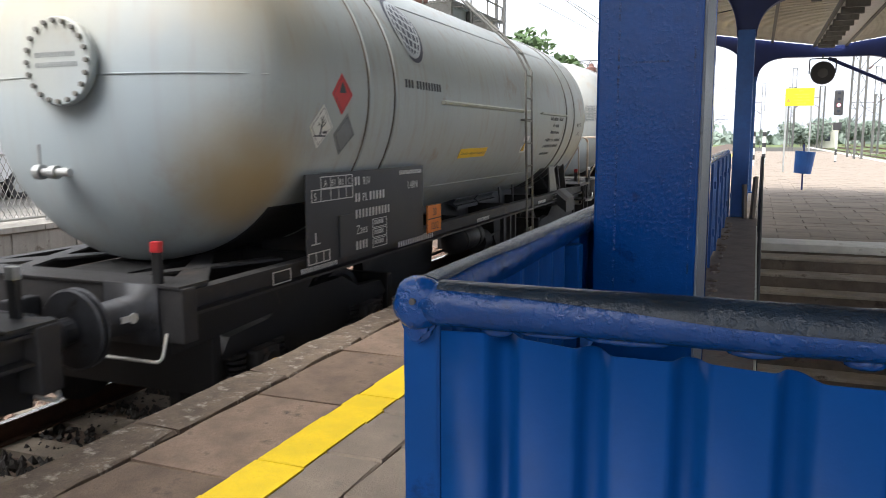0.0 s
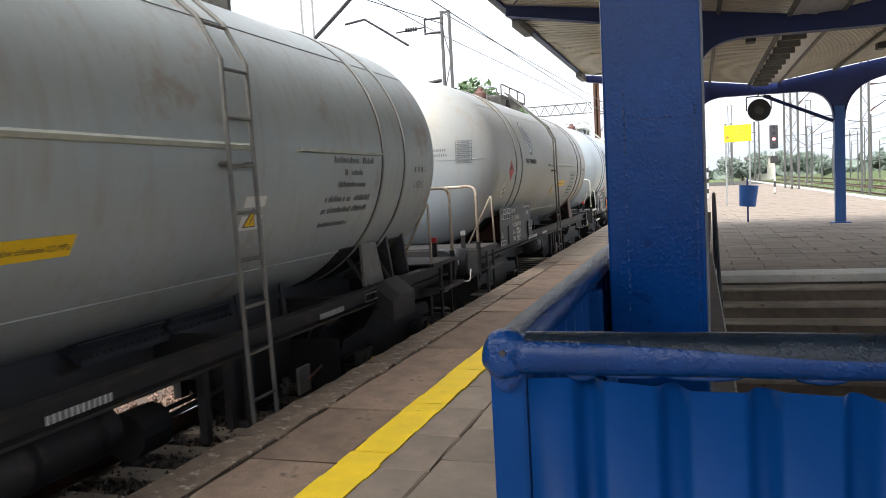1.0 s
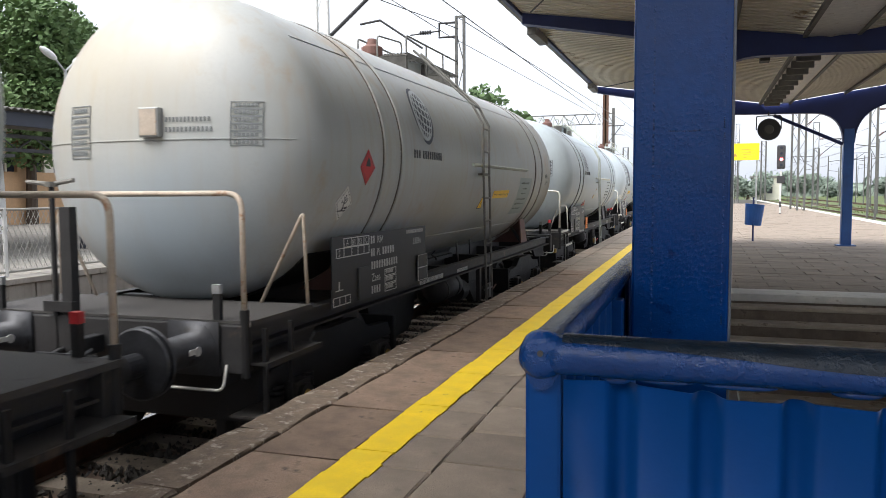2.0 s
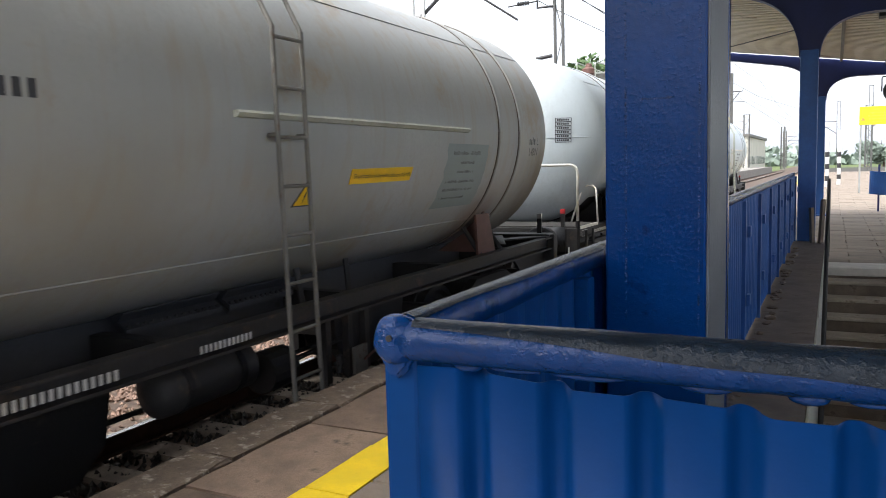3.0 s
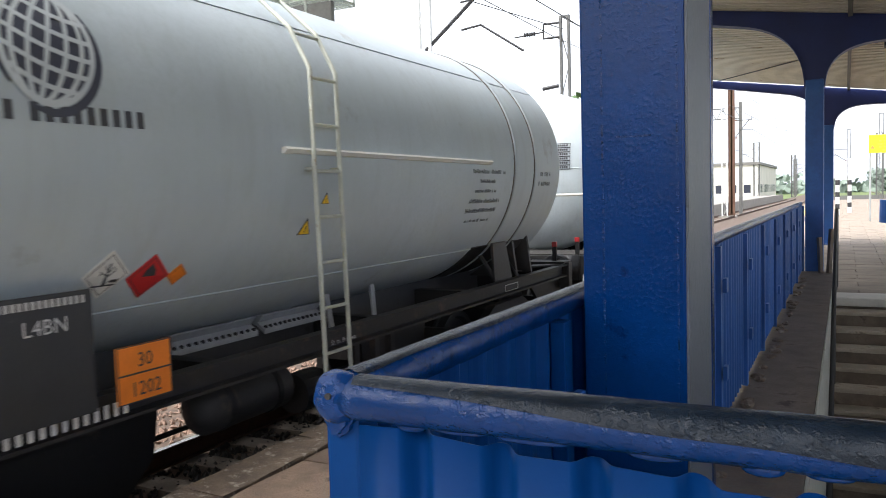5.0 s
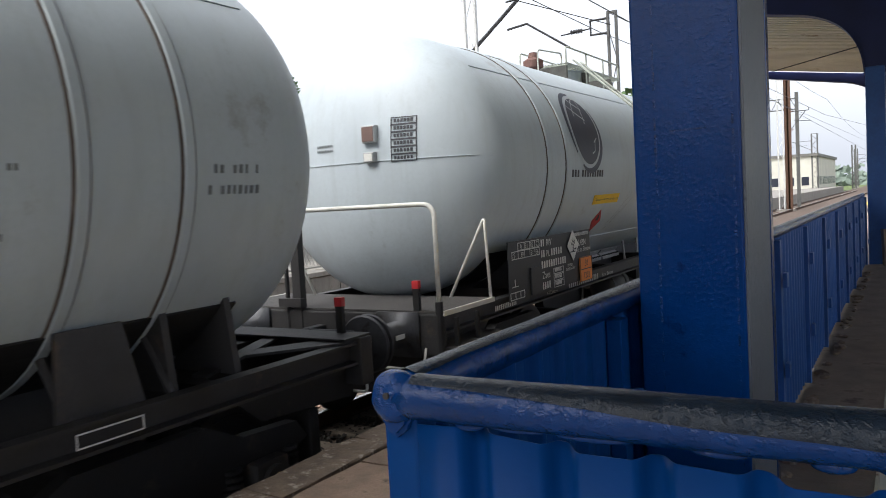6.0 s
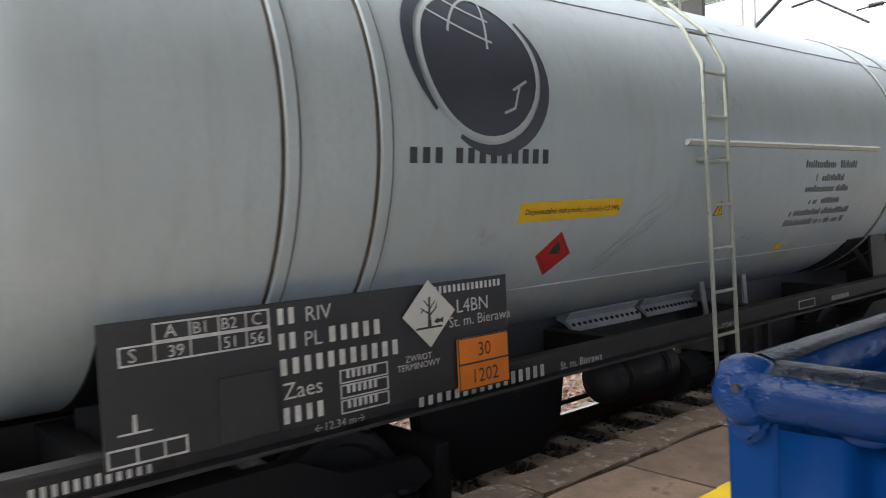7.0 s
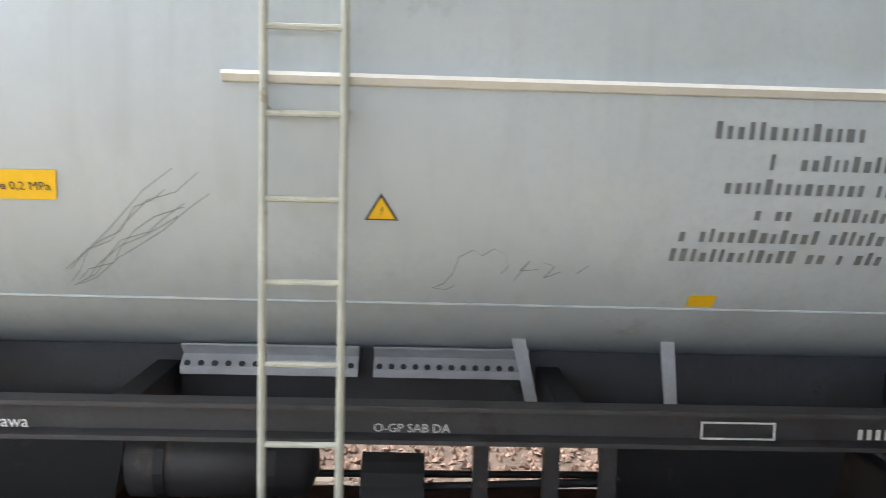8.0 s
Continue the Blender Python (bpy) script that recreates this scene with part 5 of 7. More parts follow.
w2 = dict(base, label="cream and grey tank wagon with rust stains and hazard labels", tank_label="stained cream-grey tank", paint="tank_b", saddle_plate="rust_red", plain_plate=True, ladder_paint="ladder_dark", rail_paint="rust_rail", bracket="galv",
          globe=(-2.45, 3.1, 0.25, 0.31, True), longer=(0.2, 0.0), buffer_stretch=(1.22, 1.0), tank_mid=0.08, tank_half=5.10, name=(-2.95, 2.58, 0.98, 0.09), strip=(-0.65, 2.81), strip_paint="ladder", saddle="rust_red", shells=1, saddles=(-3.9, -3.4, 3.95),
          board=(-4.78, -2.28, 1.146, 1.80), plate=(-2.62, -2.30, 1.17, 1.47), bands=(-3.78, -3.30, 3.71, 4.33),
          head=[("table", 0.82, 1.06, 2.58, 2.94, 6, "grey_mark"), ("box", 0.06, 0.25, 2.66, 2.90, "rust_rail"), ("bars", 0.28, 2.78, 0.4, 0.04, "grey_mark"), ("bars", 0.28, 2.70, 0.42, 0.04, "grey_mark"), ("table", -0.75, -0.5, 2.5, 2.95, 5, "grey_mark")],
          marks=[("diamond", -4.20, 2.44, 0.17, "red_label", "faded red flammable liquid diamond"), ("diamond", -4.58, 2.10, 0.17, "white_label", "white environmental hazard diamond"), ("strip", 0.75, 1.75, 2.10, NOTICE), ("triangle", 0.2, 1.95, 0.12),
                 ("patch", 2.39, 3.40, 1.80, 2.44, "patch"), ("words", "grey_mark", [(2.55, 2.33, 0.7, 0.04), (2.75, 2.24, 0.35, 0.03), (2.7, 2.15, 0.4, 0.03), (2.5, 2.05, 0.7, 0.03), (2.5, 1.97, 0.72, 0.03), (2.5, 1.89, 0.6, 0.025), (4.66, 2.46, 0.2, 0.09)]), ("text", "L", 4.9, 2.46, 0.12, "stencil_dark"), ("text", "L4BN", 4.65, 2.33, 0.13, "stencil_dark"),
                 ("beam", [], [(-2.4, 1.09, 0.9, 0.06), (-0.9, 1.09, 0.5, 0.05)], [])])
w1 = dict(base, label="grimy grey tank wagon with a bolted manhole on its end", tank_label="grimy grey tank with brown stains", paint="tank_a", saddle_plate="ladder_dark", jack_pad=(3.5, 4.15), ladder_paint="ladder_dark", deck_end=1, rail_paint="rust_rail",
          globe=(-3.08, 3.30, 0.27, 0.33, True), name=(-3.45, 2.68, 0.95, 0.08), strip=(-2.5, 1.0), strip2=(1.68, 3.4), strip_paint="ladder", ladder=0.93, 
          board=(-5.15, -2.77, 1.146, 1.90), plate=(-2.72, -2.32, 1.15, 1.46), bands=(-4.20, -3.66, 3.56, 4.20), tank_mid=-0.205, tank_half=5.315, longer=(0.6, 0.1), buffer_stretch=(1.0, 1.45),
          head=[("manhole", 0.02, 2.73, 0.31), ("valve", -0.12, 1.95), ("bars", -1.1, 2.62, 0.3, 0.03, "grey_mark")],
          marks=[("diamond", -4.72, 2.55, 0.17, "red_label", "red flammable liquid diamond"), ("diamond", -5.02, 2.28, 0.18, "white_label", "white environmental hazard diamond"), ("diamond", -4.62, 2.22, 0.18, "grey_mark", "dark weathered hazard diamond"),
                 ("strip", -1.62, -0.62, 1.95, NOTICE), ("words", "stencil_dark", [(2.40, 2.48, 0.9, 0.06), (2.63, 2.37, 0.42, 0.055), (2.52, 2.26, 0.6, 0.055), (2.30, 2.13, 0.97, 0.06), (2.28, 2.03, 1.0, 0.06), (2.31, 1.91, 0.6, 0.045), (4.5, 2.40, 0.26, 0.09)]), ("text", "L", 4.82, 2.40, 0.12, "stencil_dark"), ("text", "L4BN", 4.5, 2.22, 0.13, "stencil_dark"),
                 ("label", 0.99, 1.28, 1.97, 2.22, "white_label"), ("triangle", 1.12, 1.99, 0.09), ("beam", [], [(-3.35, 1.08, 0.95, 0.07), (-0.9, 1.09, 0.5, 0.05), (-5.2, 1.1, 0.6, 0.04), (2.2, 1.09, 0.5, 0.05)], [(-5.6, 1.08, -5.35, 1.18), (3.2, 1.09, 3.6, 1.17), (3.8, 1.09, 4.3, 1.17)])])
# centres along the track at the start
STARTS = (-3.08, 10.54, 24.17, 37.20, 50.24)
for o, y in zip((dict(w2, label="grimy tank wagon at the head of the row"), w1, w2, w3, w4), STARTS):
    ob, wheels = wagon(o)
    ob.location = (XC, y, ZR)
    WAGONS.append((ob, wheels, y))

# ---- stair enclosure ----
WX, WY, WZ = -0.385, 0.885, 1.235       # corner of the top rail
GX, GY = 3.55, 12.45                   # far ends of the enclosure


def corrugated(x0, y0, x1, y1, z0, z1, pitch, depth, jag=0.0, seed=0, drop=0.0):
    """A corrugated sheet standing on the line from (x0, y0) to (x1, y1), with trapezoid ribs and a thickness."""
    r = random.Random(seed)
    d = Vector((x1 - x0, y1 - y0, 0))
    L = d.length
    d.normalize()
    n = Vector((d.y, -d.x, 0))
    bm = bmesh.new()
    us = []
    u = 0.0
    while u < L:
        for f, o in ((0.0, 1), (0.5, 1), (0.535, 0.93), (0.57, 0.72), (0.61, 0.3), (0.64, 0.08), (0.68, 0.0), (0.74, 0.02), (0.79, 0.12), (0.85, 0.42), (0.90, 0.75), (0.95, 0.94), (1.0, 1)):
            if u + f * pitch <= L and (not us or u + f * pitch > us[-1][0] + 1e-5):
                us.append((u + f * pitch, o))
        u += pitch
    if us[-1][0] < L - 1e-4:
        us.append((L, us[-1][1]))
    cols = []
    for u, o in us:
        p = Vector((x0, y0, 0)) + d * u + n * (depth * o)
        q = p - n * 0.002
        a, b = z0, z1 - drop * min(1.0, max(0.0, u - 0.05) / 0.42) - jag * max(0.0, 0.4 + noise.noise(Vector((u * 7, seed, 0))) + 0.5 * noise.noise(Vector((u * 31, seed, 3))))
        cols.append([bm.verts.new((*v.xy, z)) for v, z in ((p, a), (p, b), (q, b), (q, a))])
    for c, e in zip(cols, cols[1:]):
        for k in range(4):
            bm.faces.new((c[k], e[k], e[(k + 1) % 4], c[(k + 1) % 4]))
    bm.faces.new(cols[0])
    bm.faces.new(cols[-1][::-1])
    bmesh.ops.recalc_face_normals(bm, faces=bm.faces)
    return bm


def rail_tube(a, b, r=0.0275, n=60, seed=1, wob=0.0018):
    """A painted pipe with drips and dents under many coats."""
    rr = random.Random(seed)
    a, b = Vector(a), Vector(b)
    bm = bmesh.new()
    tube(bm, [a.lerp(b, k / n) for k in range(n + 1)], r, 16)
    for v in bm.verts:
        q = v.co * 23
        v.co += Vector((noise.noise(q), noise.noise(q + Vector((5, 1, 2))), noise.noise(q + Vector((1, 7, 3))))) * wob
    return bm


EN = thing("stair_enclosure", "blue corrugated sheet barrier with a pipe rail round the stairs", "barrier")
front = part("front_panel", corrugated(WX + 0.03, WY + 0.02, GX, WY + 0.02, 0.02, WZ - 0.03, 0.109, 0.025, 0.008, 2, drop=0.02), "blue", EN, "glossy blue corrugated end panel", smooth=True)
part("front_rail", rail_tube((WX + 0.01, WY, WZ), (GX, WY + 0.015, WZ), seed=2, n=200), "blue_rail", EN, "worn blue pipe rail", smooth=True)
part("side_rail", rail_tube((WX, WY, WZ), (WX - 0.012, GY, WZ), seed=3, n=300), "blue_rail", EN, "worn blue pipe rail", smooth=True)
kn = bmesh.new()
bmesh.ops.create_uvsphere(kn, u_segments=24, v_segments=16, radius=0.033, matrix=Matrix.Translation((WX, WY - 0.002, WZ)) @ Matrix.Diagonal((1.0, 0.95, 1.06, 1)))
for v in kn.verts:
    q = v.co * 38
    v.co += Vector((noise.noise(q), noise.noise(q + Vector((3, 3, 1))), noise.noise(q + Vector((9, 2, 5))))) * 0.0035
    v.co.y = max(v.co.y, WY - 0.026 + 0.004 * noise.noise(q * 0.7))
corner = part("corner_joint", kn, "blue_rail", EN, "lumpy painted weld at the rail corner", smooth=True)
hb = bmesh.new()
rod(hb, (WX + 0.002, WY - 0.030, WZ + 0.006), (WX + 0.002, WY - 0.02, WZ + 0.006), 0.0042, 12)
part("bolt_hole", hb, "wire", corner)
dr = bmesh.new()
prism(dr, [(-0.038, -0.02), (0.035, -0.02), (0.028, -0.045), (0.008, -0.062), (-0.006, -0.068), (-0.026, -0.048)], 0.03, lambda u, v, w: (WX + u * 0.72, WY - 0.012 + w * 0.8, WZ + v * 0.82))
bmesh.ops.bevel(dr, geom=dr.edges[:], offset=0.006, segments=2, affect="EDGES")
part("gusset", dr, "blue_rail", corner)
part("corner_post", B(WX - 0.026, WX + 0.026, WY + 0.003, WY + 0.05, 0.0, WZ - 0.02, bevel=0.006), "blue", EN)
# dark worn crown along the top of the front rail, and paint runs under it
def rail_crown(a, b, r, seed, n=160):
    rr = random.Random(seed)
    a, b = Vector(a), Vector(b)
    d = (b - a).normalized()
    q = d.cross(Vector((0, 0, 1))).normalized()
    bm = bmesh.new()
    rows = []
    for k in range(n + 1):
        c = a.lerp(b, k / n)
        f = min(1.0, (c - a).length / 0.7) if seed == 3 else 0.0
        lo = radians(48 - 70 * f + 16 * noise.noise(Vector((k * 0.11, seed, 0))))
        hi = radians(150 + 16 * noise.noise(Vector((k * 0.07, seed, 4))))
        row = []
        for t in range(9):
            w = lo + (hi - lo) * t / 8
            g = r + (0.0004 if t in (0, 8) else 0.0016) + 0.0012 * noise.noise(c * 23 + Vector((t, 0, 0)))
            row.append(bm.verts.new(c + (q * math.cos(w) + Vector((0, 0, 1)) * math.sin(w)) * g))
        rows.append(row)
    for e, f in zip(rows, rows[1:]):
        for t in range(8):
            bm.faces.new((e[t], e[t + 1], f[t + 1], f[t]))
    bmesh.ops.recalc_face_normals(bm, faces=bm.faces)
    return bm


part("rail_crown", rail_crown((WX + 0.03, WY, WZ), (GX, WY + 0.015, WZ), 0.0285, 3), "worn_top", EN, "paint worn dark along the rail", smooth=True)
part("rail_crown", rail_crown((WX, WY + 0.02, WZ), (WX - 0.012, GY, WZ), 0.0285, 5, 300), "worn_top", EN, "paint worn dark along the rail", smooth=True)
r = random.Random(8)
x = WX + 0.1
while x < 0.5:
    l = r.uniform(0.015, 0.05)
    dp = bmesh.new()
    bmesh.ops.create_icosphere(dp, subdivisions=2, radius=1.0, matrix=Matrix.Translation((x, WY + 0.004, WZ - 0.028)) @ Matrix.Diagonal((l, 0.010, r.uniform(0.005, 0.010), 1)))
    part("paint_run", dp, "blue_rail", EN, smooth=True)
    x += l + r.uniform(0.03, 0.12)
# side panels, bay by bay
bay = [WY + 0.06, 1.70, 2.92, 4.06, 5.20, 6.34, 7.48, 8.62, 9.76, 10.9, GY]
for i, (a, b) in enumerate(zip(bay, bay[1:])):
    sx = WX + 0.012
    # bays from the third on take the paler blue
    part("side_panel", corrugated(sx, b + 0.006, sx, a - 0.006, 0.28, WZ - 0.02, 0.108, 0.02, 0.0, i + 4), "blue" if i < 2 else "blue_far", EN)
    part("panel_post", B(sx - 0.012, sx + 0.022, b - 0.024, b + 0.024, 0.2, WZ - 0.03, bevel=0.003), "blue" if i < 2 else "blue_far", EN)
    for zz in (0.55, 0.98):
        hk = bmesh.new()
        box(hk, sx + 0.03, sx + 0.05, b - 0.03, b + 0.03, zz, zz + 0.07, bevel=0.004)
        part("panel_hinge", hk, "blue_far", EN)
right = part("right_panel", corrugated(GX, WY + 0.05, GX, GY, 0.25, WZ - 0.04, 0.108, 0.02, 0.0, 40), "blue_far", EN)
part("right_rail", rail_tube((GX, WY, WZ), (GX, GY, WZ), seed=5, n=80), "blue_rail", EN, smooth=True)

# concrete kerb wall of the stairwell, its inner ledge and the steps
ST = thing("stairs", "worn concrete stairs going down under the platform", "stairs", kind="structure")
ldg = bmesh.new()
box(ldg, WX - 0.03, 0.035, WY + 0.08, GY, -3.6, 0.26)
box(ldg, 3.42, GX + 0.05, WY + 0.08, GY, -3.6, 0.26)
box(ldg, WX - 0.03, GX + 0.05, WY - 0.02, WY + 0.08, -3.6, 0.015)
part("stairwell_wall", ldg, "ledge", ST, "dirty concrete ledge with crumbling edges")
part("stair_lining", B(0.036, 0.05, WY + 0.1, FL1, -3.6, 0.235, bevel=0.004), "ladder", ST, "pale painted wall beside the stairs")
r = random.Random(21)
cr = bmesh.new()
for k in range(60):
    y = r.uniform(2.3, GY - 0.3)
    s = r.uniform(0.015, 0.05)
    bmesh.ops.create_icosphere(cr, subdivisions=1, radius=s, matrix=Matrix.Translation((WX + 0.06 + r.uniform(0, 0.05), y, 0.265)) @ Matrix.Diagonal((1, r.uniform(0.8, 2), 0.5, 1)))
part("crumbled_render", cr, "coping", ST, "broken pieces of render", kind="stuff")
n = 18
for k in range(1, n):
    y1, z = FL1 - 0.30 * k, -0.18 * k
    stp = part("step", B(0.035, 3.42, y1 - 0.01, y1 + 0.33, z - 0.4, z, bevel=0.006), "ledge", ST)
    # paler cap on the darker step body gives each step two tones
    part("nosing", B(0.035, 3.42, y1 - 0.03, y1 + 0.28, z + 0.001, z + 0.05 - 0.0, bevel=0.014), "steps", stp, "worn pale stair nosing")
part("stair_landing", B(0.035, 3.42, WY + 0.08, FL1 - 0.30 * n + 0.4, -3.6, -0.18 * n - 0.1), "steps", ST)
part("top_step", B(0.035, 3.42, FL1 - 0.03, GY - 0.3, -0.10, 0.004, bevel=0.012), "white_line", ST, "pale worn top step")
part("top_riser", B(0.035, 3.42, FL1, GY - 0.32, -0.6, -0.101), "ledge", ST)
HRL = thing("stair_handrail", "dark steel handrail beside the stairs", "handrail")
hb = bmesh.new()
tube(hb, [(0.075, 12.0, 0.1), (0.075, 12.0, 1.12), (0.075, 11.5, 1.18), (0.075, 5.5, -1.6)], 0.022, 10, bend=0.12)
part("rail_pipe", hb, "wire", HRL, smooth=True)
for y in (11.4, 9.6, 7.8):
    hp = bmesh.new()
    z = 1.18 - (11.5 - y) * 0.463
    rod(hp, (0.075, y, z - 1.0), (0.075, y, z), 0.016, 8)
    part("rail_post", hp, "wire", HRL)

# boards leaning at the foot of the second column
for k, (dx, l) in enumerate(((0.10, 0.5), (0.20, 0.62))):
    bm = B(-0.02, 0.02, -0.05, 0.05, 0, l)
    pl = tagged(part("loose_board", bm, "slab"), "weathered offcut board leaning on the column", "board")
    pl.matrix_world = pose(WX + 0.16 + dx, 12.22, 0.262, -8, 6 * k, 20)

# ---- canopy columns and frames ----
FRAMES = (1.78, 12.52, 22.13)
CL, CR = -0.34, 3.22                   # left faces of the column rows
TIPL, TIPR = -3.03, 6.2


MIDX = 1.56


def beam_z(x):
    return 3.68 + 0.69 * abs(x - MIDX) / 4.59


def haunch(p0, p1, p2, n=12):
    """A curved haunch between a beam and a column."""
    return [tuple(p0[j] * (1 - t) ** 2 + 2 * p1[j] * t * (1 - t) + p2[j] * t * t for j in (0, 1)) for t in [k / n for k in range(n + 1)]]


for i, fy in enumerate(FRAMES):
    fr = thing("canopy_portal", "dark blue steel canopy portal with rounded arches", "canopy portal", group="canopy portals")
    for cx in (CL, CR):
        w = 0.225
        if i == 0 and cx == CL:
            cb = bmesh.new()
            box(cb, cx, cx + w, fy, fy + 0.33, 0.0, 3.9, bevel=0.006)
            c = part("column", cb, "blue_col", fr, "glossy blue welded steel column")
            for xx in (cx + 0.046, cx + w - 0.018):
                wd = bmesh.new()
                rr = random.Random(3)
                z = 0.3
                while z < 3.8:
                    l = rr.uniform(0.008, 0.03)
                    box(wd, xx, xx + 0.004, fy - 0.002, fy + 0.003, z, z + l)
                    z += l + rr.uniform(0.003, 0.02)
                part("weld_bead", wd, "blue_rail", c, kind="stuff")
            bt = bmesh.new()
            box(bt, cx + 0.08, cx + w - 0.07, fy - 0.002, fy + 0.002, 1.600, 1.604)
            part("paint_sag", bt, "blue_rail", c)
            part("flange_plate", B(cx + w - 0.001, cx + w + 0.006, fy + 0.004, fy + 0.31, 0.0, 3.88, bevel=0.002), "primer", c, "bare grey side of the column with worn paint")
            part("column_flange", B(cx - 0.008, cx + w + 0.008, fy + 0.30, fy + 0.345, 0.0, 3.9, bevel=0.005), "blue_col", c)
        else:
            cb = bmesh.new()
            box(cb, cx, cx + 0.24, fy, fy + 0.22, 0.0, 3.0, bevel=0.012)
            box(cb, cx - 0.1, cx + 0.34, fy - 0.1, fy + 0.32, -0.01, 0.03)
            # columns of the farther portals take the paler blue
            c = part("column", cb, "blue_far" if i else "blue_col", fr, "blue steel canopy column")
    # arched beam: outline along x with quarter-round haunches
    out = [(TIPL, beam_z(TIPL) - 0.17)]
    out += haunch((-1.15, 3.86), (CL - 0.02, 3.70), (CL, 2.9))
    out += haunch((CL + 0.24, 2.9), (CL + 0.25, 3.46), (CL + 0.95, 3.47))
    out += haunch((CR - 0.75, 3.44), (CR - 0.01, 3.42), (CR, 2.65))
    out += haunch((CR + 0.24, 2.65), (CR + 0.25, 3.45), (CR + 1.1, 3.66))
    out += [(TIPR, beam_z(TIPR) - 0.17), (TIPR, beam_z(TIPR))]
    out += [(MIDX, beam_z(MIDX)), (TIPL, beam_z(TIPL))]
    keep = [out[0]]
    for p in out[1:]:
        if math.hypot(p[0] - keep[-1][0], p[1] - keep[-1][1]) > 0.004:
            keep.append(p)
    bm = prism(bmesh.new(), keep, 0.05, lambda u, v, w: (u, fy + 0.085 + w, v))
    bmesh.ops.triangulate(bm, faces=[f for f in bm.faces if len(f.verts) > 4])
    part("arched_beam", bm, "navy", fr, "dark blue arched cross beam")
    runs = [[]]
    low = [p for p in keep if p[1] < beam_z(p[0]) - 0.02]
    for p, q in zip(low, low[1:]):
        wide = abs(p[0] - q[0]) > 0.5 and p[0] > CL and q[0] < CR + 0.3 and min(p[1], q[1]) < 3.0
        steep = math.hypot(p[0] - q[0], p[1] - q[1]) > 0.2 and min(p[1], q[1]) < 2.95
        if wide or steep:
            runs.append([])
        else:
            runs[-1].append((p, q))
    for piece in runs:
        if piece:
            fl = bmesh.new()
            for p, q in piece:
                fl.faces.new([fl.verts.new(v) for v in ((p[0], fy, p[1]), (q[0], fy, q[1]), (q[0], fy + 0.22, q[1]), (p[0], fy + 0.22, p[1]))])
            bmesh.ops.remove_doubles(fl, verts=fl.verts, dist=0.0005)
            bmesh.ops.solidify(fl, geom=fl.faces[:], thickness=0.014)
            part("beam_flange", fl, "navy", fr)
    if i == 2:
        br = bmesh.new()
        rod(br, (1.55, fy + 0.05, 3.4), (CR - 0.02, fy + 0.05, 2.62), 0.045, 10)
        part("diagonal_pipe", br, "navy", fr, "sloping rainwater pipe")

# corrugated canopy roof, in bays, with the lamp gutter along its middle
mid = MIDX
RF = thing("canopy_roof", "corrugated sheet canopy roof stained with rust", "canopy", kind="structure")
for a, b in zip((-2.2,) + FRAMES, FRAMES):
    for x0, x1 in ((TIPL - 0.1, mid - 0.35), (mid + 0.35, TIPR + 0.1)):
        bm = bmesh.new()
        n = int((b - a) / 0.19)
        xs = np.linspace(x0, x1, 9)
        lo = []
        for k in range(n * 4 + 1):
            y = a + (b - a) * (k // 4 + (0.0, 0.5, 0.58, 0.92)[k % 4]) / n
            h = (0.0, 0.0, 0.08, 0.08)[k % 4]
            lo.append([[bm.verts.new((x, y, beam_z(x) + 0.012 + h + t)) for x in xs] for t in (0.0, 0.006)])
        for p, q in zip(lo, lo[1:]):
            for s in (0, 1):
                for j in range(8):
                    f = (p[s][j], p[s][j + 1], q[s][j + 1], q[s][j])
                    bm.faces.new(f if s else f[::-1])
        part("roof_sheet", bm, "roof_sheet", RF)
for xx in (TIPL - 0.08, mid - 0.38, mid + 0.34, TIPR + 0.04, 0.2, 3.2):
    part("purlin", B(xx, xx + 0.06, -2.2, FRAMES[-1] + 0.2, beam_z(xx) - 0.05, beam_z(xx) + 0.01), "navy" if xx < 0.1 or xx > 5 else "ladder_dark", RF)
for k, y in enumerate((13.6, 21.2)):
    part("eave_lamp", B(TIPL - 0.14, TIPL + 0.02, y, y + 1.1, beam_z(TIPL) - 0.16, beam_z(TIPL) - 0.03, bevel=0.01), "ladder_dark", RF, "long lamp under the eave")
part("eave_gutter", B(TIPL - 0.16, TIPL - 0.05, -2.2, FRAMES[-1] + 0.3, beam_z(TIPL) - 0.02, beam_z(TIPL) + 0.10), "ladder_dark", RF)
part("gutter_sheet", B(mid - 0.36, mid + 0.36, -2.2, FRAMES[-1], 3.70, 3.72), "white_paint", RF, "pale sheet over the middle gutter")
for k, y in enumerate(np.arange(13.2, 22, 0.8)):
    bm = B(mid - 0.32, mid + 0.05, y, y + 0.09, 3.56, 3.69, bevel=0.01)
    part("gutter_hanger", bm, "ladder_dark", RF)
for y, x in ((14.5, 0.8), (18.5, 3.6)):
    lm = thing("canopy_lamp", "small dark lamp fixed under the canopy", "lamp", group="canopy lamps")
    z = beam_z(x)
    part("lamp_body", B(x - 0.08, x + 0.08, y, y + 0.3, z - 0.12, z + 0.02, bevel=0.01), "wire", lm)
for a, b in zip(FRAMES, FRAMES[1:]):
    tr = bmesh.new()
    rod(tr, (TIPL + 0.2, b - 0.2, beam_z(TIPL) - 0.06), (mid - 0.3, a + 0.4, beam_z(mid) - 0.03), 0.012, 6)
    rod(tr, (TIPR - 0.2, b - 0.2, beam_z(TIPR) - 0.06), (mid + 0.5, a + 0.4, beam_z(mid) - 0.03), 0.012, 6)
    part("tie_rod", tr, "wire", RF)

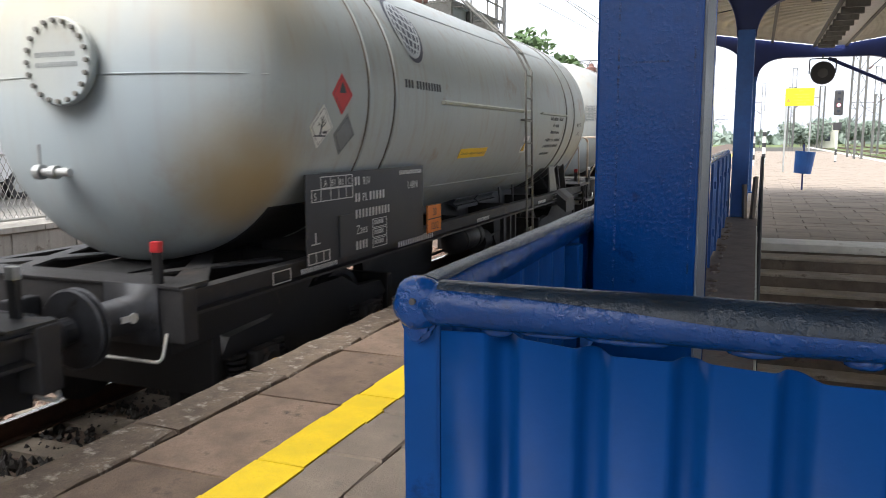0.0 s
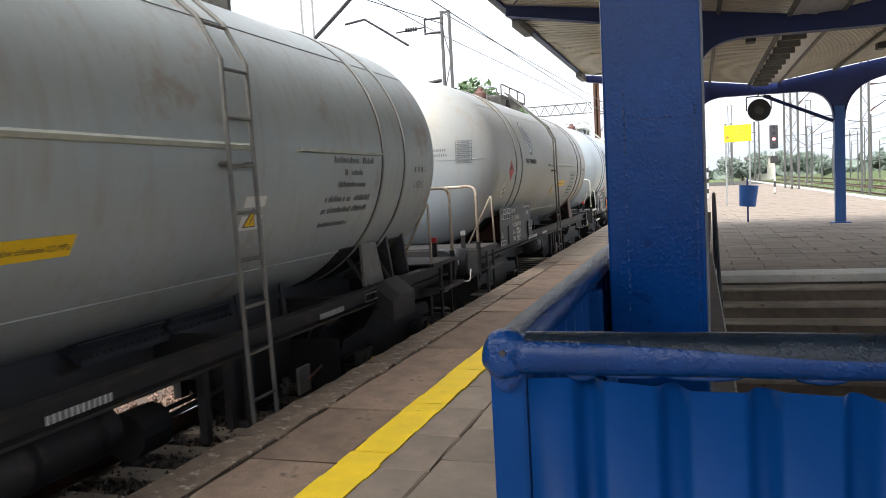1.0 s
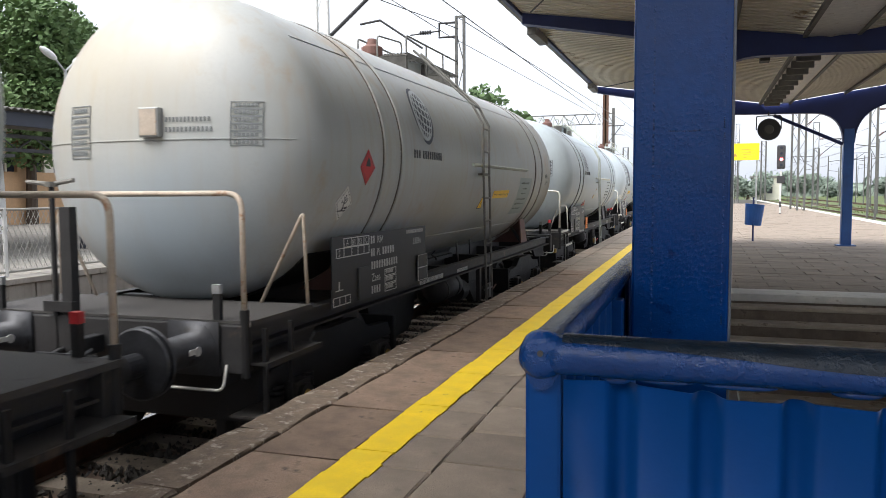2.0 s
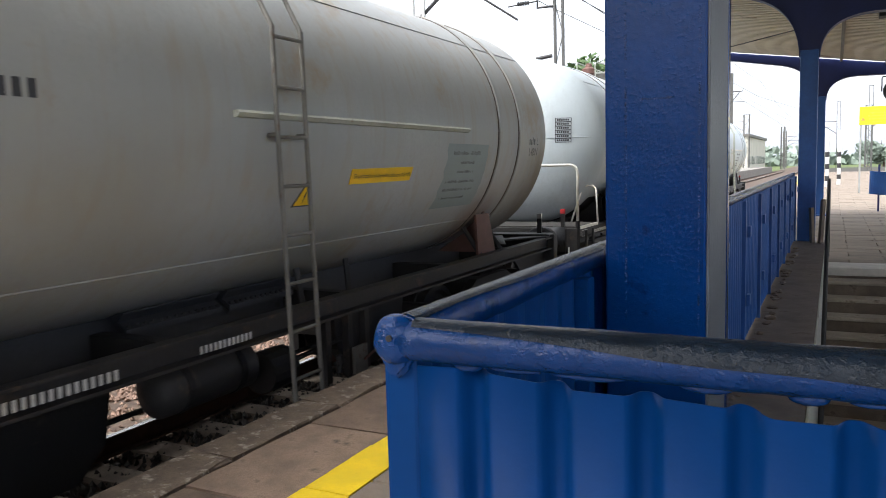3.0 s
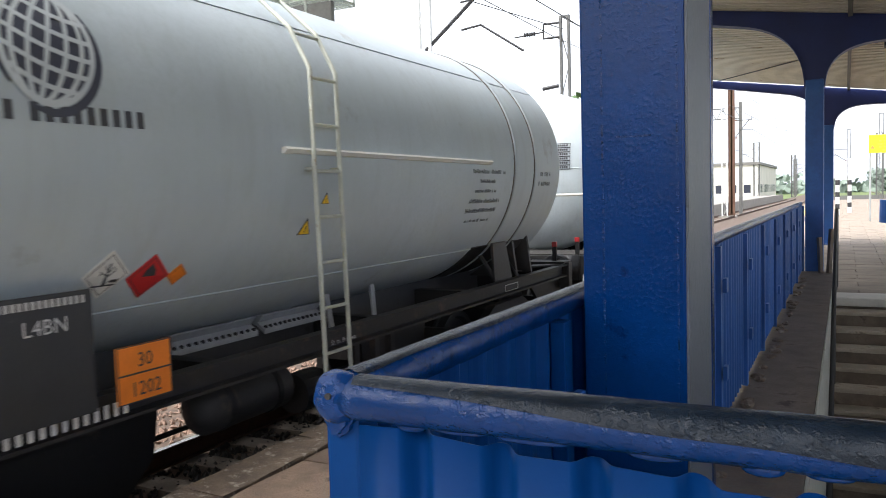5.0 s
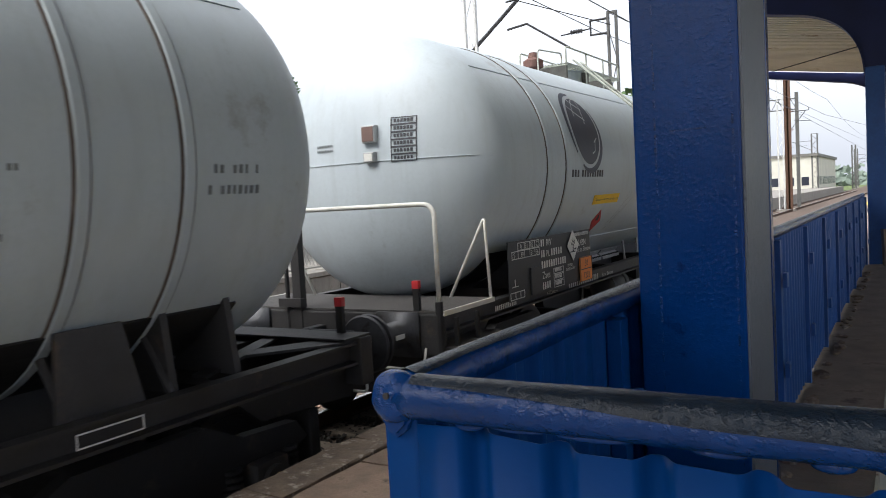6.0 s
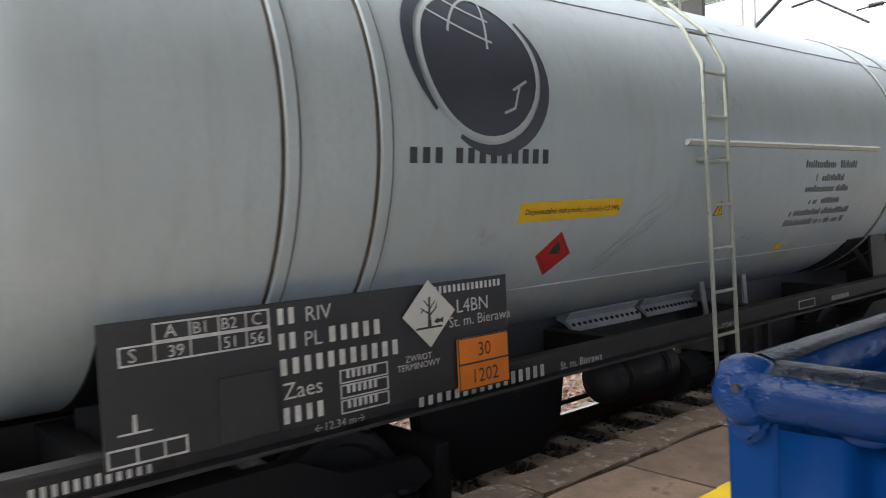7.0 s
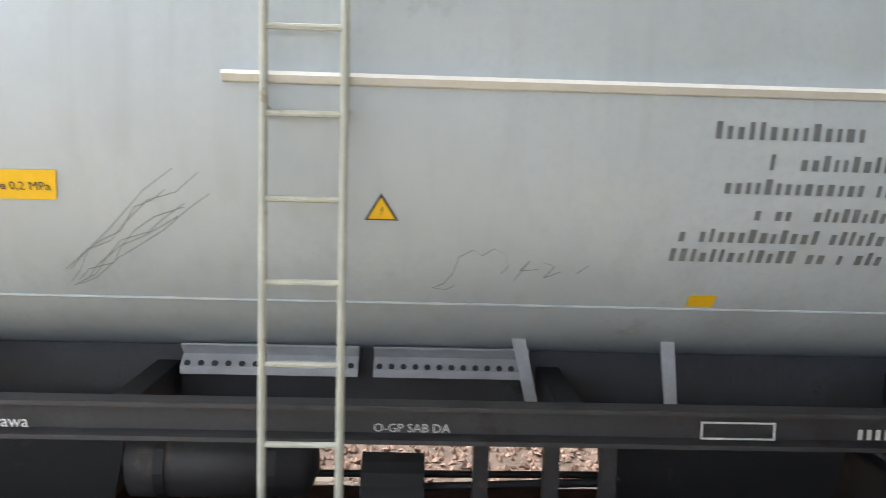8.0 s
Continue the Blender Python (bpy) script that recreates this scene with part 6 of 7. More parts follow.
# ---- platform furniture ----
SPK = thing("loudspeaker", "round black loudspeaker hung from the canopy beam", "loudspeaker")
sx, sy, sz = 1.42, 22.0, 3.02
part("speaker_horn", lathe(bmesh.new(), [(sy - 0.17, 0.27), (sy - 0.14, 0.285), (sy - 0.08, 0.25), (sy + 0.05, 0.12), (sy + 0.2, 0.10)], 24, "Y", sx, sz), "wire", SPK)
part("speaker_cone", lathe(bmesh.new(), [(sy - 0.185, 0.10), (sy - 0.175, 0.12), (sy - 0.165, 0.12)], 18, "Y", sx, sz), "mast", SPK)
sb = bmesh.new()
tube(sb, [(sx - 0.3, sy, sz), (sx - 0.3, sy, sz + 0.36), (sx + 0.3, sy, sz + 0.36), (sx + 0.3, sy, sz)], 0.015, 6, bend=0.05)
rod(sb, (sx, sy + 0.1, sz + 0.36), (sx, sy + 0.1, 3.5), 0.02, 6)
part("speaker_bracket", sb, "wire", SPK)

BIN = thing("litter_bin", "tilted blue litter bin on a thin post", "bin")
bx, by = 1.2, 23.85
bb = bmesh.new()
rod(bb, (bx, by, 0), (bx, by, 1.25), 0.025, 8)
part("bin_post", bb, "navy", BIN)
bd = lathe(bmesh.new(), [(0.46, 0.20), (0.47, 0.22), (1.02, 0.255), (1.06, 0.26), (1.06, 0.235), (0.5, 0.2)], 20, "Z", bx, by - 0.22)
bmesh.ops.rotate(bd, verts=bd.verts, cent=(bx, by, 0.7), matrix=Matrix.Rotation(radians(5), 3, "Y"))
part("bin_body", bd, "blue_far", BIN)

SGN = thing("warning_sign", "bright yellow warning sign on two posts", "sign")
gx, gy = 1.55, 36.1
part("sign_board", B(gx - 0.56, gx + 0.54, gy, gy + 0.02, 2.74, 3.46, bevel=0.005), "sign", SGN)
part("writing", bars([(gx - 0.05, 3.32, 0.2, 0.05), (gx - 0.2, 3.18, 0.6, 0.05), (gx - 0.25, 3.06, 0.65, 0.05), (gx - 0.2, 2.94, 0.6, 0.05), (gx - 0.1, 2.82, 0.35, 0.05)], lambda u, v, w: (u, gy - 0.005 - w, v)), "ochre", SGN)
tr = bmesh.new()
prism(tr, [(gx - 0.52, 2.9), (gx - 0.34, 2.9), (gx - 0.43, 3.06)], 0.006, lambda u, v, w: (u, gy - 0.005 - w, v))
part("sign_triangle", tr, "ochre", SGN)
for k in (-0.5, 0.45):
    pb_ = bmesh.new()
    rod(pb_, (gx + k, gy + 0.05, 0), (gx + k, gy + 0.05, 3.3), 0.035, 8)
    part("sign_post", pb_, "galv", SGN)

SIG = thing("light_signal", "railway light signal showing red on a banded post", "signal")
gx, gy = 4.3, 51.5
part("signal_head", B(gx - 0.24, gx + 0.24, gy, gy + 0.22, 2.72, 4.15, bevel=0.08), "wire", SIG)
for k, z in enumerate((4.0, 3.65, 3.3, 2.95)):
    lb = bmesh.new()
    rod(lb, (gx, gy - 0.02, z), (gx, gy + 0.02, z), 0.085, 14)
    part("signal_lens", lb, lamp_red if k == 2 else "glass", SIG)
bm = bmesh.new()
rod(bm, (gx, gy + 0.1, -1.1), (gx, gy + 0.1, 2.6), 0.06, 10)
part("signal_post", bm, "mast_white", SIG)
for z in (-0.3, 0.4):
    bm = bmesh.new()
    rod(bm, (gx, gy + 0.1, z), (gx, gy + 0.1, z + 0.35), 0.064, 10)
    part("post_band", bm, "wire", SIG)
part("route_indicator", B(gx - 0.22, gx + 0.22, gy, gy + 0.2, 1.85, 2.3, bevel=0.03), "wire", SIG)

for k, (px, py, h) in enumerate(((-0.2, 44.0, 2.6), (0.35, 47.5, 2.9))):
    sp = thing("striped_post", "white post with black bands on the platform", "post", group="striped posts")
    bm = bmesh.new()
    rod(bm, (px, py, 0), (px, py, h), 0.10, 10)
    part("post_shaft", bm, "mast_white", sp)
    for z in (0.3, 0.9, 1.5):
        bm = bmesh.new()
        rod(bm, (px, py, z), (px, py, z + 0.25), 0.104, 10)
        part("post_band", bm, "wire", sp)

# ---- overhead line masts ----


def lattice_mast(x, y, h, w=0.42, material="mast", arm=0.0, armz=5.6, insul=True, leg=0.03):
    t = thing("catenary_mast", "lattice steel overhead line mast", "mast", group="overhead line masts")
    for s in (-1, 1):
        bm = B(x + s * w / 2 - leg, x + s * w / 2 + leg, y - 0.05, y + 0.05, -1.2, h)
        part("mast_leg", bm, material, t)
    lc = bmesh.new()
    z, s = -1.0, 1
    while z < h - 0.8:
        rod(lc, (x - s * w / 2, y, z), (x + s * w / 2, y, z + 0.85), max(0.014, leg * 0.3), 6)
        z += 0.85
        s = -s
    box(lc, x - w / 2, x + w / 2, y - 0.03, y + 0.03, h - 0.06, h)
    part("mast_lacing", lc, material, t, kind="stuff")
    part("mast_footing", B(x - 0.45, x + 0.45, y - 0.4, y + 0.4, -1.3, -0.8), "concrete", t)
    if arm:
        ar = bmesh.new()
        d = 1 if arm > 0 else -1
        rod(ar, (x + d * w / 2, y, armz + 0.75), (x + arm, y, armz + 0.75), 0.03, 8)
        rod(ar, (x + d * w / 2, y, armz - 0.9), (x + arm * 0.85, y, armz + 0.72), 0.03, 8)
        rod(ar, (x + arm * 0.3, y, armz), (x + arm * 1.05, y, armz - 0.1), 0.02, 8)
        rod(ar, (x + arm, y, armz + 0.75), (x + arm, y, armz + 0.95), 0.03, 6)
        part("cantilever", ar, "wire", t, "cantilever arm of the overhead line")
        if insul:
            bi = bmesh.new()
            for k in range(5):
                rod(bi, (x + d * (w / 2 + 0.1 + k * 0.06), y, armz + 0.75), (x + d * (w / 2 + 0.13 + k * 0.06), y, armz + 0.75), 0.07, 10)
                rod(bi, (x + d * (w / 2 + 0.1 + k * 0.05), y, armz - 0.88 + k * 0.05), (x + d * (w / 2 + 0.13 + k * 0.05), y, armz - 0.85 + k * 0.05), 0.06, 10)
            part("insulator", bi, "rust_red", t, kind="stuff")
    return t


lattice_mast(-6.55, 20.6, 6.25, 0.22, arm=0.0)
lattice_mast(-9.1, 17.4, 9.5, 0.3, "mast_white")
lattice_mast(6.37, 64.5, 10.5, 0.45, leg=0.07)
lattice_mast(6.33, 59.7, 10.5, 0.45, leg=0.07, arm=2.4, armz=6.8)
lattice_mast(9.72, 54.1, 8.0, 0.42, leg=0.06, arm=3.2)
lattice_mast(4.55, 131.9, 9.0, 0.8, leg=0.12, arm=3.0, armz=7.0)
lattice_mast(9.25, 139.9, 9.5, 0.7, leg=0.12, arm=-3.0, armz=7.0)
lattice_mast(15.6, 127.3, 7.5, 0.7, leg=0.12, arm=-3.2)
lattice_mast(17.8, 118.0, 7.5, 0.6, leg=0.1, arm=3.0)
lattice_mast(-8.4, 70.1, 10.2, 0.2, "rail_side", leg=0.16, arm=1.6, armz=6.4)
lattice_mast(-8.95, 69.9, 9.8, 0.4, "mast_white", leg=0.05)
lattice_mast(-14.0, 150.0, 9.5, 0.9, leg=0.12, arm=-4.0, armz=7.5)
lattice_mast(-10.2, 190.0, 8.5, 0.7, leg=0.14, arm=3.0)
lattice_mast(-12.0, 232.0, 9.0, 0.7, leg=0.15, arm=4.0)
lattice_mast(10.2, 84.0, 8.0, 0.5, arm=2.6)
lattice_mast(20.5, 70.0, 8.5, 0.5, arm=-2.5)
lattice_mast(3.5, 96.0, 9.0, 0.4, arm=2.0)
lattice_mast(26.0, 110.0, 9.0, 0.5, arm=-3.0)
lattice_mast(0.5, 120.0, 9.0, 0.4, arm=-3)

# bracket of the near mast and its dropper
BRK = thing("mast_bracket", "dark insulated bracket on the overhead line mast", "bracket")
bm = bmesh.new()
tube(bm, [(-6.62, 20.6, 6.08), (-7.15, 20.6, 6.08), (-7.15, 20.6, 5.7), (-6.62, 20.6, 5.7)], 0.035, 8)
rod(bm, (-7.15, 20.6, 5.88), (-8.0, 20.6, 5.82), 0.02, 8)
for k in range(5):
    rod(bm, (-7.4 - k * 0.07, 20.6, 5.86), (-7.43 - k * 0.07, 20.6, 5.86), 0.06, 10)
part("bracket_arm", bm, "wire", BRK)
part("bracket_stay", tube(bmesh.new(), [(-6.75, 20.6, 4.4), (-7.2, 20.6, 4.35)], 0.05, 8), "wire", BRK)


def span(name, pts, r, label):
    bm = bmesh.new()
    tube(bm, pts, r, 6)
    return tagged(part(name, bm, "wire"), label, "cable", kind="structure")


span("contact_wire", [(XC, -30, 4.85), (XC, 160, 4.85)], 0.010, "overhead contact wire")
span("carrier_wire", [(XC, y, 6.3 + 0.6 * ((y % 60) / 30 - 1) ** 2) for y in range(-30, 161, 5)], 0.010, "overhead carrier cable")
span("side_arm", [(-9.1, 17.4, 5.1), (-8.2, 17.6, 5.95), (-7.2, 17.8, 6.9)], 0.045, "sloping insulated strut of the overhead line")
span("steady_arm", [(-8.1, 17.4, 6.15), (-5.9, 17.6, 6.35)], 0.022, "thin horizontal tube of the overhead line")
span("steady_arm", [(-7.9, 17.0, 5.4), (-7.4, 17.0, 5.46), (-6.35, 17.0, 4.75)], 0.026, "bent dark steady arm")
span("feeder_wire", [(-6.6, 20.6, 5.9), (-12, 8.0, 7.1), (-20, -10, 8.9)], 0.012, "feeder cable")
span("feeder_wire", [(-6.6, 20.6, 6.2), (-4.8, 60.0, 5.9), (-2.6, 92, 6.4)], 0.012, "feeder cable")
span("feeder_wire", [(-7.4, -20, 6.3), (-6.9, 20.6, 5.75), (-6.0, 62, 6.1), (-5, 120, 6.4)], 0.010, "feeder cable")
for x, z in ((12.5, 5.0), (12.5, 6.4), (17.2, 5.0), (17.2, 6.4)):
    span("contact_wire", [(x, 0, z), (x, 260, z)], 0.012, "overhead wire above the sidings")
PT = thing("portal_girder", "lattice portal girder across the tracks", "gantry")
bm = bmesh.new()
for z in (8.1, 9.1):
    box(bm, -22, -8.8, 80.0, 80.1, z, z + 0.1)
k = -22.0
while k < -9:
    rod(bm, (k, 80.05, 8.1), (k + 0.55, 80.05, 9.15), 0.035, 6)
    rod(bm, (k + 0.55, 80.05, 9.15), (k + 1.1, 80.05, 8.1), 0.035, 6)
    k += 1.1
part("girder", bm, "mast", PT)
bm = bmesh.new()
for x in (-22.0, -8.8):
    box(bm, x - 0.15, x + 0.15, 79.95, 80.2, -1.2, 9.7)
part("portal_leg", bm, "mast", PT)

# ---- far side: station platform, fence, building, van ----
SX = -10.35
part_ = part("station_platform", B(-40, SX, -40, 160, -1.3, 0.06), "concrete")
tagged(part_, "concrete platform of the station building", "platform", kind="structure")
cop = bmesh.new()
y = -12.0
rr = random.Random(2)
while y < 40:
    box(cop, SX - 0.5, SX + 0.06, y, y + 0.98, 0.06, 0.16 + rr.uniform(-0.01, 0.01), bevel=0.01)
    y += 1.0
tagged(part("platform_coping", cop, "concrete"), "weathered concrete coping along the station platform", "coping", kind="structure")
WALLJ = bmesh.new()
y = -12.0
while y < 40:
    box(WALLJ, SX - 0.01, SX + 0.025, y + 0.02, y + 1.18, -1.0, 0.05, bevel=0.008)
    y += 1.2
tagged(part("retaining_wall", WALLJ, "concrete"), "concrete retaining panels under the coping", "wall", kind="structure")


def fence_bay(y0, y1, x, z0, z1):
    f = thing("mesh_fence", "galvanised diamond mesh fence panel on pale posts", "fence", group="fence panels")
    bm = bmesh.new()
    rod(bm, (x, y0, z0 - 0.1), (x, y0, z1 + 0.03), 0.035, 8)
    part("fence_post", bm, "mast_white", f)
    bm = bmesh.new()
    rod(bm, (x, y0, z1), (x, y1, z1), 0.02, 6)
    rod(bm, (x, y0, z0), (x, y1, z0), 0.02, 6)
    part("fence_rail", bm, "mesh", f)
    bm = bmesh.new()
    p = 0.105
    h = z1 - z0
    n = int((y1 - y0) / p)
    k = h * 0.52
    for sgn in (1, -1):
        for i in range(-int(k / p) - 1, n + int(k / p) + 2):
            ya = y0 + i * p
            yb = ya + sgn * k
            za, zb = z0, z1
            lo, hi = y0, y1
            if max(ya, yb) < lo or min(ya, yb) > hi:
                continue
            pts = [(ya, za), (yb, zb)]

            def at(yv):
                return za + (zb - za) * (yv - ya) / (yb - ya)
            q = []
            for yy, zz in pts:
                c = min(hi, max(lo, yy))
                q.append((c, at(c)))
            rod(bm, (x, q[0][0], q[0][1]), (x, q[1][0], q[1][1]), 0.006, 4, caps=False)
    part("fence_mesh", bm, "mesh", f, "pale diamond wire mesh")


for k in range(12):
    fence_bay(-6 + 2.2 * k, -6 + 2.2 * (k + 1), SX - 0.35, 0.22, 1.22)

# station building
BX = -21.0
BLD = thing("station_building", "yellow brick station building with cream pilasters and cornice", "building")
Y0, Y1 = -14.0, 15.9
bw = bmesh.new()
wins = [(-1.2, -0.05), (2.15, 3.3), (5.5, 6.65), (8.8, 9.95), (12.17, 13.3)]
zf0, zf1 = 6.15, 8.9
edges = [Y0] + [v for w in wins for v in w] + [Y1]
for a, b in zip(edges[::2], edges[1::2]):
    box(bw, BX - 0.5, BX, a, b, 5.8, 12.5)
for a, b in wins:
    box(bw, BX - 0.5, BX, a, b, 5.8, zf0)
    box(bw, BX - 0.5, BX, a, b, zf1, 12.5)
lows = [(-1.2, -0.05), (2.15, 3.3), (5.5, 6.65), (8.75, 10.0), (12.1, 13.3)]
edges = [Y0] + [v for w in lows for v in w] + [Y1]
for a, b in zip(edges[::2], edges[1::2]):
    box(bw, BX - 0.5, BX, a, b, 0, 5.56)
for a, b in lows:
    box(bw, BX - 0.5, BX, a, b, 3.2, 5.56)
box(bw, BX - 14, BX - 0.5, Y1 - 0.5, Y1, 0, 12.5)
part("brick_wall", bw, "brick", BLD, "yellow brick wall")
part("interior_back", B(BX - 3.2, BX - 3.0, Y0, Y1 - 0.6, 0, 12.4), "wire", BLD)
cn = bmesh.new()
box(cn, BX - 0.5, BX + 0.12, Y0, Y1 + 0.12, 5.55, 5.66)
box(cn, BX - 0.5, BX + 0.26, Y0, Y1 + 0.26, 5.66, 5.8)
box(cn, BX - 0.5, BX + 0.18, Y0, Y1 + 0.18, 5.8, 5.9)
part("cornice", cn, "plaster", BLD, "cream stone string course")
rf = bmesh.new()
box(rf, BX - 14.5, BX + 0.5, Y0 - 0.4, Y1 + 0.5, 12.5, 12.9)
box(rf, BX - 14, BX + 0.2, Y0 - 0.2, Y1 + 0.2, 12.9, 13.6)
part("roof", rf, "plaster", BLD)
for y in (1.05, 4.4, 7.75, 11.1, 14.5):
    pl = bmesh.new()
    box(pl, BX, BX + 0.14, y - 0.36, y + 0.36, 6.12, 12.4)
    box(pl, BX, BX + 0.2, y - 0.48, y + 0.48, 5.9, 6.12, bevel=0.02)
    part("pilaster", pl, "plaster", BLD, "cream pilaster")
for k in range(5):
    z = 3.0 + k * 0.45
    part("quoin", B(BX - 0.02, BX + 0.06, Y1 - (1.3 if k % 2 else 0.95), Y1 + 0.06, z, z + 0.36, bevel=0.03), "plaster", BLD)
    part("quoin", B(BX - 0.02, BX + 0.06, Y1 - 1.0, Y1 + 0.06, 6.0 + z, 6.36 + z, bevel=0.03), "plaster", BLD)
for a, b in wins:
    wf = bmesh.new()
    t = 0.09
    for y in (a, (a + b) / 2 - t / 2, b - t):
        box(wf, BX - 0.28, BX - 0.2, y, y + t, zf0, zf1)
    for z in (zf0, zf0 + 1.0, zf0 + 1.75, zf1 - t):
        box(wf, BX - 0.28, BX - 0.2, a, b, z, z + t)
    w = part("window", wf, "wire", BLD, "dark framed sash window")
    part("pane", B(BX - 0.25, BX - 0.23, a, b, zf0, zf1), "glass", w)
    sl = bmesh.new()
    box(sl, BX - 0.1, BX + 0.2, a - 0.15, b + 0.15, zf0 - 0.12, zf0)
    part("window_sill", sl, "plaster", w)
    su = bmesh.new()
    box(su, BX, BX + 0.1, a - 0.22, a, zf0, zf1)
    box(su, BX, BX + 0.1, b, b + 0.22, zf0, zf1)
    part("window_surround", su, "plaster", w)
for a, b in lows:
    w = part("ground_window", B(BX - 0.3, BX - 0.22, a, b, 0, 3.2), "glass", BLD, "tall dark ground floor window")
    su = bmesh.new()
    box(su, BX, BX + 0.1, a - 0.25, a, 0, 3.3)
    box(su, BX, BX + 0.1, b, b + 0.25, 0, 3.3)
    pts = [((a + b) / 2 + math.cos(radians(t)) * (b - a) * 0.75, 3.3 + math.sin(radians(t)) * 0.5) for t in range(0, 181, 20)]
    prism(su, pts, 0.12, lambda u, v, w_: (BX + w_, u, v))
    part("window_surround", su, "plaster", w)
    for q in (0.2, 0.62):
        part("notice_sheet", B(BX - 0.2, BX - 0.18, a + q, a + q + 0.4, 1.2, 1.85), "white_label", w, "white paper notice")

# platform canopy in front of the building
CP = thing("station_canopy", "dark blue steel canopy with a corrugated roof edge", "canopy")
cx0, cx1, cz = -20.8, -14.8, 3.30
bm = bmesh.new()
n = 190
for k in range(n):
    y = -13 + k * 0.18
    if y > 20:
        break
    prism(bm, [(0, 0), (0.09, 0.05), (0.18, 0), (0.18, 0.02), (0.09, 0.07), (0, 0.02)], cx1 - cx0 + 0.2, lambda u, v, w: (cx0 + w, y + u, cz + 0.02 + v + (cx0 + w - cx1) * -0.03))
part("roof_sheet", bm, "ladder_dark", CP)
part("fascia", B(cx1 - 0.1, cx1, -13, 20.5, cz - 0.30, cz), "slate", CP, "dark slate fascia beam")
bm = bmesh.new()
for z in (cz - 0.5, cz - 0.82):
    box(bm, cx1 - 0.5, cx1 - 0.42, -13, 20.5, z - 0.04, z + 0.04)
k = -13.0
while k < 20:
    rod(bm, (cx1 - 0.46, k, cz - 0.8), (cx1 - 0.46, k + 0.5, cz - 0.5), 0.02, 6)
    rod(bm, (cx1 - 0.46, k + 0.5, cz - 0.5), (cx1 - 0.46, k + 1.0, cz - 0.8), 0.02, 6)
    k += 1.0
part("truss", bm, "wire", CP)
for y in (-1.8, 4.4, 10.1, 16.0):
    bm = bmesh.new()
    box(bm, cx1 - 0.56, cx1 - 0.36, y - 0.1, y + 0.1, 0.06, cz - 0.4, bevel=0.01)
    for s in (-1, 1):
        tube(bm, [(cx1 - 0.46, y, cz - 1.2), (cx1 - 0.46, y + s * 0.3, cz - 0.75), (cx1 - 0.46, y + s * 0.8, cz - 0.5)], 0.03, 6, bend=0.15)
    part("canopy_post", bm, "slate", CP, "dark blue canopy post")
for y in (3.0, 7.6, 12.4):
    lm = bmesh.new()
    box(lm, cx1 - 0.9, cx1 - 0.2, y, y + 1.3, cz - 1.0, cz - 0.93)
    part("lamp_bar", lm, "wire", CP)

WING = thing("station_wing", "low yellow brick wing with a row of small windows", "building")
wz0, wz1 = 2.5, 3.15
part("wall", B(-36, -30.3, 15.5, 47, 0.06, wz0), "brick", WING)
part("wall", B(-36, -30.3, 15.5, 47, wz1, 4.3), "brick", WING)
part("eaves", B(-36.2, -30.0, 15.3, 47.2, 4.3, 4.5, bevel=0.03), "plaster", WING)
for k in range(20):
    y = 15.5 + k * 1.575
    part("window_pier", B(-36, -30.3, y, y + 0.55, wz0, wz1), "plaster" if k % 2 else "brick", WING)
    w = part("window", B(-30.6, -30.5, y + 0.55, y + 1.575, wz0, wz1), "glass", WING)
    part("frame", B(-30.5, -30.42, y + 1.02, y + 1.10, wz0, wz1), "plaster", w)
LMP = thing("street_lamp", "grey lamp post with two pale lamp heads", "street lamp")
bm = bmesh.new()
rod(bm, (-18.0, 18.4, 0.06), (-18.0, 18.4, 5.1), 0.07, 10, r2=0.045)
part("lamp_pole", bm, "galv", LMP)
for s_ in (-1, 1):
    bm = bmesh.new()
    rod(bm, (-18.0, 18.4, 5.05), (-18.0, 18.4 + s_ * 0.35, 5.35), 0.03, 8)
    part("lamp_arm", bm, "galv", LMP)
    bm = bmesh.new()
    bmesh.ops.create_uvsphere(bm, u_segments=14, v_segments=8, radius=1.0, matrix=Matrix.Translation((-18.0, 18.4 + s_ * 0.6, 5.48)) @ Matrix.Rotation(radians(s_ * 25), 4, "X") @ Matrix.Diagonal((0.13, 0.33, 0.1, 1)))
    part("lamp_head", bm, "van", LMP, "pale lamp head", smooth=True)

# parked van
VN = thing("parked_van", "white delivery van parked behind the fence", "van")
vx, vy = -16.3, 8.9
prof = [(0.0, 0.45), (0.05, 0.95), (0.35, 1.15), (1.2, 1.3), (2.1, 2.1), (2.6, 2.35), (5.6, 2.4), (5.7, 2.2), (5.75, 0.5)]
bm = prism(bmesh.new(), prof, 1.9, lambda u, v, w: (vx - w, vy + u, v))
bmesh.ops.bevel(bm, geom=bm.edges[:], offset=0.06, segments=2, affect="EDGES")
part("van_body", bm, "van", VN)
bm = prism(bmesh.new(), [(1.35, 1.38), (2.05, 1.98), (2.5, 1.98), (2.5, 1.38)], 0.02, lambda u, v, w: (vx + 0.005 + w - 0.01, vy + u, v))
part("side_window", bm, "glass", VN)
bm = prism(bmesh.new(), [(0, 0), (1.15, 0.0), (1.15, 1.5), (0, 1.5)], 0.02, lambda u, v, w: (vx - 0.2 - v, vy + 1.25 + u * 0.72, 1.37 + u * 0.66 + w))
part("windscreen", bm, "glass", VN)
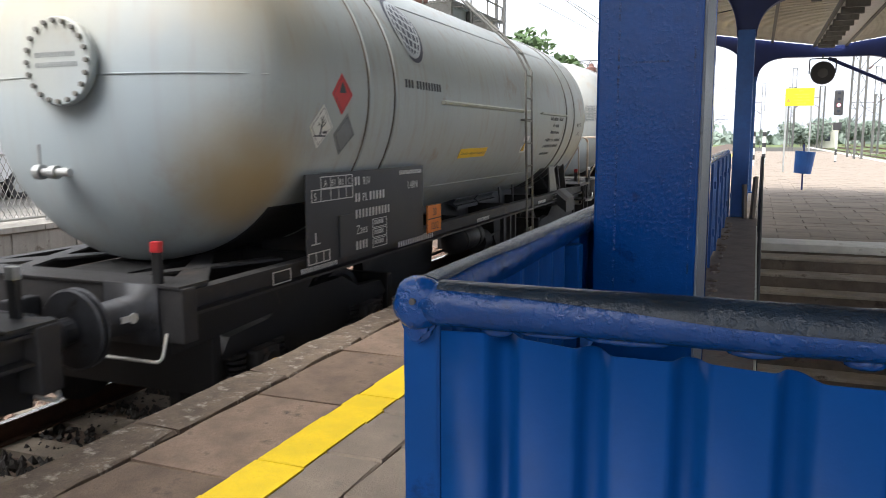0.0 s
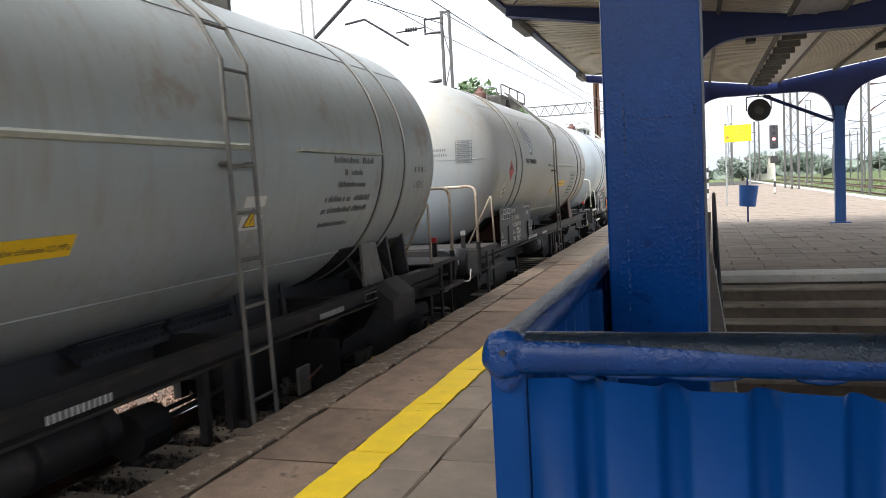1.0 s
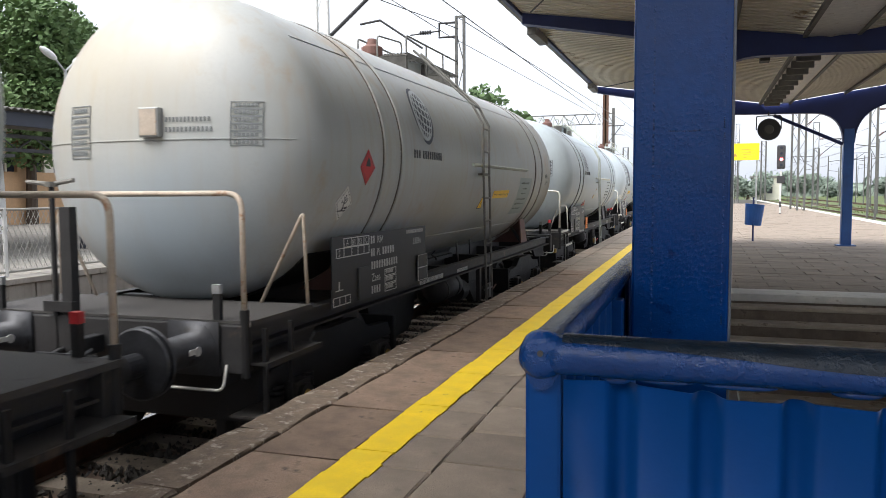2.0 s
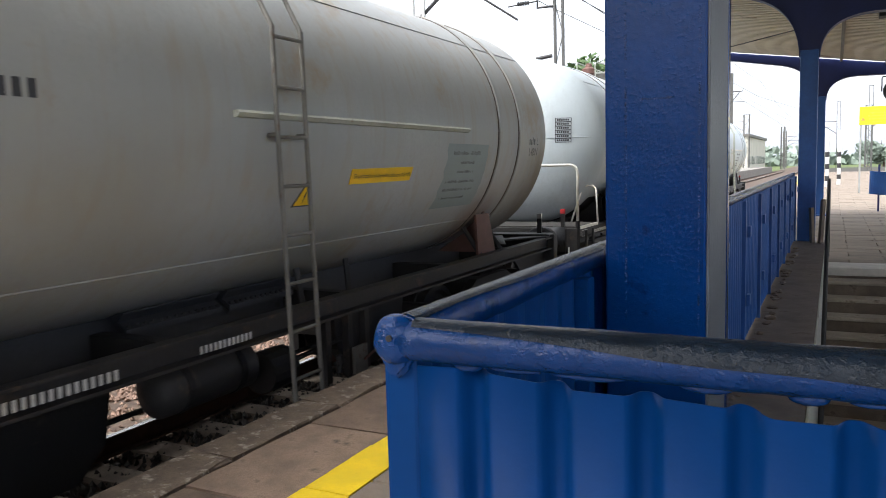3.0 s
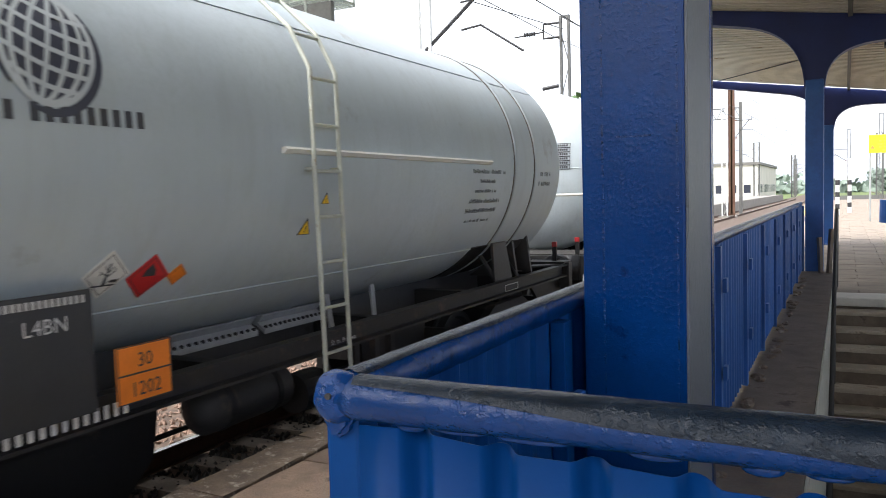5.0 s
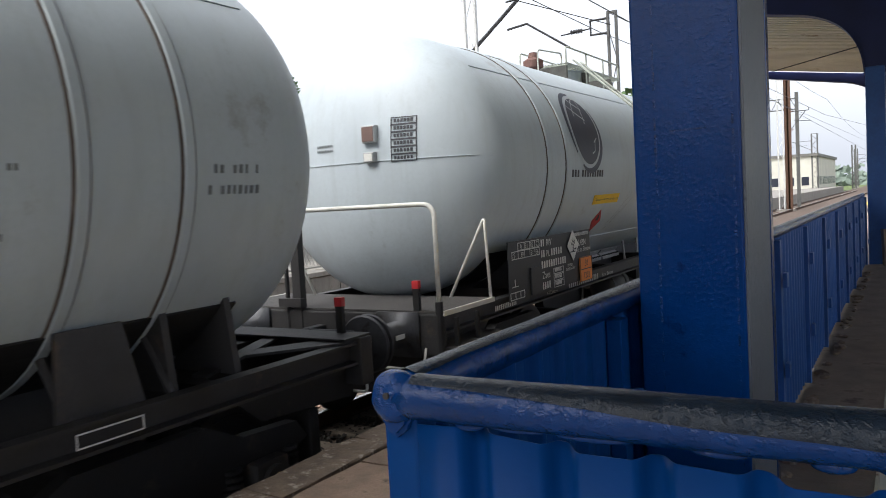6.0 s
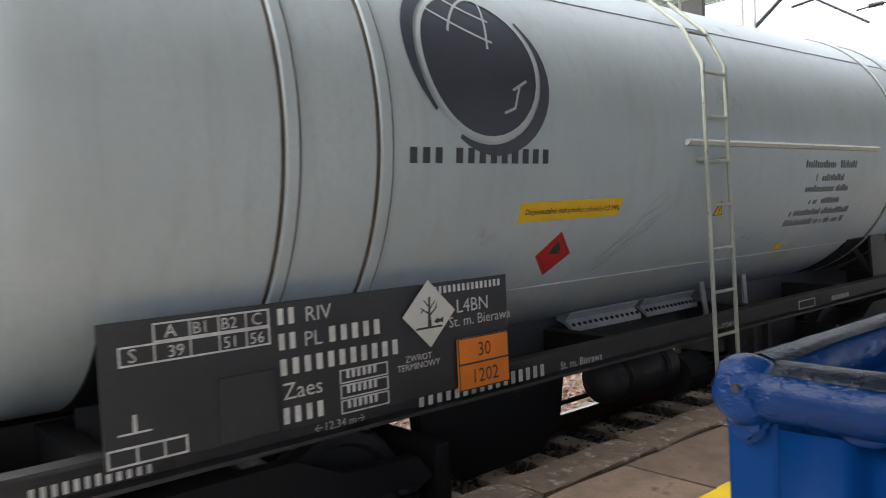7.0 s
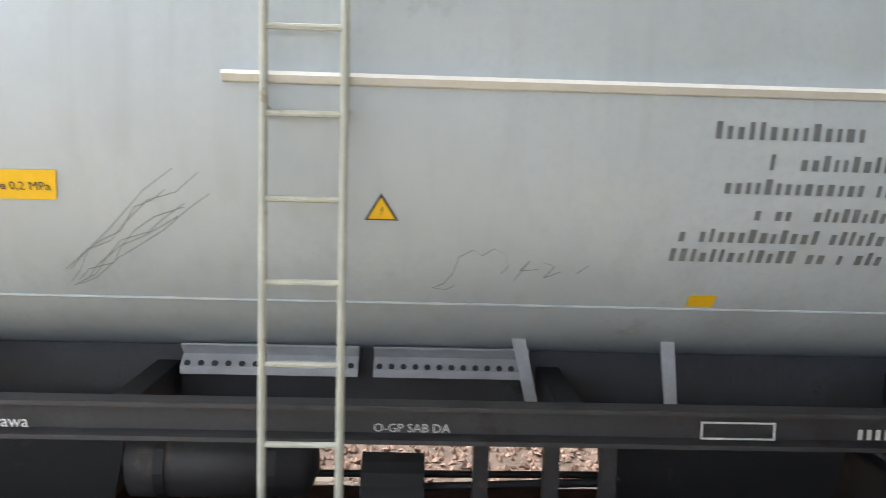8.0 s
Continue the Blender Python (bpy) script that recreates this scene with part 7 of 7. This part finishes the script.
for y in (1.0, 4.7):
    bm = bmesh.new()
    rod(bm, (vx - 0.22, vy + y, 0.40), (vx + 0.02, vy + y, 0.40), 0.34, 20)
    wh = part("wheel", bm, "wire", VN)
    bm = bmesh.new()
    rod(bm, (vx, vy + y, 0.40), (vx + 0.03, vy + y, 0.40), 0.19, 16)
    part("rim", bm, "galv", wh)
bm = B(vx, vx + 0.16, vy + 1.5, vy + 1.62, 1.3, 1.6, bevel=0.03)
part("wing_mirror", bm, "wire", VN)
for y in (2.6, 7.4):
    pb_ = thing("light_blue_post", "pale blue post beside the fence", "post", group="pale blue posts")
    bm = bmesh.new()
    rod(bm, (-11.6, y, 0.06), (-11.6, y, 1.6), 0.08, 10)
    part("post_shaft", bm, "blue_far", pb_)

# ---- trees and distance ----


def tree(x, y, h, spread, seed, material="leaf", clumps=320, leaf=0.3):
    r = random.Random(seed)
    t = thing("tree", "leafy green tree with an uneven crown", "tree", group="trees")
    bm = bmesh.new()
    rod(bm, (x, y, -1.2), (x + 0.2, y, h * 0.55), spread * 0.07, 8, r2=spread * 0.03)
    for k in range(6):
        a = r.uniform(0, 6.28)
        rod(bm, (x + 0.1, y, h * r.uniform(0.3, 0.5)), (x + math.cos(a) * spread * 0.6, y + math.sin(a) * spread * 0.6, h * r.uniform(0.6, 0.85)), spread * 0.025, 6, r2=spread * 0.008)
    part("trunk", bm, "bark", t)
    vs, fs = [], []
    lobes = [(r.gauss(0, 0.42) * spread, r.gauss(0, 0.42) * spread, h * r.uniform(0.42, 0.92), spread * r.uniform(0.28, 0.5)) for _ in range(9)]
    for k in range(clumps * 6):
        lx, ly, lz, lr = r.choice(lobes)
        d = Vector((r.gauss(0, 1), r.gauss(0, 1), r.gauss(0, 1))).normalized() * lr * r.uniform(0.6, 1.08)
        c = Vector((x + lx, y + ly, lz)) + d * Vector((1, 1, 0.8)).length / 1.6
        u = Vector((r.gauss(0, 1), r.gauss(0, 1), r.gauss(0, 0.6))).normalized() * leaf * r.uniform(0.5, 1.1)
        w = u.orthogonal().normalized() * leaf * r.uniform(0.35, 0.7)
        n0 = len(vs)
        vs += [c - u, c - w, c + u, c + w]
        fs.append((n0, n0 + 1, n0 + 2, n0 + 3))
    me = bpy.data.meshes.new("crown")
    me.from_pydata([tuple(v) for v in vs], [], fs)
    me.materials.append(M[material])
    ob = new("crown", me)
    ob.parent = t
    return t


tree(-30.0, 28.5, 10.2, 4.4, 1, clumps=2600, leaf=0.17)
tree(-34.0, 37.0, 10.5, 4.6, 2, clumps=1800, leaf=0.2)
tree(-36.0, 22.0, 9.5, 4.4, 3, clumps=1600, leaf=0.2)
tree(-17.5, 66.0, 9.5, 4.5, 4, clumps=400, leaf=0.4)
tree(-30.0, 4.0, 9.0, 4.5, 5, clumps=300, leaf=0.35)
rt = random.Random(77)
for k in range(16):
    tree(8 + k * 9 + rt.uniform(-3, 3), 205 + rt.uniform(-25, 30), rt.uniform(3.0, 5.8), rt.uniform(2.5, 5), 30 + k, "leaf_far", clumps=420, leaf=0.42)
vs, fs = [], []
for k in range(9000):
    a = rt.uniform(-0.55, 1.1)
    d = rt.uniform(300, 340)
    c = Vector((math.sin(a) * d, math.cos(a) * d, -1 + abs(rt.gauss(0, 2.3)) * (0.7 + 0.6 * math.sin(a * 23) ** 2)))
    u = Vector((rt.gauss(0, 1), rt.gauss(0, 1), rt.gauss(0, 1))).normalized() * 1.5
    w = u.orthogonal().normalized() * 1.2
    n0 = len(vs)
    vs += [c - u, c - w, c + u, c + w]
    fs.append((n0, n0 + 1, n0 + 2, n0 + 3))
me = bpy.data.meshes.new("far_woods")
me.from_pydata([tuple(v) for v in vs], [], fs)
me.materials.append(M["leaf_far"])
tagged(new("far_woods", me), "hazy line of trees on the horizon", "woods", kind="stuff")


def house(x, y, w, d, h, name, label, seed):
    t = thing(name, label, "building", group="far buildings")
    part("wall", B(x - w / 2, x + w / 2, y, y + d, -1.2, h), "far_wall", t)
    part("roof", B(x - w / 2 - 0.3, x + w / 2 + 0.3, y - 0.3, y + d + 0.3, h, h + 0.5), "ladder_dark", t)
    for s in range(max(1, int(h // 3))):
        for k in range(int(w // 2.4)):
            bm = B(x - w / 2 + 0.8 + k * 2.4, x - w / 2 + 2.0 + k * 2.4, y - 0.04, y + 0.02, 0.6 + s * 3, 2.1 + s * 3)
            part("window", bm, "glass", t)
        for k in range(int(d // 2.6)):
            bm = B(x + w / 2 - 0.02, x + w / 2 + 0.04, y + 0.8 + k * 2.6, y + 2.0 + k * 2.6, 0.6 + s * 3, 2.1 + s * 3)
            part("window", bm, "glass", t)


house(-19, 150, 10.4, 40, 5.6, "signal_house", "pale two storey building beside the line", 1)
house(14, 200, 6, 7, 4.2, "signal_house", "small pale building beyond the platform", 2)
house(-30, 190, 12, 20, 5.6, "signal_house", "pale railway building in the distance", 3)
for k in range(26):
    x, y = rt.uniform(8, 60), rt.uniform(75, 240)
    lp = thing("line_pole", "thin grey pole beside the sidings", "pole", group="line poles")
    bm = bmesh.new()
    h = rt.uniform(5, 8)
    rod(bm, (x, y, -1.2), (x, y, h), 0.11, 6, r2=0.07)
    rod(bm, (x, y, h - 0.8), (x + rt.choice((-2, 2)), y, h - 0.5), 0.04, 6)
    part("pole_shaft", bm, "mast", lp)

# weeds along the sidings
vs, fs = [], []
for k in range(7000):
    x, y = rt.uniform(7.7, 40), rt.uniform(14, 120)
    if any(abs(x - t) < 1.2 for t in (12.5, 17.2, 24.0)):
        continue
    h = rt.uniform(0.08, 0.3)
    a = rt.uniform(0, 6.28)
    dx, dy = math.cos(a) * 0.05, math.sin(a) * 0.05
    n0 = len(vs)
    vs += [(x - dx, y - dy, -1.0), (x + dx, y + dy, -1.0), (x + rt.uniform(-0.1, 0.1), y, -0.97 + h)]
    fs.append((n0, n0 + 1, n0 + 2))
me = bpy.data.meshes.new("weeds")
me.from_pydata(vs, [], fs)
me.materials.append(M["grass"])
tagged(new("weeds", me), "tufts of weeds between the sidings", "weeds", kind="stuff")
GB = bmesh.new()
box(GB, 7.9, 400, 27, 500, -1.16, -0.955)
tagged(part("grass_strip", GB, "grass"), "green verge between the sidings", "grass", kind="structure")

# ---- platform slabs, piece by piece ----
r = random.Random(12)
cop_m = [slab_mesh(0.30, 0.985, 0.13, "coping", k, 0.012, 7) for k in range(4)]
edge_m = [slab_mesh(0.555, 0.98, 0.06, "slab_edge", 10 + k, 0.009, 5) for k in range(4)]
near_m = [slab_mesh(0.525, 0.555, 0.06, "slab", 20 + k) for k in range(5)]
far_m = [slab_mesh(0.74, 0.49, 0.06, "slab", 30 + k) for k in range(5)]
y = 1.0
while y < 14:
    lay("coping_stone", cop_m, EDGE, y, 0.0, PLAT, r)
    lay("edge_slab", edge_m, EDGE + 0.322, y - 0.35, -0.002, PLAT, r)
    y += 0.99
y = 0.2
row = 0
while y < 14:
    for k in range(3):
        lay("slab", near_m, -2.03 + 0.535 * k, y + (0.18 if k % 2 else 0), -0.003, PLAT, r)
    y += 0.565
    row += 1
y = FL1 + 0.5
row = 0
while y < 22.0:
    for k in range(10):
        lay("slab", far_m, -0.40 + 0.75 * k - (0.3 if row % 2 else 0), y, -0.003, PLAT, r)
    y += 0.5
    row += 1
rest = bmesh.new()
vs, fs = [], []


def quad_slab(x, y, w, l):
    z = r.uniform(-0.006, 0.001)
    n0 = len(vs)
    vs.extend([(x, y, z), (x + w, y, z), (x + w, y + l, z), (x, y + l, z), (x, y, -0.05), (x + w, y, -0.05), (x + w, y + l, -0.05), (x, y + l, -0.05)])
    fs.extend([(n0, n0 + 1, n0 + 2, n0 + 3), (n0, n0 + 4, n0 + 5, n0 + 1), (n0 + 1, n0 + 5, n0 + 6, n0 + 2), (n0 + 2, n0 + 6, n0 + 7, n0 + 3), (n0 + 3, n0 + 7, n0 + 4, n0)])


y = 22.1
while y < 90:
    k = -0.45 - (0.3 if int(y * 2) % 2 else 0)
    while k < 7.0:
        quad_slab(k, y, 0.74, 0.49)
        k += 0.75
    y += 0.5
y = 14.2
while y < 90:
    for x, w in ((EDGE, 0.3), (EDGE + 0.312, 0.565), (-2.03, 0.525), (-1.495, 0.525), (-0.96, 0.5)):
        quad_slab(x, y, w, 0.96)
    y += 0.98
y = -8.0
while y < 1.0:
    for x, w in ((EDGE, 0.3), (EDGE + 0.312, 0.565), (-2.03, 0.525), (-1.495, 0.525), (-0.96, 0.56)) + tuple((-0.38 + 0.75 * k, 0.74) for k in range(10)):
        if not (y > 0.1 and x > -0.6 and x < 3.5):
            quad_slab(x, y, w, 0.96)
    y += 0.98
me = bpy.data.meshes.new("far_slabs")
me.from_pydata(vs, [], fs)
me.materials.append(M["slab"])
ob = tagged(new("far_slabs", me), "worn concrete slabs farther along the platform", "slabs", kind="stuff")
rest.free()

# ---- what moves ----
SPEED, SLOW = 6.7296, -0.10786


def run(t):
    return SPEED * t + 0.5 * SLOW * t * t


def motions():
    for ob, wheels, y in WAGONS:
        walk(ob, [(t, pose(XC, y - run(t), ZR)) for t in [0.5 * k for k in range(17)]])
        for w in wheels:
            wy = w.location.y
            walk(w, [(2 * k / 30, pose(0, wy, 0.46, math.degrees(run(2 * k / 30) / 0.46))) for k in range(121)])


motions()
